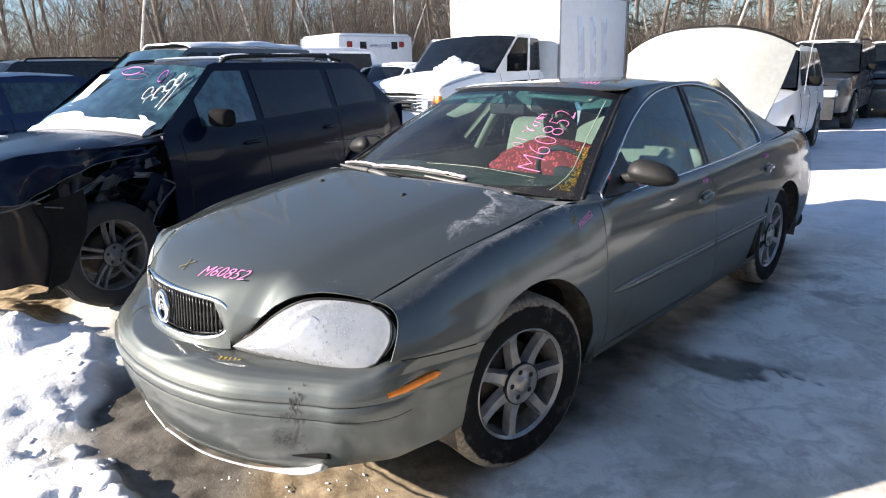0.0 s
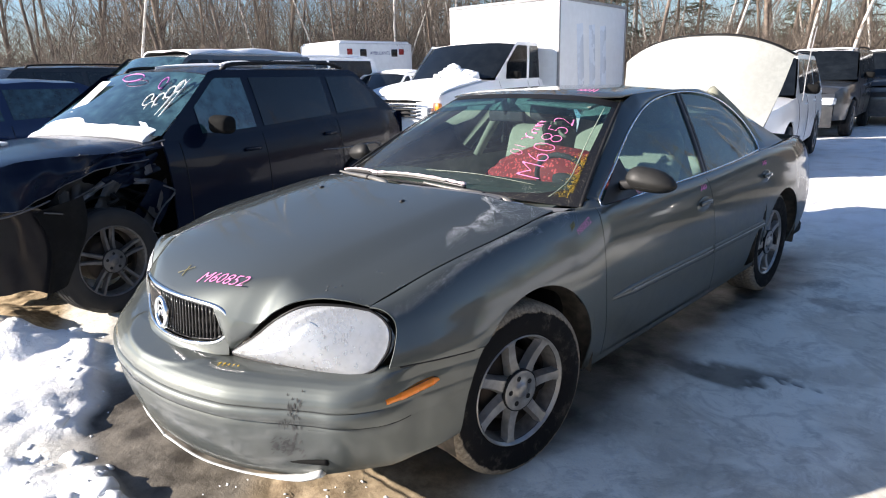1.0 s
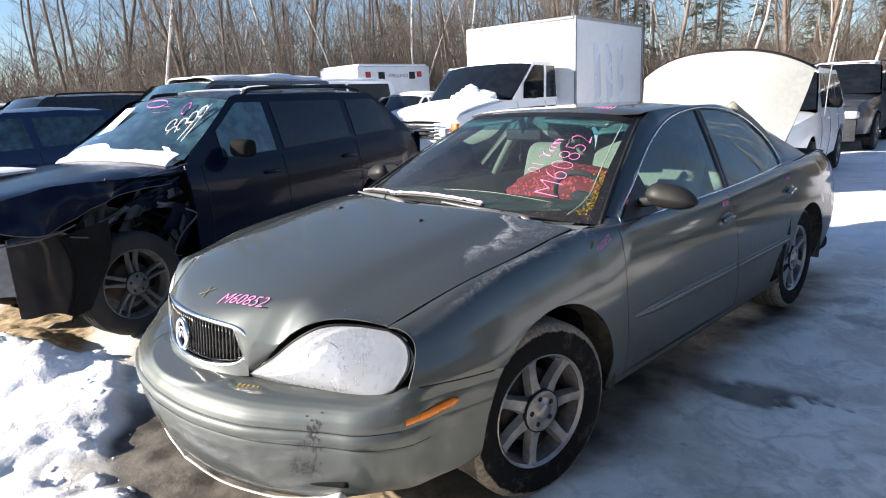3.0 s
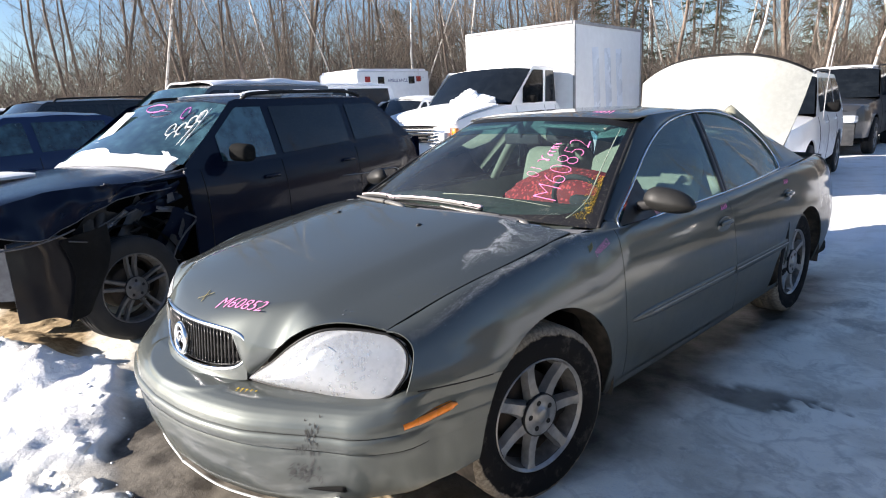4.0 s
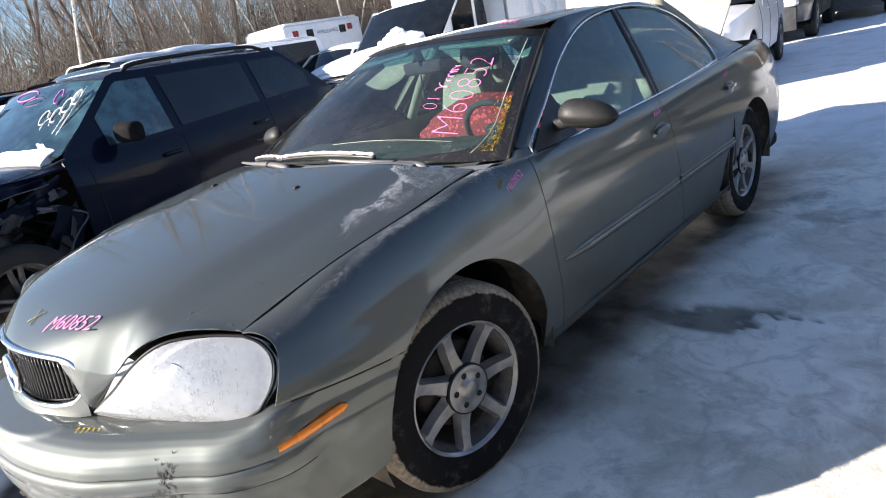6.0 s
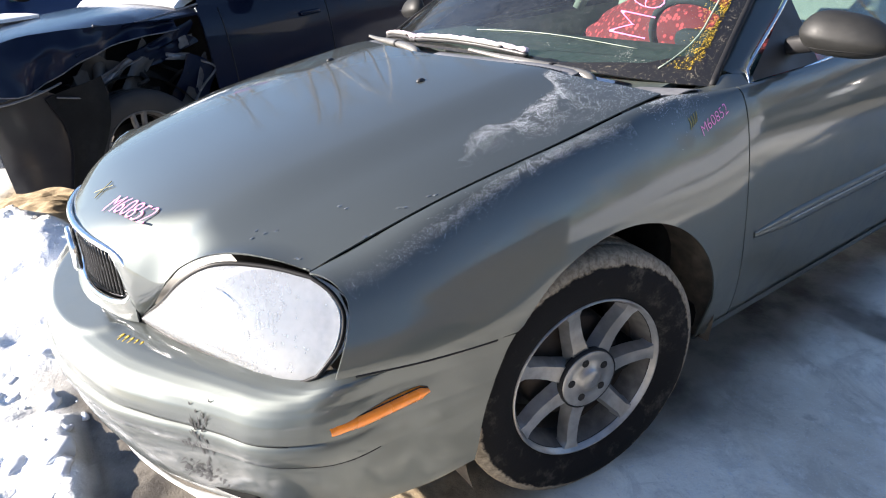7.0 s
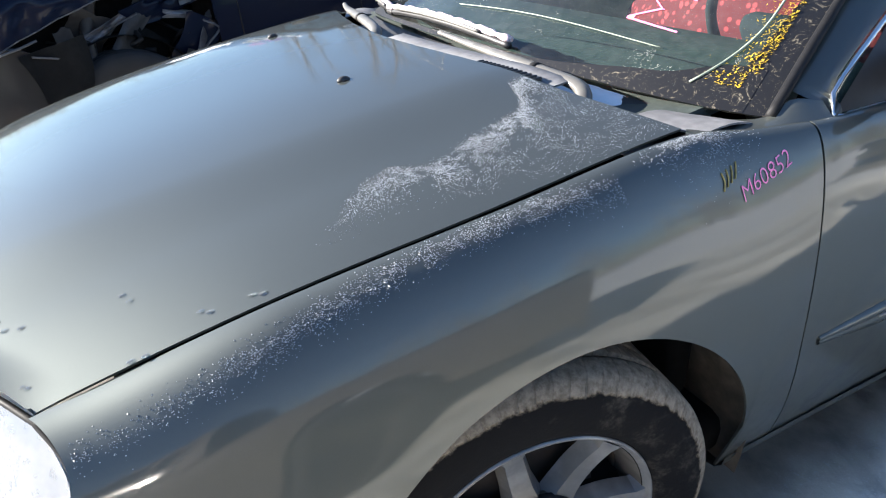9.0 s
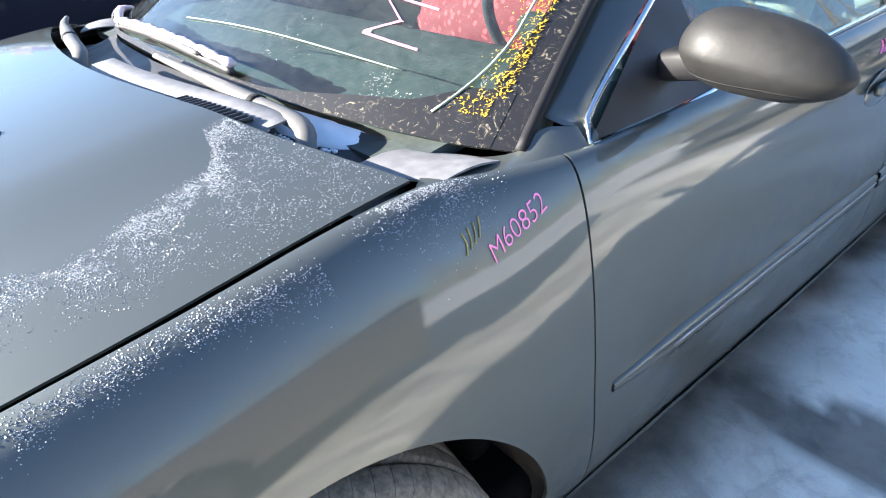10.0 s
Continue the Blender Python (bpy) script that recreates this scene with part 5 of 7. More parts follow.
def frost(car):
    """Grains of frost on the hood's and fender's tops."""
    rng = np.random.default_rng(11)
    V, F = [], []

    def grain(p, r):
        k = len(V)
        a = rng.uniform(0, 6.28)
        for i in range(3):
            V.append((p[0] + r * math.cos(a + 2.1 * i), p[1] + r * math.sin(a + 2.1 * i), p[2]))
        V.append((p[0] + rng.normal(0, r * 0.4), p[1] + rng.normal(0, r * 0.4), p[2] + r * rng.uniform(0.5, 1.1)))
        F.extend([(k, k + 1, k + 3), (k + 1, k + 2, k + 3), (k + 2, k, k + 3)])

    # hood: dense along the ragged inner edge and the cowl, thinner towards the fender
    n = 48000
    y = rng.uniform(-0.30, 0.30, n)
    edge = curve([-0.30, -0.215, -0.156, -0.10, -0.05, 0.0, 0.13, 0.15, 0.165, 0.30], [0.77, 0.712, 0.668, 0.645, 0.668, 0.650, 0.622, 0.598, 0.545, 0.50], y) + 0.035 * (layers(y, 0 * y + 0.3, 14.0, 4, 61, 0.6) - 0.5)
    near = rng.uniform(size=n) < 0.30
    x = edge - 0.008 + rng.normal(0, 0.006, n) + np.where(near, rng.gamma(1.5, 0.015, n), rng.uniform(0, 0.27, n))
    film = layers(x, y, 45.0, 3, 88, 0.6) + rng.uniform(-0.14, 0.14, n)
    far = curve([-0.3, -0.05, 0.05, 0.15, 0.3], [0.725, 0.745, 0.775, 0.784, 0.784], y) + 0.02 * (layers(y + 5, 0 * y, 20.0, 3, 62) - 0.5)
    ok = (x < far) & (y < cowl_y(x) - 0.003) & (film > np.where(near, 0.36, 0.44)) & (rng.uniform(size=n) > 0.88 * smooth(-0.02, -0.26, y)) & (rng.uniform(size=n) < 0.15 + 0.85 * smooth(0.0, 0.05, far - x) * (0.5 + 0.5 * smooth(0.12, 0.0, x - edge)))
    z = hood_z(x, y)
    size = rng.uniform(0.0004, 0.0011, n) * np.where(near, 1.0, 0.85)
    for a, b, c, r in zip(x[ok], y[ok], z[ok], size[ok]):
        grain((a, b, c), r)
    # fender: a strip under the hood's edge, and a patch by the cowl
    n = 10500
    back = np.arange(n) > 7800
    y = np.where(back, rng.normal(0.30, 0.04, n), rng.uniform(-0.56, 0.15, n))
    mid = curve([-0.56, -0.47, -0.33, -0.15, 0.0, 0.10, 0.15], [0.37, 0.33, 0.26, 0.14, 0.11, 0.18, 0.22], y)
    t = np.where(back, 0.02 + np.abs(rng.normal(0, 0.13, n)), np.abs(mid + rng.normal(0, 0.045, n)))
    film = layers(y, t * 0.4, 40.0, 3, 89, 0.6) + rng.uniform(-0.14, 0.14, n)
    ok = (film > 0.40) & (rng.uniform(size=n) > np.where(back, 0.15, 0.35 * smooth(0.06, 0.15, y) + 0.75 * smooth(-0.30, -0.56, y)))
    P = side_point(y, t)[ok]
    for p, r in zip(P, rng.uniform(0.0003, 0.0012, len(P))):
        grain(p, r)
    tagged(link("frost", V, F, ICE, None, flat=True), "grains of frost on the hood and fender tops", "frost", kind="stuff")
    # thawed drops
    bm = bmesh.new()
    for i, (x, y) in enumerate(((0.644, -0.477), (0.66, -0.47), (0.734, -0.395), (0.742, -0.385), (0.749, -0.334), (0.755, -0.322), (0.748, -0.481), (0.752, -0.465), (0.593, -0.644), (0.60, -0.62), (0.61, -0.60), (0.58, -0.63), (0.70, -0.60), (0.705, -0.595), (0.65, -0.63), (0.62, -0.655))):
        o = bmesh.ops.create_icosphere(bm, subdivisions=2, radius=1)["verts"]
        c = Vector(on_hood(x, y, -0.0005))
        for v in o:
            v.co = Vector((v.co.x * 0.0035, v.co.y * 0.0065, v.co.z * 0.002)) + c
    tagged(part("water_drops", bm, DROP, None), "frozen water drops on the hood", "drops", kind="stuff")


frost(SEDAN)
# ---- ground ----
def bank_y(x):
    """Where the snow bank ends, along x."""
    return curve([-6, -3.6, -3.0, -2.5, -2.15, -1.95, -1.5, -1.0, -0.8, -0.35, 0.1, 0.30, 0.55, 0.8, 1.4], [-1.9, -1.7, -1.50, -1.22, -0.95, -0.74, -0.83, -0.98, -1.08, -1.13, -1.14, -1.06, -0.92, -1.05, -1.9], x)


def cover(x, y):
    """Shares of loose snow, sand and dark, mostly wet ground at a place."""
    wob = 0.16 * (layers(x, y, 2.2, 4, 5) - 0.5) * 2
    edge = bank_y(x)
    front = smooth(0.06, -0.05, y + wob - edge) * smooth(1.3, 0.7, x + wob)
    far = smooth(4.2, 5.4, y + 1.5 * wob + 0.25 * x) * smooth(-1.9, -0.6, x)
    lane = smooth(-2.6, -3.4, y + wob)
    back = smooth(6.0, 8.0, y + wob)
    west = smooth(-5.0, -6.0, x + wob)
    snow = np.clip(np.maximum.reduce([front, far * 0.95, lane, back, west]), 0, 1)
    holes = smooth(0.60, 0.72, layers(x, y, 1.6, 5, 23)) * smooth(-0.15, -0.5, x) * (y < -0.6)
    snow = snow * (1 - 0.8 * holes)
    sand = np.maximum(0.6 * smooth(0.46, 0.28, np.hypot((x - 0.50) / 1.3, (y + 0.55) / 1.0) + wob * 0.6), smooth(1.1, 0.85, np.hypot((x + 2.85) / 1.25, (y + 1.05 + 0.25 * (x + 2.85)) / 0.45) + wob)) * (1 - snow)
    # the dark ground reaches further out at -x, below y -0.3
    wet = smooth(0.95, 0.62, np.abs(x) + 1.2 * wob - 0.45 * smooth(-0.3, -0.7, y) * (x < 0) - 0.14 * smooth(0.0, 0.5, y) * (x > 0)) * smooth(-1.35, -1.08, y) * smooth(4.2, 3.6, y)
    pool = smooth(1.2, 0.7, np.hypot((x - 1.25) / 0.65, (y - 1.36 - 0.12 * (x - 1.2)) / 0.13) + 1.6 * wob) * smooth(0.475, 0.525, layers(x, y * 1.6, 3.5, 5, 77))
    # unseen ground, darkened and cleared of snow to dull the rear doors' reflections
    bay = smooth(1.45, 1.10, np.abs(x - 3.65 + 0.105 * (y - 5.9)) + 1.2 * wob) * smooth(4.2, 4.8, y) * smooth(10.4, 9.6, y)
    snow = snow * (1 - 0.9 * bay)
    wet = np.maximum.reduce([wet, 0.85 * pool, 0.9 * bay])
    return snow, sand, wet * (1 - snow)


def ground_z(x, y):
    x, y = np.asarray(x, float), np.asarray(y, float)
    snow, sand, wet = cover(x, y)
    roll = 0.03 * (layers(x, y, 0.45, 3, 1) - 0.5)
    ice = 0.022 * (layers(x, y, 1.7, 4, 2, 0.45) - 0.5) + 0.012 * smooth(0.535, 0.565, layers(x, y, 1.1, 5, 31, 0.55))
    n = layers(x, y, 1.6, 6, 3, 0.5)
    lump = 0.075 * snow * (0.25 + n) + 0.026 * snow * smooth(0.40, 0.70, layers(x, y, 4.0, 5, 9, 0.55)) + 0.008 * snow * smooth(0.42, 0.62, layers(x, y, 11.0, 3, 19, 0.5))
    rut = -0.018 * snow * smooth(0.54, 0.64, layers(x, y * 1.5, 2.1, 4, 14))
    grit = 0.07 * sand * (layers(x, y, 7.0, 4, 4, 0.7) - 0.5)
    near = smooth(9, 3, np.hypot(x, y - 1))
    return roll * near + ice * near * (1 - snow) + (lump + rut + grit) * (0.25 + 0.75 * near) - 0.012 * wet - 0.01 + 0.13 * smooth(1.0, 0.2, np.hypot((x + 2.45) / 0.75, (y + 1.10) / 0.34)) + 0.10 * smooth(-3.9, -5.6, x)


def axis(lo, hi, step, reach):
    mid = np.arange(lo, hi + step / 2, step)
    k = np.arange(1, 46)
    out = step * (1.165**k - 1) / 0.165 * 1.0
    out = out[out < reach]
    out = np.append(out, reach)
    return np.concatenate([(lo - out)[::-1], mid, hi + out])


def ground():
    xs, ys = axis(-4.4, 2.6, 0.026, 420), axis(-2.4, 3.0, 0.026, 420)
    X, Y = np.meshgrid(xs, ys, indexing="ij")
    P = np.stack([X, Y, ground_z(X, Y)], -1)
    k = Mat("snow_ice_and_sand", (0.75, 0.78, 0.82), 0.5)

    def mask(name):
        n = k.t.nodes.new("ShaderNodeAttribute")
        n.attribute_name = name
        return n.outputs["Fac"]

    snow, sand, wet = mask("snow"), mask("sand"), mask("wet")
    fine = k.noise(30, 6, 0.65)
    blot = k.noise(1.5, 5, 0.6, warp=0.4)
    big = k.noise(0.55, 4, 0.6, warp=0.6)
    ice = k.mix(k.ramp(blot, 0.40, 0.56), (0.66, 0.63, 0.545), (0.91, 0.89, 0.80))
    ice = k.mix(k.ramp(big, 0.50, 0.66, 0.0, 0.65), ice, (0.82, 0.80, 0.73))
    crack = k.ramp(k.noise(1.1, 6, 0.62, warp=1.2), 0.60, 0.66)
    ice = k.mix(k.math("MULTIPLY", crack, 0.42), ice, (0.07, 0.07, 0.075))
    ice = k.mix(k.ramp(k.noise(7, 6, 0.7, warp=0.8), 0.49, 0.62, 0.0, 0.28), ice, (0.36, 0.345, 0.31))
    ice = k.mix(k.ramp(k.noise(85, 3), 0.60, 0.72, 0.0, 0.55), ice, (0.72, 0.75, 0.78))
    ice = k.mix(k.ramp(k.noise(160, 4, 0.7), 0.56, 0.70, 0.0, 0.5), ice, (0.90, 0.91, 0.92))
    ice = k.mix(k.ramp(k.noise(48, 6, 0.75), 0.58, 0.72, 0.0, 0.35), ice, (0.24, 0.23, 0.21))
    rim = k.math("ABSOLUTE", k.math("SUBTRACT", k.noise(0.8, 6, 0.6, warp=1.0), 0.52))
    ice = k.mix(k.ramp(rim, 0.0, 0.03, 0.24, 0.0), ice, (0.20, 0.19, 0.17))
    ice = k.mix(k.ramp(k.noise(2.6, 7, 0.72, warp=0.9), 0.53, 0.62, 0.0, 0.34), ice, (0.32, 0.30, 0.26))
    ice = k.mix(k.ramp(k.noise(3.7, 7, 0.7, warp=0.5), 0.56, 0.66, 0.0, 0.6), ice, (0.92, 0.90, 0.84))
    wetc = k.mix(k.ramp(k.noise(5, 5), 0.35, 0.65), (0.055, 0.048, 0.040), (0.20, 0.18, 0.15))
    col = k.mix(wet, ice, wetc)
    sandc = k.mix(k.ramp(k.noise(18, 6, 0.7), 0.3, 0.7), (0.24, 0.165, 0.09), (0.55, 0.43, 0.27))
    col = k.mix(sand, col, sandc)
    snowc = k.mix(k.ramp(k.noise(2.4, 5, 0.6), 0.45, 0.75), (0.90, 0.91, 0.92), (0.72, 0.71, 0.69))
    snowc = k.mix(k.ramp(k.noise(60, 2), 0.66, 0.74, 0.0, 0.35), snowc, (0.35, 0.32, 0.28))
    col = k.mix(snow, col, snowc)
    k.set("Base Color", col)
    hard = k.math("SUBTRACT", 1.0, k.math("MAXIMUM", snow, sand))
    k.set("Roughness", k.math("ADD", k.math("MULTIPLY", hard, k.ramp(blot, 0.3, 0.7, -0.42, -0.18)), 0.78))
    k.set("Specular IOR Level", 0.4)
    h = k.math("ADD", k.math("MULTIPLY", fine, k.math("ADD", k.math("MULTIPLY", snow, 0.8), 0.35)), k.math("MULTIPLY", k.noise(9, 5), 0.9))
    # granular crust
    h = k.math("ADD", h, k.math("MULTIPLY", k.noise(140, 3, 0.7), 0.16))
    k.bump(h, 0.5, 0.018)
    g = sheet("ground", P, k.m, flip=True)
    me = g.data
    for nm, v in zip(("snow", "sand", "wet"), cover(X, Y)):
        a = me.attributes.new(nm, "FLOAT", "POINT")
        a.data.foreach_set("value", np.ascontiguousarray(v, np.float32).reshape(-1))
    return tagged(g, "packed snow and grey ice with patches of bare sand", "ground", kind="structure")


ground()


def lumps(name, label, n, seed, where, r0, r1, mat):
    """Loose lumps strewn on the ground, as one mesh."""
    rng = np.random.default_rng(seed)
    base = bmesh.new()
    bmesh.ops.create_icosphere(base, subdivisions=2, radius=1)
    bv = np.array([v.co for v in base.verts])
    bf = np.array([[v.index for v in f.verts] for f in base.faces])
    base.free()
    V, F, m = [], [], 0
    for i in range(n):
        x, y = where(rng)
        r = r0 + (r1 - r0) * rng.uniform() ** 3
        q = bv * (1 + 0.6 * (field(bv[:, 0] + i, bv[:, 1] * 1.3 + bv[:, 2], 1.3, i % 50)[:, None] - 0.5) * 2)
        a = rng.uniform(0, 6.28)
        q = q @ np.array([[math.cos(a), math.sin(a), 0], [-math.sin(a), math.cos(a), 0], [0, 0, 1]]) * (1.5, 1.1, 0.45) * r
        V.append(q + (x, y, float(ground_z(x, y)) - r * 0.10))
        F.append(bf + m)
        m += len(bv)
    return tagged(link(name, np.vstack(V), np.vstack(F), mat), label, "snow", kind="stuff")


def bank(rng):
    x = rng.uniform(-3.2, 0.75)
    e = float(bank_y(x))
    return x, e - 0.03 + rng.normal(0, 0.07) - abs(rng.normal(0, 0.10))


lumps("snow_lumps", "broken lumps of snow along the cleared edge", 100, 3, bank, 0.005, 0.042, SNOW)
lumps("snow_crumbs", "crumbs of snow and ice on bare sand", 60, 5, lambda g: (g.uniform(0.05, 0.95), g.uniform(-0.95, -0.45)), 0.003, 0.009, SNOW)
# ---- the other vehicles ----
NAVY = car_paint("dark_navy_paint", (0.003, 0.0052, 0.014), 0.006, metal=0.0, rough=0.25, spec=0.12, coat=0.23).m
BLUE = car_paint("dark_blue_paint", (0.011, 0.022, 0.062), 0.02, metal=0.0, spec=0.2, coat=0.6).m
WHITE = car_paint("white_paint", (0.74, 0.75, 0.76), 0.14, metal=0.0, rough=0.4).m
CHARCOAL_PAINT = car_paint("charcoal_paint", (0.040, 0.042, 0.046), 0.25, metal=0.4).m
BLACK_PAINT = car_paint("black_paint", (0.008, 0.008, 0.010), 0.03, metal=0.0, spec=0.2, coat=0.6).m
CAB_GLASS = plain("dark_teal_glass", (0.028, 0.066, 0.076), 0.05, scale=10, vary=0.7, bump=0, Coat_Weight=1.0)
DARK_GLASS = plain("dark_glass", (0.008, 0.010, 0.012), 0.04, scale=6, vary=0.4, bump=0, Specular_IOR_Level=0.3, Coat_Weight=0.25)
LAMP = plain("lamp_glass", (0.62, 0.65, 0.68), 0.12, 0.3, scale=30, vary=0.3)
PAPER = plain("white_sticker", (0.80, 0.80, 0.78), 0.6)


def vehicle(name, label, category, m, W=0.90, nose=-0.85, tail=3.6, wb=2.7, R=0.34, hood=(0.82, 0.98), cowl=0.55, belt=(1.0, 1.05), roof=1.65, ws_top=1.30, roof_end=2.9, tail_base=3.3, inset=0.20, paint=None, glass_mat=None, side_mat=None, warp=None, posts=(1.45, 2.35), rails=False, snow=0.0, spokes=5, low=0.27, group="", rims=None, twin=False):
    """A parked vehicle, nose at -y, front axle at y = 0, built of its usual panels."""
    car = thing(name, label, category, group, at=m)
    paint, glass_mat, side_mat = paint or NAVY, glass_mat or DARK_GLASS, side_mat or DARK_GLASS
    warp = warp or (lambda P: P)

    def top(y):
        return curve([nose, nose + 0.12, 0.0, cowl, cowl + 0.4, tail_base, tail], [hood[0] - 0.10, hood[0], (hood[0] + hood[1]) / 2 + 0.02, hood[1], belt[0], belt[1], belt[1] - 0.03], y)

    def half(y):
        return W * curve([nose, nose + 0.10, nose + 0.4, 0.4, tail - 0.5, tail], [0.74, 0.86, 0.95, 1.0, 1.0, 0.90], y)

    def low_edge(y):
        z = np.full(np.shape(y), low)
        for c in (0.0, wb):
            a = R + 0.065
            z = np.maximum(z, R + np.sqrt(np.clip(a * a - (y - c) ** 2, 0, None)) * (np.abs(y - c) < a))
        return z

    def side_x(y, z):
        s = np.clip((z - low) / (top(y) - low), 0, 1)
        return half(y) * (1 - 0.075 * s**5 - 0.05 * (1 - s) ** 3)

    ya = np.unique(np.concatenate([np.linspace(nose, tail, 60)] + [c + (R + 0.065) * np.cos(np.linspace(0, math.pi, 25)) * 0.9999 for c in (0.0, wb)]))
    for g in (1, -1):
        zt, zl = top(ya), low_edge(ya)
        t = np.linspace(0, 1, 14)
        z = zt[:, None] + (zl - zt)[:, None] * t[None]
        P = np.stack([g * side_x(ya[:, None], z), np.broadcast_to(ya[:, None], z.shape), z], -1)
        sheet("body_side", warp(P), paint, car, flip=g < 0, thick=0.02)
        for c in (0.0, wb):
            a = np.linspace(-0.2, math.pi + 0.2, 16)
            x = np.linspace(W * 0.45, W * 0.93, 3)
            Q = np.array([[(g * xx, c + (R + 0.07) * math.cos(q), R + (R + 0.07) * math.sin(q)) for xx in x] for q in a])
            sheet("wheel_well", Q, DARK, car, flip=g > 0)
            wheel("wheel", car, pose(g * (W - 0.115), c, R, 17 * c, 0, 0 if g > 0 else 180), R, 0.21, R * 0.66, spokes, rims or ALLOY, twin=twin)
        for yy in (cowl + 0.12, posts[0], posts[1]):
            zz = np.linspace(float(top(yy)) - 0.02, low + 0.08, 10)
            tube("door_gap", [(g * (float(side_x(yy, z)) + 0.001), yy, z) for z in zz], 0.004, SEAL, car, sides=4)
        for yy in (posts[0] - 0.16, posts[1] - 0.16):
            z = float(top(yy)) - 0.13
            part("door_handle", box((0.03, 0.17, 0.03), (g * (float(side_x(yy, z)) + 0.012), yy, z), 0.01), paint, car)
        b = box((0.20, 0.11, 0.135), (0, 0, 0), 0.045, (0, 4, 0), 4)
        for v in b.verts:
            v.co.y *= 1.0 if v.co.y > 0 else 1.5 - 2.0 * abs(v.co.x)
        bmesh.ops.transform(b, matrix=pose(g * (W + 0.075), cowl + 0.42, belt[0] + 0.10, 0, 0, 8 * g), verts=b.verts)
        part("door_mirror", b, DARK, car)
    # hood and cowl
    ys = np.linspace(nose, cowl + 0.05, 24)
    s = np.linspace(-1, 1, 21)
    P = np.array([[(float(side_x(y, top(y))) * f, y, float(top(y)) + 0.045 * (1 - f * f) - 0.03 * abs(f) ** 8) for f in s] for y in ys])
    sheet("hood", warp(P), paint, car, thick=0.015)
    # nose
    zs = np.linspace(float(top(nose)), low - 0.03, 12)
    P = np.array([[(float(half(nose)) * 0.98 * f, nose - 0.10 * (1 - f * f) - 0.05 * math.sin((zs[0] - z) / (zs[0] - zs[-1]) * 3.1), z) for f in s] for z in zs])
    sheet("front_bumper", warp(P), paint, car, flip=True)
    gz = float(top(nose)) - 0.16
    part("grille", box((0.75, 0.05, 0.13), (0, nose - 0.125, gz), 0.02), BLACK_PLASTIC, car)
    for g in (1, -1):
        part("headlamp", box((0.34, 0.16, 0.15), (g * float(half(nose)) * 0.80, nose - 0.045, gz + 0.005), 0.04, (0, 0, -14 * g), 3), LAMP, car)
    # tail
    P = np.array([[(float(half(tail)) * f, tail + 0.06 * (1 - f * f), z) for f in s] for z in (float(top(tail)), 0.8, 0.6, low)])
    sheet("tail_panel", P, paint, car)
    # cabin
    wb0, wt = W * 0.925, W - inset
    def roof_z(y, f):
        return float(curve([ws_top, ws_top + 0.3, (ws_top + roof_end) / 2, roof_end], [roof - 0.05, roof - 0.012, roof, roof - 0.035], y)) - 0.05 * abs(f) ** 3
    P = np.array([[(wt * f, y - 0.06 * (1 - f * f) * (y < ws_top + 0.01), roof_z(y, f)) for f in s] for y in np.linspace(ws_top, roof_end, 16)])
    sheet("roof", P, paint, car, thick=0.02)
    if snow:
        Q = P[1:, 2:-2] + (0, 0, 0.012)
        Q = Q + np.array((0, 0, 1)) * (snow * (0.35 + 0.65 * field(Q[..., 0] + m.translation.x, Q[..., 1], 3.0, 8)))[..., None] * np.minimum(1, 6 * (1 - np.abs(np.linspace(-1, 1, Q.shape[1]))))[None, :, None]
        sn = sheet("roof_snow", Q, SNOW, None, thick=0.02)
        sn.matrix_basis = m
        tagged(sn, "layer of snow lying on a parked vehicle's roof", "snow", kind="stuff")
    def pane(nm, a, b, mat, flip=False):
        Q = np.array([[np.array(p) * (1 - q) + np.array(r) * q for p, r in zip(a, b)] for q in np.linspace(0, 1, 10)])
        return sheet(nm, Q, mat, car, flip=flip)
    lo = [(wb0 * f * 0.97, cowl - 0.14 * (1 - f * f), float(top(cowl)) + 0.04) for f in s]
    hi = [(wt * f * 0.98, ws_top - 0.06 * (1 - f * f), roof_z(ws_top, f) - 0.004) for f in s]
    pane("windscreen", lo, hi, glass_mat)
    lo = [(wb0 * f * 0.95, tail_base + 0.04 * (1 - f * f), float(top(tail_base))) for f in s]
    hi = [(wt * f * 0.96, roof_end + 0.04 * (1 - f * f), roof_z(roof_end, f) - 0.004) for f in s]
    pane("rear_window", lo, hi, side_mat, True)
    for g in (1, -1):
        def sx(z):
            q = (z - belt[0]) / (roof - 0.06 - belt[0])
            return wb0 + (wt - wb0) * q + 0.03 * q * (1 - q)
        yl = np.linspace(cowl, tail_base + 0.02, 40)
        ztop = np.array([float(np.interp(y, [cowl, ws_top, roof_end, tail_base + 0.02], [float(top(cowl)) + 0.03, roof - 0.055, roof - 0.07, float(top(tail_base)) + 0.01])) for y in yl])
        zbot = top(yl) - 0.01
        t = np.linspace(0, 1, 10)
        z = zbot[:, None] + (ztop - zbot)[:, None] * t
        P = np.stack([g * sx(z), np.broadcast_to(yl[:, None], z.shape), z], -1)
        sheet("cabin_side", P, paint, car, flip=g > 0)
        edges = [cowl + 0.30, posts[0], posts[1], tail_base - 0.22]
        for a, b in zip(edges[:-1], edges[1:]):
            yy = np.linspace(a + 0.045, b - 0.045, 14)
            zt = np.interp(yy, [cowl, ws_top, roof_end, tail_base], [float(top(cowl)) + 0.03, roof - 0.055, roof - 0.07, float(top(tail_base))]) - 0.065
            zb = top(yy) + 0.035
            zt = np.maximum(zt, zb + 0.004)
            t = np.linspace(0, 1, 7)
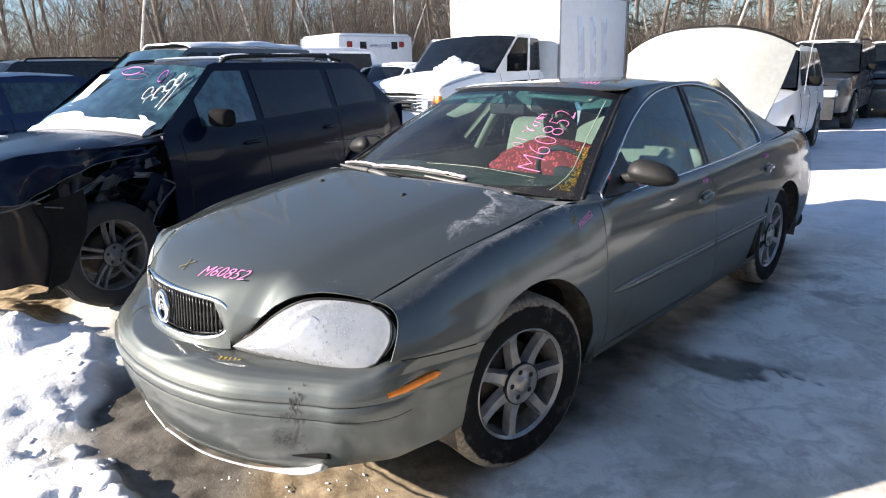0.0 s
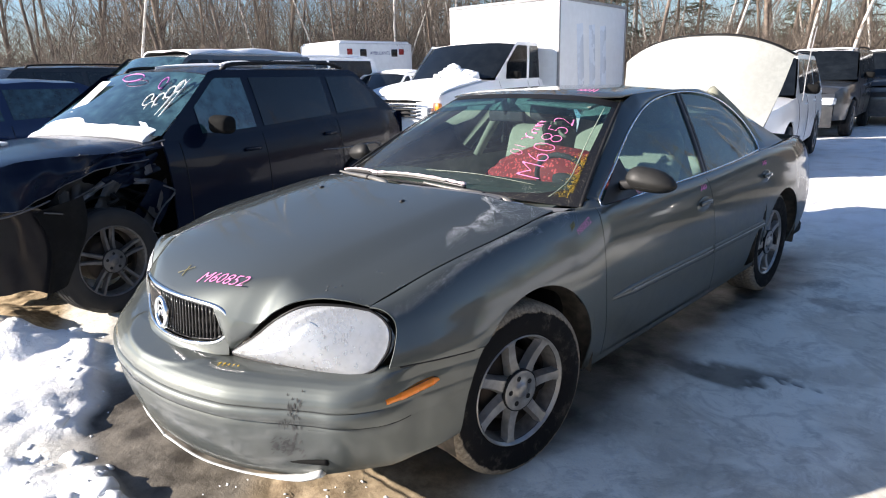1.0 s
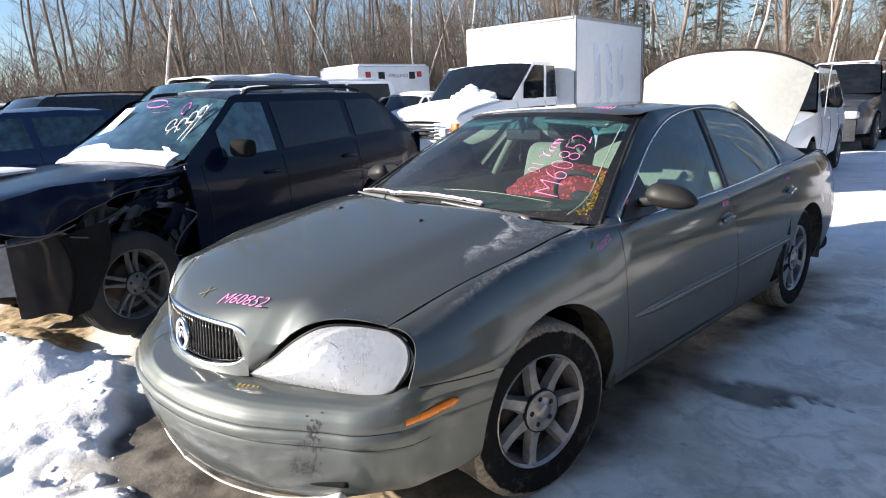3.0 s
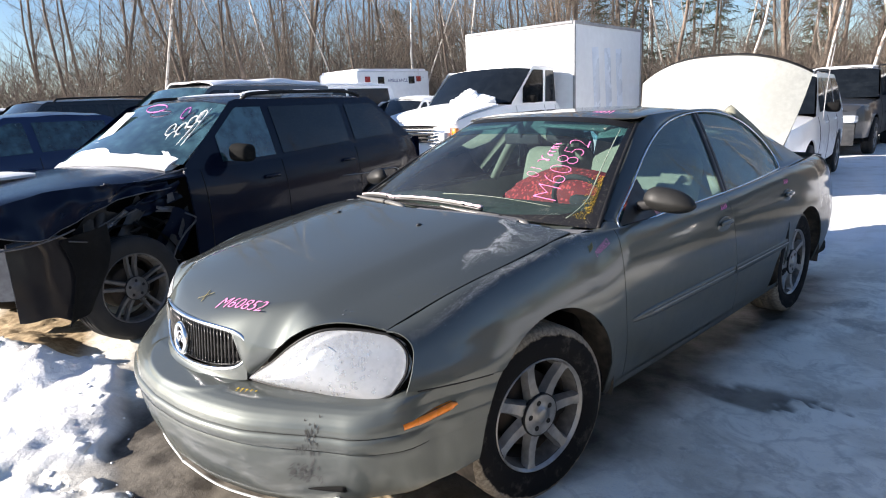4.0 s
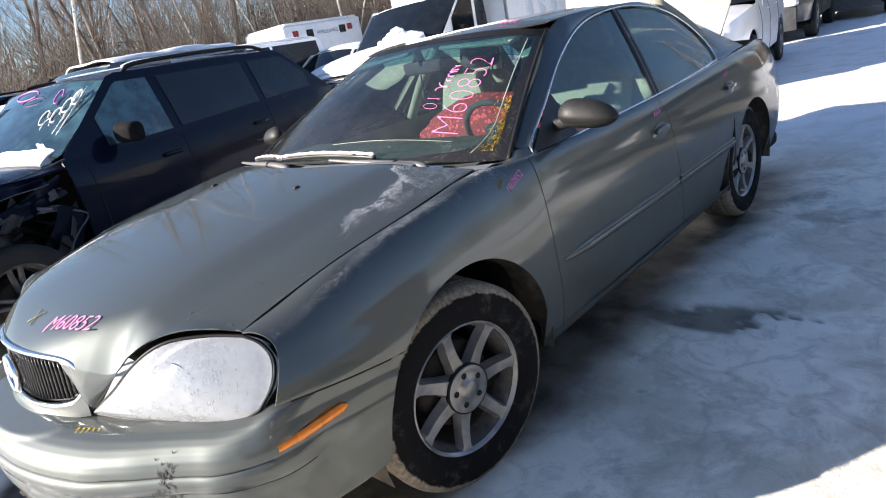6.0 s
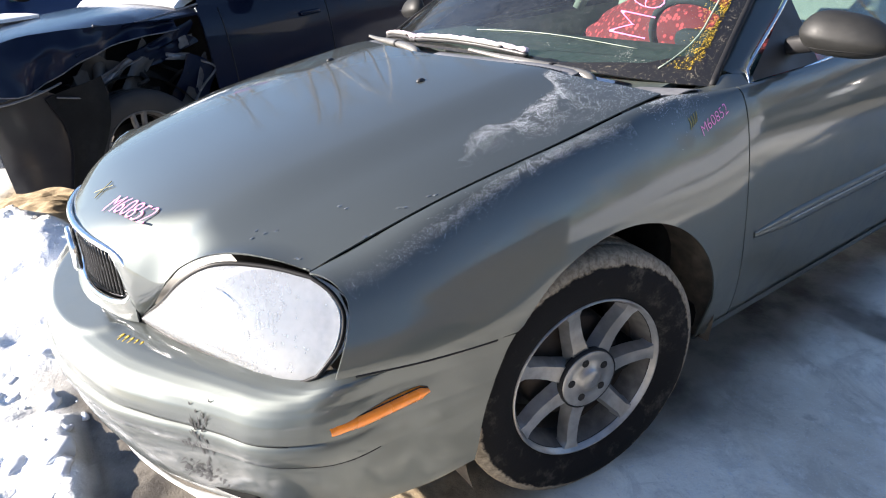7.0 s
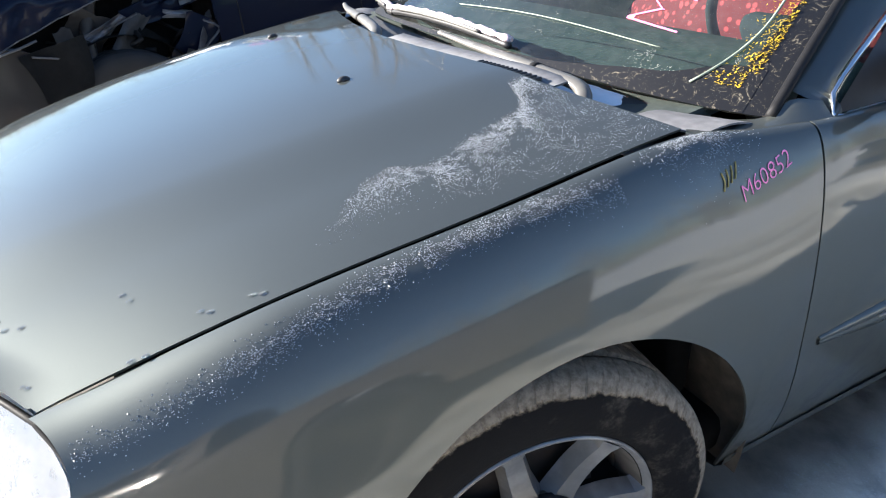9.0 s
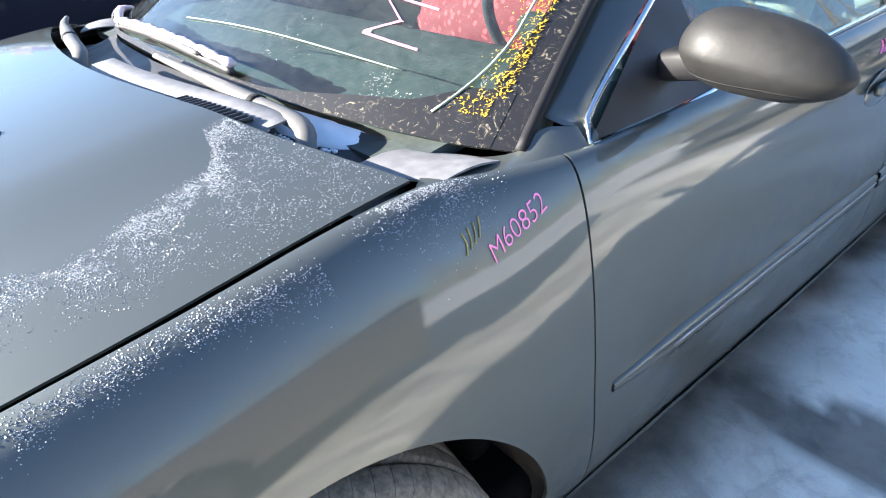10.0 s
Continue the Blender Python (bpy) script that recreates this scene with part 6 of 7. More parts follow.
            z = zb[:, None] + (zt - zb)[:, None] * t
            sheet("side_window", np.stack([g * (sx(z) + 0.006), np.broadcast_to(yy[:, None], z.shape), z], -1), glass_mat if twin and a == edges[0] else side_mat, car, flip=g > 0)
        if rails:
            tube("roof_rail", path([(g * (wt - 0.05), ws_top + 0.16, roof - 0.06), (g * (wt - 0.04), ws_top + 0.34, roof - 0.008), (g * (wt - 0.04), roof_end - 0.4, roof - 0.004), (g * (wt - 0.06), roof_end - 0.1, roof - 0.05)], 24), 0.016, SEAL, car)
    part("floor_pan", box((W * 1.7, tail - nose - 0.5, 0.12), (0, (tail + nose) / 2, 0.33), 0.03), DARK, car)
    # a near-black block stands in for the shade inside the cabin
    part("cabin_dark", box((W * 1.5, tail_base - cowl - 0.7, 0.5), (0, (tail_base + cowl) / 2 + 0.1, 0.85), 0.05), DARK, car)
    return car


GREY_ALLOY = plain("dirty_grey_alloy", (0.12, 0.118, 0.12), 0.45, 0.5, scale=18, vary=0.3)


# the wrecked dark SUV beside the sedan
def wreck_warp(P):
    """The crumpled front corner: the flank's top folded in, the hood's edge buckled."""
    P = P.copy()
    d = smooth(0.55, 0.30, P[..., 1]) * smooth(0.35, 0.85, P[..., 0])
    n = layers(P[..., 0] * 0.6 + P[..., 2] * 0.8, P[..., 1] + P[..., 2] * 0.7, 3.5, 3, 17, 0.55) - 0.5
    drop = np.clip(1.06 - P[..., 2], 0, 0.35)
    P[..., 0] += d * (0.10 * n - 0.35 * drop)
    P[..., 2] += d * 0.07 * n * smooth(0.85, 1.0, P[..., 2])
    P[..., 1] += d * 0.05 * n
    return P


X3_AT = pose(-3.118, -0.667, 0.0, 0, 0, 15.3)
SUV = vehicle("wrecked_suv", "dark navy wagon-bodied SUV with a smashed front corner", "car", X3_AT, W=0.925, nose=-0.86, tail=3.70, wb=2.795, R=0.36, hood=(1.00, 1.10), cowl=0.55, belt=(1.09, 1.16), roof=1.655, ws_top=1.18, roof_end=3.0, tail_base=3.48, inset=0.24, paint=NAVY, warp=wreck_warp, posts=(1.50, 2.50), rails=True, side_mat=DARK_GLASS, glass_mat=CAB_GLASS, rims=GREY_ALLOY, twin=True)


def wreck_details(car):
    for o in list(car.children):
        # the struck fender is gone: cut its flank open over the wheel
        if o.name.startswith("body_side") and sum(v.co.x for v in o.data.vertices) > 0:
            bm = bmesh.new()
            bm.from_mesh(o.data)
            gone = []
            for f in bm.faces:
                c = f.calc_center_median()
                cut = float(curve([-0.9, -0.78, -0.55, -0.09, 0.22, 0.40, 0.52, 0.54], [1.3, 1.3, 1.3, 1.3, 1.3, 1.3, 1.3, 0.2], c.y))
                if c.y < 0.53 and c.z < cut + 0.05 * noise.noise(c * 11):
                    gone.append(f)
            bmesh.ops.delete(bm, geom=gone, context="FACES")
            bm.to_mesh(o.data)
            bm.free()
        # nothing is left under the nose
        if o.name.startswith(("front_bumper", "floor_pan")):
            bm = bmesh.new()
            bm.from_mesh(o.data)
            if o.name.startswith("floor_pan"):
                for v in bm.verts:
                    v.co.y = max(v.co.y, -0.05)
            else:
                bmesh.ops.delete(bm, geom=[f for f in bm.faces if f.calc_center_median().z < 0.64], context="FACES")
            bm.to_mesh(o.data)
            bm.free()
    rng = np.random.default_rng(21)
    # folded sheet metal and broken plastic in the opening
    def scrap(c, w, h, turn, mat, seed, name="torn_panel", label=""):
        u, v = np.meshgrid(np.linspace(-1, 1, 9), np.linspace(-1, 1, 9), indexing="ij")
        bend = layers(u + 7 * seed, v + 3 * seed, 1.1, 3, 40 + seed, 0.6) - 0.5
        edge = 1 + 0.35 * (field(np.arctan2(v, u) + seed, u * 0, 1.7, seed) - 0.5)
        Q = np.stack([0.5 * min(w, 0.2) * bend, u * w * edge, v * h * edge + 0.25 * h * bend], -1)
        M = np.array(Euler(turn).to_matrix())
        return sheet(name, Q @ M.T + np.array(c), mat, car, label, thick=0.004)

    # what is left of the fender: dark folds over and behind the wheel
    # the thin bright strips among them paint the crumple's highlights
    for i, (c, w, h, turn, mat) in enumerate((((0.80, 0.30, 0.90), 0.20, 0.06, (0.3, 0.2, 0.0), NAVY), ((0.78, 0.12, 0.80), 0.16, 0.05, (0.8, 0.0, 0.2), BLACK_PLASTIC), ((0.82, 0.42, 0.66), 0.10, 0.15, (-0.5, 0.2, -0.2), NAVY), ((0.84, 0.47, 0.72), 0.025, 0.12, (-0.5, 0.1, 0.3), BARE_AND_GLINT), ((0.74, -0.10, 0.80), 0.12, 0.10, (0.9, 0.3, -0.2), BLACK_PLASTIC), ((0.83, -0.20, 0.72), 0.05, 0.16, (0.3, 0.2, 0.4), BLACK_PLASTIC), ((0.80, 0.02, 0.84), 0.14, 0.022, (0.35, 0.0, 0.1), BARE_AND_GLINT), ((0.82, 0.36, 0.84), 0.08, 0.02, (-0.2, 0.0, 0.2), BARE_AND_GLINT), ((0.76, 0.20, 0.70), 0.07, 0.10, (1.0, 0.0, 0.4), DARK), ((0.84, 0.34, 0.56), 0.05, 0.10, (-0.7, 0.0, 0.1), BLACK_PLASTIC), ((0.80, 0.45, 0.92), 0.06, 0.03, (0.1, 0.0, 0.2), BARE_AND_GLINT))):
        scrap(c, w, h, turn, mat, i)
    for i in range(6):
        p = np.array((rng.uniform(0.6, 0.75), rng.uniform(-0.3, 0.4), rng.uniform(0.7, 0.85)))
        tube("loose_hose", path([p, p + rng.normal(0, 0.08, 3), p + rng.normal(0, 0.12, 3) - (0, 0, 0.08), p + rng.normal(0, 0.12, 3) - (0, 0, 0.2)], 16), rng.uniform(0.006, 0.014), SEAL, car)
    part("inner_arch", box((0.25, 1.25, 0.42), (0.50, -0.10, 0.80), 0.08), DARK, car)
    part("arch_liner", box((0.30, 0.12, 0.55), (0.72, -0.44, 0.52), 0.05, (18, 0, 0)), BLACK_PLASTIC, car)
    P = np.array([[(0.945 - 0.02 * math.sin(q * 6) + 0.02 * t, -0.46 + 0.30 * q * (1 - 0.55 * t) + 0.05 * math.sin(4 * t), 0.78 - 0.52 * t + 0.06 * q) for q in np.linspace(0, 1, 8)] for t in np.linspace(0, 1, 12)])
    sheet("arch_liner_flap", P, DARK, car, thick=0.004)
    # the hood's buckled edge; a bright bar paints the highlight along its fold
    tube("hood_fold", path([(0.905, 0.52, 1.118), (0.90, 0.30, 1.085), (0.885, 0.05, 1.062), (0.90, -0.10, 1.085)], 24), 0.006, BARE_AND_GLINT, car, sides=6)
    # the fender's crumpled skin, peeled off along the hood's edge
    top_edge = path([(0.80, -0.83, 1.00), (0.86, -0.66, 1.045), (0.90, -0.45, 1.085), (0.92, -0.20, 1.085), (0.92, 0.05, 1.072), (0.93, 0.35, 1.06)], 26)
    low_edge = path([(0.83, -0.83, 0.90), (0.93, -0.70, 0.845), (0.95, -0.55, 0.815), (0.94, -0.41, 0.86), (0.93, -0.20, 0.93), (0.93, 0.02, 0.985), (0.93, 0.36, 1.00)], 26)
    w = np.linspace(0, 1, 9)
    P = top_edge[:, None] * (1 - w)[None, :, None] + low_edge[:, None] * w[None, :, None]
    dent = layers(P[..., 1] * 1.2 + 4, P[..., 2] * 2.2, 3.2, 3, 53, 0.55) - 0.5
    P[..., 0] += 0.16 * dent * np.sin(w * math.pi)[None] + 0.012 * np.sin(P[..., 1] * 31 + 6 * w[None])
    sheet("crumpled_fender", P, NAVY, car, "crumpled fender skin", thick=0.004)
    # bright bars paint highlights along the torn edges
    tube("torn_fender_edge", P[:, -1] + (0.003, 0, 0), 0.0035, BARE_AND_GLINT, car, sides=5)
    tube("torn_fender_edge", path([(0.95, -0.83, 0.80), (0.955, -0.62, 0.795), (0.96, -0.46, 0.82), (0.955, -0.36, 0.845)], 16), 0.006, BARE_AND_GLINT, car, sides=5)
    tube("torn_fender_edge", path([(0.94, -0.40, 0.775), (0.95, -0.24, 0.735)], 6), 0.005, BARE_AND_GLINT, car, sides=5)
    # bent inner bracket by the door, pale where the paint is gone
    tube("bent_bracket", path([(0.90, 0.46, 0.80), (0.92, 0.53, 0.745), (0.90, 0.44, 0.66), (0.90, 0.36, 0.58), (0.91, 0.31, 0.50), (0.90, 0.36, 0.47)], 24), np.linspace(0.016, 0.007, 24), BARE_AND_GLINT, car, sides=6, squash=0.4)
    tube("strut", path([(0.72, -0.02, 1.0), (0.76, -0.10, 0.80), (0.80, -0.13, 0.62)], 10), 0.035, BLACK_PLASTIC, car)
    # hanging bumper corner
    yz = [(-0.74, 0.80), (-0.60, 0.81), (-0.44, 0.815), (-0.33, 0.71), (-0.36, 0.56), (-0.42, 0.40), (-0.47, 0.285)]
    rim = path([(0.93, y, z) for y, z in yz], 16)
    P = np.array([[(r[0] - 0.01 * math.sin(t * 3.1) - 0.05 * t**3, r[1] + (-0.73 - r[1]) * t, r[2] + t * ((0.80 if r[2] > 0.6 else 0.40 + 0.0) - r[2]) * 0.7 + 0.02 * math.sin(5 * t)) for t in np.linspace(0, 1, 12)] for r in rim])
    sheet("hanging_bumper_corner", P, BLACK_PAINT, car, "loose bumper corner", thick=0.006)
    P = np.array([[(0.46 + 0.43 * a, -1.0 + 0.27 * a * a, 0.85 - 0.05 * a - 0.31 * t) for a in np.linspace(0, 1, 12)] for t in np.linspace(0, 1, 8)])
    b = sheet("bumper_inset", P, BEZEL, car, "pale broken bumper inset with a round lamp hole", thick=0.01)
    lathe("fog_lamp_hole", [(0.0, 0.055), (0.012, 0.05), (-0.01, 0.042), (-0.012, 0.001)], DARK, b, n=24, m=pose(0.765, -0.868, 0.725, 0, 0, -46))
    # snow at the foot of the windscreen and on the hood
    s = np.linspace(-0.80, 0.74, 30)
    t = np.linspace(0, 1, 9)
    Q = np.array([[(x, 0.30 + 0.05 * float(layers(np.array(x), np.array(0.2), 3.0, 3, 71)) + 0.30 * q + 0.06 + 0.08 * (x / 0.8) ** 2, 1.146 - 0.05 * (x / 0.8) ** 4 + 0.16 * q * q + 0.05 * math.sin(min(q * 1.2, 1) * 3.14) ** 0.5 * (0.6 + 0.5 * float(field(np.array(x), np.array(q), 4.0, 6)))) for q in t] for x in s])
    sn = sheet("screen_snow", Q, SNOW, None, thick=0.05, flip=True)
    sn.matrix_basis = X3_AT
    tagged(sn, "drift of snow at the foot of a windscreen", "snow", kind="stuff")
    Q = np.array([[(-0.25 + 0.22 * math.cos(a) * r, -0.28 + 0.30 * math.sin(a) * r * (1 + 0.3 * math.sin(3 * a)), 1.112 + 0.022 * (1 - r**4)) for r in np.linspace(0.02, 1, 6)] for a in np.linspace(0, 2 * math.pi, 24)])
    sn = sheet("hood_snow", Q, SNOW, None, thick=0.02, flip=True)
    sn.matrix_basis = X3_AT
    tagged(sn, "flat cake of snow on a dark hood", "snow", kind="stuff")
    # patches of snow left on the roof
    for x0, y0, w, l in ((0.47, 1.72, 0.10, 0.20), (0.34, 2.45, 0.12, 0.35), (-0.40, 2.1, 0.16, 0.5)):
        Q = np.array([[(x0 + w * math.cos(a) * r * (1 + 0.25 * math.sin(2 * a + x0)), y0 + l * math.sin(a) * r * (1 + 0.2 * math.sin(3 * a)), 1.648 - 0.05 * (abs(x0 + w * math.cos(a) * r) / 0.685) ** 3 + 0.026 * (1 - r**3)) for r in np.linspace(0.02, 1, 6)] for a in np.linspace(0, 2 * math.pi, 28)])
        sn = sheet("roof_snow", Q, SNOW, None, thick=0.02, flip=True)
        sn.matrix_basis = X3_AT
        tagged(sn, "thin patch of snow on a dark roof", "snow", kind="stuff")
    # marks and sticker on the glass
    def on_glass(a, b):
        k = (b - 0.0)
        y = 0.55 + (1.18 - 0.55) * k
        x = a * (0.83 + (0.67 - 0.83) * k)
        f = a
        return (x, y - 0.10 * (1 - f * f) - 0.012, 1.10 + (1.595 - 1.10) * k + 0.012)
    for i, (a, b) in enumerate(((0.52, 0.55), (0.60, 0.44), (0.66, 0.56), (0.74, 0.66), (0.82, 0.74), (0.55, 0.80))):
        c = [on_glass(a + 0.045 * math.cos(q), b + 0.085 * math.sin(q)) for q in np.linspace(0, 5.4, 14)]
        tube("glass_scrawl", c, 0.006, STICK_PINK if i in (5,) else PAPER, car, sides=5)
    for a in (0.80, 0.86):
        tube("glass_scrawl", [on_glass(a - 0.05, 0.30), on_glass(a + 0.02, 0.85)], 0.006, PAPER, car, sides=5)
    for a0, b0 in ((-0.42, 0.28), (-0.05, 0.90)):
        tube("glass_scrawl", [on_glass(a0 + 0.20 * math.cos(q), b0 + 0.06 * math.sin(q)) for q in np.linspace(0, 6, 20)], 0.006, STICK_PINK, car, sides=5)
    Q = np.array([[on_glass(a, b) for a in np.linspace(-0.75, -0.50, 5)] for b in np.linspace(0.42, 0.86, 5)])
    sheet("white_sticker", Q, PAPER, car)
    part("door_tag", box((0.004, 0.16, 0.06), (0.885, 0.62, 0.90), 0.001, (12, 0, 0)), PALE, car)
    for y, z in ((0.85, 0.58), (1.05, 0.62), (1.5, 0.8)):
        part("door_chip", box((0.004, 0.05, 0.04), (0.905, y, z), 0.001, (40, 0, 0)), PALE, car)
    tube("door_scrape", path([(0.93, 2.2, 0.86), (0.935, 2.6, 0.84), (0.935, 3.05, 0.84), (0.93, 3.2, 0.74)], 20), 0.012, PALE, car, "pale scrape along the rear door", sides=5, squash=0.3)


BEZEL = plain("scuffed_grey_bezel", (0.13, 0.13, 0.135), 0.45)
# bare metal, and the colour of the painted highlights on the wreck
BARE_AND_GLINT = plain("bare_metal_and_glints", (0.12, 0.12, 0.13), 0.45, 0.5)
PALE = plain("pale_plastic", (0.30, 0.30, 0.31), 0.5)
STICK_PINK = plain("violet_wax_pen", (0.45, 0.12, 0.42), 0.6, bump=0)
wreck_details(SUV)

# neighbours
vehicle("dark_blue_sedan", "dark blue sedan parked in the row behind", "car", pose(-6.4, -1.85, 0.16, 0, 0, 12), W=0.90, roof=1.46, belt=(0.96, 1.0), hood=(0.75, 0.92), ws_top=1.35, roof_end=2.45, tail_base=3.15, tail=3.75, inset=0.27, paint=BLUE, side_mat=CAB_GLASS, posts=(1.55, 2.45))
vehicle("snowy_minivan", "dark minivan with a snow-covered roof rack", "car", pose(-7.55, 1.0, 0.10, 0, 0, 12), W=0.98, roof=1.86, belt=(1.08, 1.10), hood=(0.85, 1.05), cowl=0.35, ws_top=1.25, roof_end=3.7, tail_base=3.9, tail=4.0, wb=3.0, inset=0.20, paint=CHARCOAL_PAINT, glass_mat=CAB_GLASS, snow=0.08, posts=(1.6, 2.7))
vehicle("black_suv", "black SUV parked further off", "car", pose(-11.2, -0.4, 0.10, 0, 0, 10), W=0.98, roof=1.80, belt=(1.10, 1.12), hood=(0.95, 1.10), ws_top=1.25, roof_end=3.4, tail_base=3.75, tail=3.9, wb=2.9, inset=0.20, paint=BLACK_PAINT, rails=True)
vehicle("black_suv", "low dark SUV at the end of the row", "car", pose(-15.0, -1.6, 0.10, 0, 0, 10), W=0.95, roof=1.72, roof_end=3.2, tail_base=3.6, tail=3.8, paint=BLACK_PAINT, snow=0.04)
vehicle("white_suv", "white SUV with a damaged front behind the sedan", "car", pose(-1.42, 7.7, 0, 0, 0, 8), W=0.90, nose=-0.80, roof=1.70, belt=(1.05, 1.08), hood=(0.92, 1.04), cowl=0.5, ws_top=1.20, roof_end=3.0, tail_base=3.4, tail=3.6, inset=0.20, paint=WHITE, rails=True, snow=0.04)
vehicle("grey_suv", "charcoal grey SUV with snow on its roof", "car", pose(-2.05, 13.8, 0, 0, 0, 5), W=0.96, nose=-0.85, roof=1.84, belt=(1.14, 1.16), hood=(1.02, 1.12), cowl=0.55, ws_top=1.2, roof_end=3.3, tail_base=3.7, tail=3.8, R=0.38, paint=CHARCOAL_PAINT, rails=True, snow=0.03)
vehicle("dark_pickup", "dark pickup with a snowy hood", "car", pose(-1.25, 17.5, 0, 0, 0, 8), W=0.98, nose=-0.95, roof=1.80, belt=(1.12, 1.14), hood=(1.02, 1.14), cowl=0.65, ws_top=1.3, roof_end=2.6, tail_base=2.8, tail=4.6, wb=3.3, R=0.39, paint=CHARCOAL_PAINT, snow=0.05)
vehicle("white_car", "white car between the trucks", "car", pose(-10.2, 7.6, 0.10, 0, 0, 10), W=0.90, roof=1.55, belt=(1.0, 1.02), hood=(0.8, 0.95), roof_end=2.6, tail_base=3.2, tail=3.7, paint=WHITE, snow=0.05)
vehicle("white_van", "white van with a snowy roof", "car", pose(-11.5, 5.2, 0.10, 0, 0, 10), W=1.0, roof=1.98, belt=(1.15, 1.15), hood=(1.0, 1.1), cowl=0.2, ws_top=0.8, roof_end=4.1, tail_base=4.2, tail=4.3, wb=3.4, paint=WHITE, snow=0.05)


# the pickup in the next bay, seen only as a reflection in the sedan's paint
BROWN = car_paint("faded_brown_paint", (0.068, 0.055, 0.044), 0.14, metal=0.0, rough=0.5, coat=0.3).m
PICKUP = vehicle("brown_pickup", "faded brown pickup parked in the next bay", "car", pose(3.94, -3.26, 0, 0, 0, 8), W=0.93, nose=-0.85, tail=4.43, wb=3.2, R=0.36, hood=(0.95, 1.03), cowl=0.55, belt=(1.02, 1.03), roof=1.68, ws_top=1.15, roof_end=1.95, tail_base=2.1, inset=0.18, paint=BROWN, posts=(1.45, 1.75), rims=DARK, spokes=12)
part("bed_cover", box((1.66, 2.25, 0.06), (0, 3.28, 1.0), 0.02), BLACK_PLASTIC, PICKUP)
# out of view; added so that the sedan's rear doors reflect something dark
vehicle("dark_wagon", "unseen dark grey wagon added to darken the sedan's reflections", "car", pose(3.65, 5.9, 0, 0, 0, 6), W=0.90, roof=1.50, belt=(0.98, 1.0), hood=(0.78, 0.94), ws_top=1.3, roof_end=3.0, tail_base=3.4, tail=3.65, paint=CHARCOAL_PAINT, rims=DARK)


def box_truck():
    m = pose(-5.95, 6.05, 0.02, 0, 0, 7)
    t = vehicle("box_truck", "white cab box truck with snow on its hood", "truck", m, W=1.05, nose=-0.75, tail=3.4, wb=3.5, R=0.37, hood=(1.18, 1.38), cowl=0.75, belt=(1.36, 1.36), roof=2.10, ws_top=1.45, roof_end=2.2, tail_base=2.3, inset=0.07, paint=WHITE, low=0.42, posts=(1.85, 2.25), side_mat=DARK_GLASS)
    part("cargo_box", box((2.54, 3.2, 2.08), (0.05, 4.0, 1.79), 0.025), BOX_WHITE, t, "white smooth-sided cargo box")
    for g in (1, -1):
        for y in (2.42, 5.58):
            part("corner_trim", box((0.05, 0.05, 2.1), (g * 1.265 + 0.05, y, 1.79), 0.012), PALE, t)
        part("top_rail", box((0.05, 3.2, 0.06), (g * 1.265 + 0.05, 4.0, 2.82), 0.012), PALE, t)
    part("top_rail", box((2.5, 0.05, 0.06), (0.05, 2.40, 2.82), 0.012), PALE, t)
    for y in (3.35, 3.9, 4.45):
        part("smear", box((0.004, 0.28, 1.3), (1.322, y, 1.75), 0.001, (6, 0, 0)), PANEL_GLOSS, t)
    for i in range(5):
        part("grille_bar", box((1.1, 0.03, 0.025), (0, -0.93, 0.86 + 0.055 * i), 0.006), SEAL, t)
    for g in (1, -1):
        part("turn_lamp", box((0.10, 0.08, 0.16), (g * 0.86, -0.74, 0.98), 0.02), AMBER, t)
    rng = np.random.default_rng(31)
    heap = bmesh.new()
    for i in range(60):
        x = rng.normal(0.22, 0.20)
        if not -0.30 < x < 0.66:
            continue
        k = max(0.0, 1 - abs(x - 0.24) / 0.5)
        r = rng.uniform(0.04, 0.10)
        c = Vector((x, 0.60 + rng.uniform(-0.10, 0.12), 1.42 + rng.uniform(0, 0.20) * k))
        for v in bmesh.ops.create_icosphere(heap, subdivisions=3, radius=r)["verts"]:
            v.co = Vector((v.co.x * 1.3, v.co.y, v.co.z * 0.85)) * (1 + 0.3 * noise.noise(v.co * 14 + c)) + c
    sn = part("windscreen_snow", heap, SNOW, None)
    sn.matrix_basis = m
    tagged(sn, "heap of snow lying against a truck windscreen", "snow", kind="stuff")
    ys, xs = np.linspace(-0.72, 0.5, 16), np.linspace(-0.85, 0.85, 18)
    Q = np.array([[(x, y, float(curve([-0.75, -0.63, 0.0, 0.75], [1.08, 1.18, 1.30, 1.38], y)) + 0.05 * (1 - (x / 0.9) ** 2) + 0.03 + 0.02 * float(field(np.array(x), np.array(y), 3.0, 4))) for x in xs] for y in ys])
    sn = sheet("truck_hood_snow", Q, SNOW, None, thick=0.03)
    sn.matrix_basis = m
    tagged(sn, "layer of snow on a truck hood", "snow", kind="stuff")
    return t


BOX_WHITE = plain("white_box_panel", (0.76, 0.78, 0.80), 0.4, scale=6, vary=0.05)
PANEL_GLOSS = plain("rubbed_panel", (0.66, 0.72, 0.80), 0.25, scale=8, vary=0.05)
box_truck()


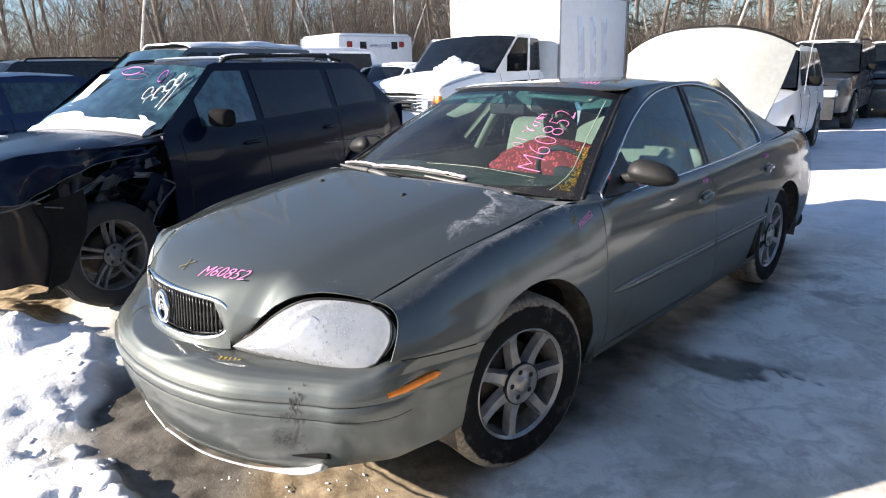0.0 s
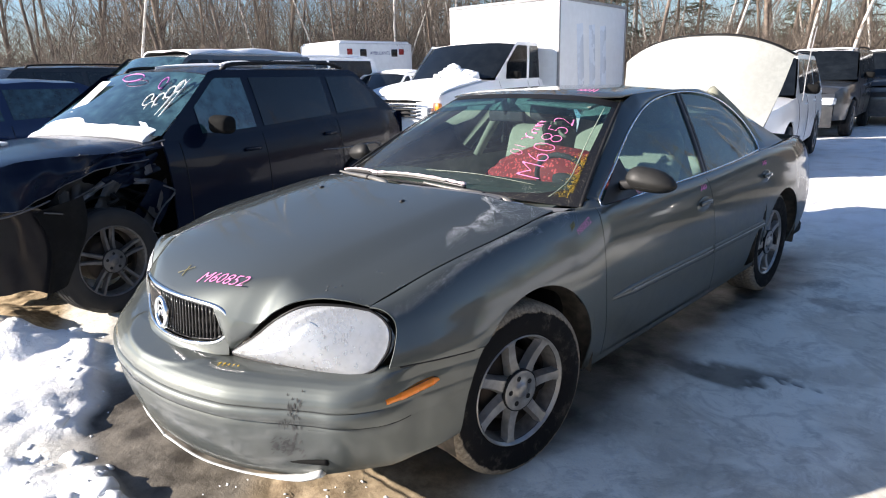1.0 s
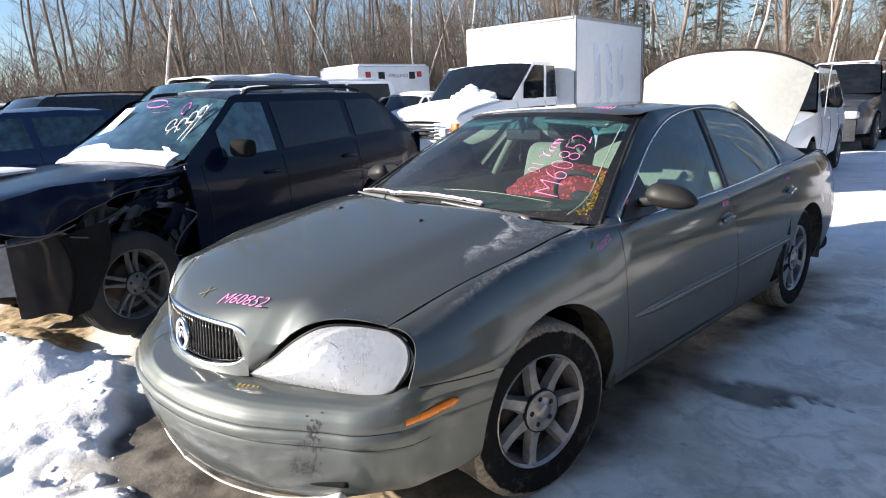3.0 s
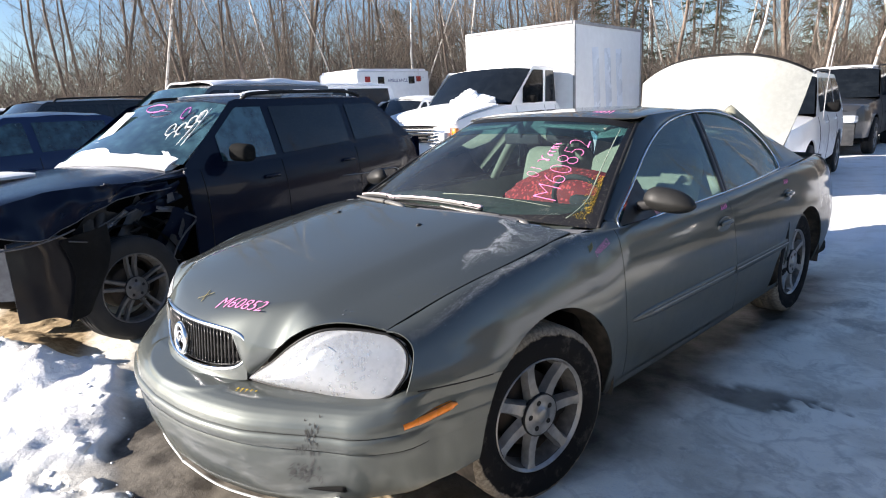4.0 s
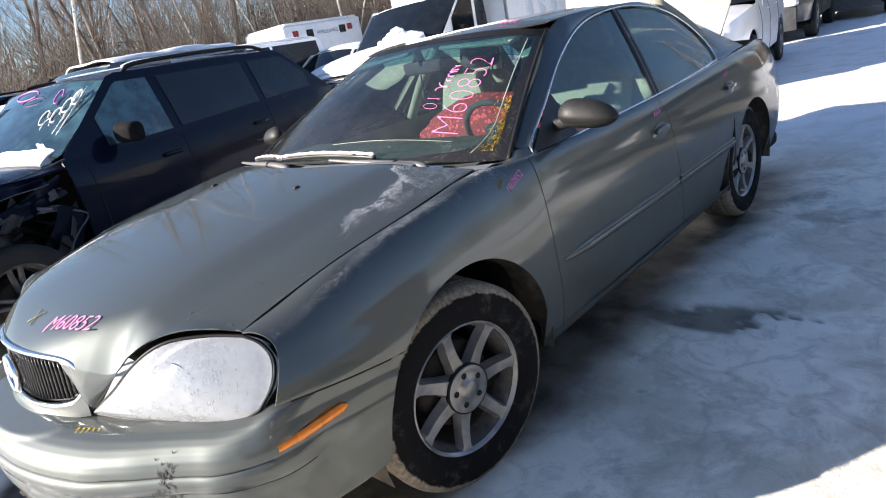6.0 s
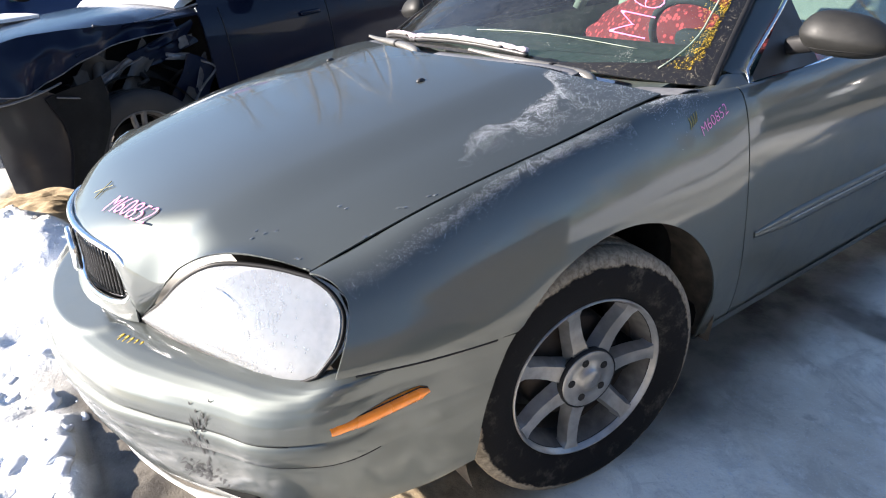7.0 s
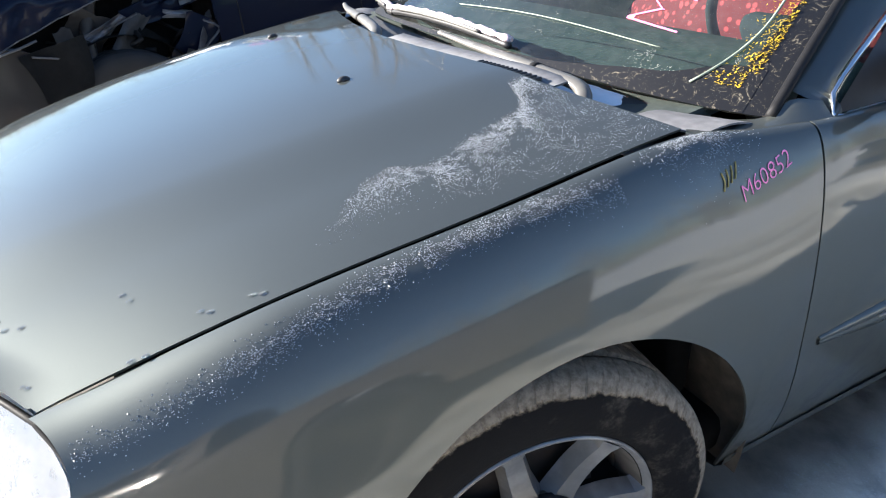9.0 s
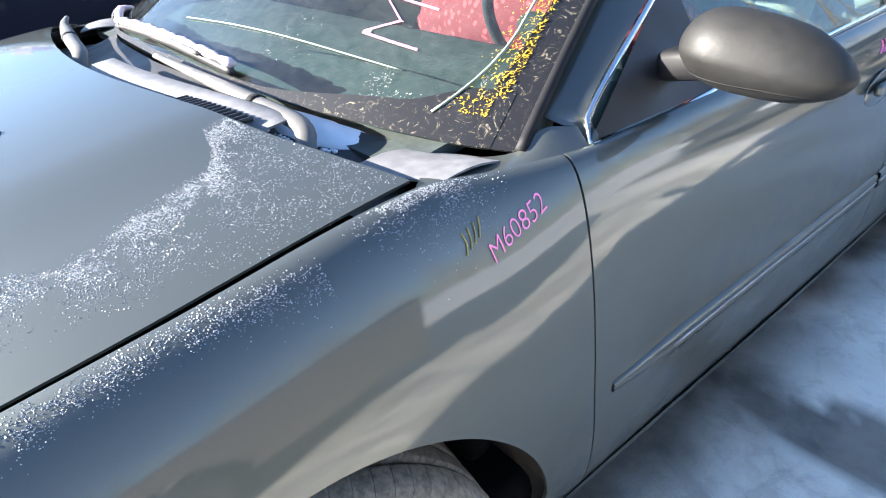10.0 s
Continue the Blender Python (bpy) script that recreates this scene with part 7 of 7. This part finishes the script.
def ambulance():
    a = thing("ambulance", "white ambulance with a boxy rear body", "ambulance", at=pose(-17.2, 11.9, 0.10, 0, 0, 0))
    body = part("module", box((2.4, 3.4, 2.0), (0, 1.4, 1.62), 0.06), BOX_WHITE, a)
    part("roof_cap", box((2.3, 3.2, 0.10), (0, 1.4, 2.64), 0.04), SNOW, a)
    part("cab", box((2.0, 2.2, 1.3), (0, -1.5, 1.25), 0.25, seg=4), WHITE, a)
    part("cab_roof", box((1.8, 1.5, 0.5), (0, -1.1, 1.95), 0.2, seg=4), WHITE, a)
    part("windscreen", box((1.5, 0.06, 0.5), (0, -1.92, 1.85), 0.02, (-35, 0, 0)), CAB_GLASS, a)
    part("cab_window", box((0.04, 0.8, 0.45), (0.92, -1.1, 1.85), 0.02), CAB_GLASS, a)
    for y in (0.15, 2.55):
        part("warning_lamp", box((0.05, 0.22, 0.2), (1.21, y, 2.32), 0.02), RED_LAMP, a)
    for y in (0.75, 2.2):
        part("side_pane", box((0.04, 0.28, 0.26), (1.205, y, 2.28), 0.01), DARK_GLASS, a)
    cu = lambda u, v: (1.206, 1.05 + u, 2.22 + v)
    writing("side_lettering", "AMBULANCE", 0.95, cu, BLUE_INK, a, shear=0, thin=0.0)
    for g in (1, -1):
        for y in (-1.6, 1.9):
            wheel("wheel", a, pose(g * 0.95, y, 0.38, 0, 0, 0 if g > 0 else 180), 0.38, 0.24, 0.24, 5)


RED_LAMP = plain("red_lamp", (0.30, 0.02, 0.02), 0.2)
BLUE_INK = plain("blue_lettering", (0.02, 0.04, 0.18), 0.5, bump=0)
ambulance()
tube("antenna", path([(0, 0, 0), (0.01, 0.02, 0.45), (0.05, 0.06, 0.95)], 10) + (-0.38, 7.6, 1.02), 0.006, PALE, None)
tagged(bpy.data.objects["antenna"], "thin pale whip antenna on a white fender", "antenna")
# ---- leafless woods round the yard ----
def sticks(name, S, mat, parent=None, label="", sides=4):
    """Many tapered sticks in one mesh: rows of start, end, radius at each."""
    S = np.asarray(S, float)
    a, b, ra, rb = S[:, :3], S[:, 3:6], S[:, 6], S[:, 7]
    t = b - a
    t = t / (np.linalg.norm(t, axis=1)[:, None] + 1e-9)
    u = np.cross(t, np.where(np.abs(t[:, 2:3]) > 0.9, np.array([[1.0, 0, 0]]), np.array([[0, 0, 1.0]])))
    u /= np.linalg.norm(u, axis=1)[:, None] + 1e-9
    v = np.cross(t, u)
    g = np.linspace(0, 2 * math.pi, sides, endpoint=False)
    ring = np.cos(g)[None, :, None] * u[:, None] + np.sin(g)[None, :, None] * v[:, None]
    V = np.concatenate([a[:, None] + ring * ra[:, None, None], b[:, None] + ring * rb[:, None, None]], 1).reshape(-1, 3)
    k = np.arange(len(S))[:, None] * sides * 2
    F = np.concatenate([np.stack([k[:, 0] + j, k[:, 0] + (j + 1) % sides, k[:, 0] + sides + (j + 1) % sides, k[:, 0] + sides + j], 1) for j in range(sides)])
    me = bpy.data.meshes.new(name)
    me.vertices.add(len(V))
    me.vertices.foreach_set("co", V.astype(np.float32).reshape(-1))
    me.loops.add(len(F) * 4)
    me.polygons.add(len(F))
    me.loops.foreach_set("vertex_index", F.astype(np.int32).reshape(-1))
    me.polygons.foreach_set("loop_start", np.arange(len(F), dtype=np.int32) * 4)
    me.polygons.foreach_set("use_smooth", np.ones(len(F), bool))
    me.update(calc_edges=True)
    me.materials.append(mat)
    ob = new(name, me)
    if parent:
        ob.parent = parent
    return tagged(ob, label)


BARK = plain("grey_brown_bark", (0.16, 0.125, 0.10), 0.9, scale=12, vary=0.4)
BIRCH = Mat("birch_bark", (0.5, 0.48, 0.45), 0.8)
BIRCH.set("Base Color", BIRCH.mix(BIRCH.ramp(BIRCH.noise(6, 5, 0.7), 0.52, 0.62), (0.52, 0.49, 0.45), (0.15, 0.12, 0.10)))
BIRCH = BIRCH.m
TWIG = plain("brown_twigs", (0.155, 0.125, 0.10), 0.9, scale=5, vary=0.4, bump=0)
NEEDLE = plain("dark_evergreen", (0.035, 0.05, 0.025), 0.9, scale=6, vary=0.4, bump=0)


def bare_tree(seed, height, lean, birch):
    """A tall leafless tree: trunk, limbs and fine twigs."""
    rng = np.random.default_rng(seed)
    t = thing("tree", "slender leafless birch with pale bark" if birch else "tall leafless tree with grey-brown bark", "tree", "trees round the yard")
    T, B = [], []
    n = 9
    p = np.zeros(3)
    d = np.array((lean * math.cos(seed), lean * math.sin(seed), 1.0))
    pts = [p]
    for i in range(n):
        d = d + rng.normal(0, 0.05, 3) * (1, 1, 0)
        p = p + d / np.linalg.norm(d) * height / n
        pts.append(p)
    r = (0.035 + 0.0055 * height) * (0.42 if birch else 0.85)
    for i in range(n):
        T.append((*pts[i], *pts[i + 1], r * (1 - i / n) ** 0.8 + 0.012, r * (1 - (i + 1) / n) ** 0.8 + 0.012))

    def grow(p, d, l, r, depth):
        q = p + d * l
        B.append((*p, *q, r, r * 0.55))
        if depth == 0:
            return
        for k in range(rng.integers(2, 5)):
            s = rng.uniform(0.3, 1.0)
            e = d + rng.normal(0, 0.50, 3) + (0, 0, 0.18)
            grow(p + d * l * s, e / np.linalg.norm(e), l * rng.uniform(0.45, 0.75), r * 0.5, depth - 1)

    for i in range(24 if birch else 30):
        h = rng.uniform(0.18, 0.98)
        k = min(int(h * n), n - 1)
        p = pts[k] + (pts[k + 1] - pts[k]) * (h * n - k)
        a = rng.uniform(0, 6.28)
        e = np.array((math.cos(a), math.sin(a), rng.uniform(0.5, 1.5)))
        grow(p, e / np.linalg.norm(e), height * rng.uniform(0.08, 0.17) * (1.15 - 0.6 * h), r * 0.30 * (1.1 - h), 3)
    sticks("trunk", T, BIRCH if birch else BARK, t, sides=7)
    sticks("crown", B, TWIG, t, sides=3)
    return t


def conifer(seed, height):
    """A dark evergreen: a straight trunk with whorls of drooping, ragged boughs."""
    rng = np.random.default_rng(seed)
    t = thing("evergreen_tree", "dark green conifer with ragged drooping boughs", "tree", "evergreens in the woods")
    sticks("trunk", [(0, 0, 0, 0.1, 0, height * 0.5, 0.12, 0.08), (0.1, 0, height * 0.5, 0, 0, height, 0.08, 0.01)], BARK, t, sides=7)
    B = []
    for i in range(110):
        h = rng.uniform(0.12, 0.99)
        reach = height * 0.20 * (1.05 - h) ** 0.8 * rng.uniform(0.55, 1.15)
        a = rng.uniform(0, 6.28)
        d = np.array((math.cos(a), math.sin(a), rng.uniform(-0.45, 0.15)))
        p = np.array((0, 0, h * height))
        B.append((*p, *(p + d * reach), 0.02, 0.006))
        for k in range(14):
            q = p + d * reach * rng.uniform(0.25, 1.0)
            e = d * 0.5 + rng.normal(0, 0.6, 3) * (1, 1, 0.5) - (0, 0, 0.25)
            B.append((*q, *(q + e * rng.uniform(0.2, 0.45)), 0.035, 0.006))
    sticks("crown", B, NEEDLE, t, sides=3)
    return t


def woods():
    rng = np.random.default_rng(5)
    firs = [conifer(31, 9.0), conifer(32, 11.5), conifer(33, 7.5)]
    for i, (deg, d) in enumerate(((-25, 40), (-29, 44), (-16, 42), (-20, 47), (-31.5, 40), (-12, 45), (-33, 48), (-23, 52), (-60, 55), (-50, 52))):
        m = pose(2 + d * math.sin(math.radians(deg)), -1.5 + d * math.cos(math.radians(deg)), 0, 0, 0, 97 * i)
        if i < 3:
            firs[i].matrix_basis = m
        else:
            copy_thing(firs[i % 3], m)
    kinds = [bare_tree(s, h, l, b) for s, h, l, b in ((1, 11, 0.10, True), (2, 13, 0.05, False), (3, 10, 0.22, True), (4, 14, 0.04, False), (5, 9, 0.12, False), (6, 12, 0.30, True), (7, 12, 0.06, False))]
    used = set()
    spots = []
    for i in range(230):
        a = math.radians(rng.uniform(-100, 25))
        d = rng.uniform(24, 46)
        if a < -1.46 or a < -1.22 and rng.uniform() < 0.6:
            continue
        spots.append((a, d))
    for i in range(60):
        spots.append((math.radians(rng.uniform(25, 260)), rng.uniform(34, 60)))
    # trees out of view towards +x, added for the sedan's flank to reflect
    for i in range(80):
        spots.append((math.radians(rng.uniform(30, 150)), rng.uniform(30, 48)))
    for i, (a, d) in enumerate(spots):
        k = i % len(kinds)
        x, y = 2 + d * math.sin(a), -1.5 + d * math.cos(a)
        m = pose(x, y, 0.0, 0, 0, rng.uniform(0, 360))
        if k not in used:
            used.add(k)
            kinds[k].matrix_basis = m
        else:
            o = copy_thing(kinds[k], m)
            s = rng.uniform(0.75, 1.2)
            o.scale = (s, s, s)
    # brush under and behind the trees
    S, N = [], []
    for i in range(68000):
        a = math.radians(-105 + 135 * rng.uniform() ** 0.8) if i < 54000 else math.radians(rng.uniform(30, 255))
        d = rng.uniform(25, 52)
        x, y = 2 + d * math.sin(a), -1.5 + d * math.cos(a)
        clump = float(field(np.array(a * 30), np.array(d * 0.2), 1.0, 77))
        clump *= float(curve([-1.9, -1.4, -1.1, -0.62, -0.48, 0.3, 0.6, 5], [0.25, 0.35, 1, 1, 0.25, 0.25, 1, 1], a))
        h = rng.uniform(0.6, 2.2) + 3.2 * clump * rng.uniform() ** 0.7
        z = rng.uniform(0, 1.8 + 5.0 * clump)
        l = rng.normal(0, 0.75, 2)
        S.append((x, y, z, x + l[0], y + l[1], z + h * 0.75, rng.uniform(0.006, 0.020), 0.004))
    tagged(sticks("brush", S, TWIG, sides=3), "dense brown leafless brush at the foot of the woods", "brush", kind="stuff")
    for i in range(14000):
        a = math.radians(-100 + 135 * rng.uniform())
        d = rng.uniform(34, 58)
        clump = float(field(np.array(a * 14), np.array(0.5), 1.0, 91))
        if rng.uniform() > clump:
            continue
        x, y = 2 + d * math.sin(a), -1.5 + d * math.cos(a)
        z = rng.uniform(0, 8.0) * clump
        l = rng.normal(0, 0.7, 3)
        N.append((x, y, z, x + l[0], y + l[1], z + l[2] * 0.5 - 0.1, 0.05, 0.01))
    tagged(sticks("evergreen_boughs", N, NEEDLE, sides=3), "dark evergreen boughs among the far trees", "evergreens", kind="stuff")


woods()
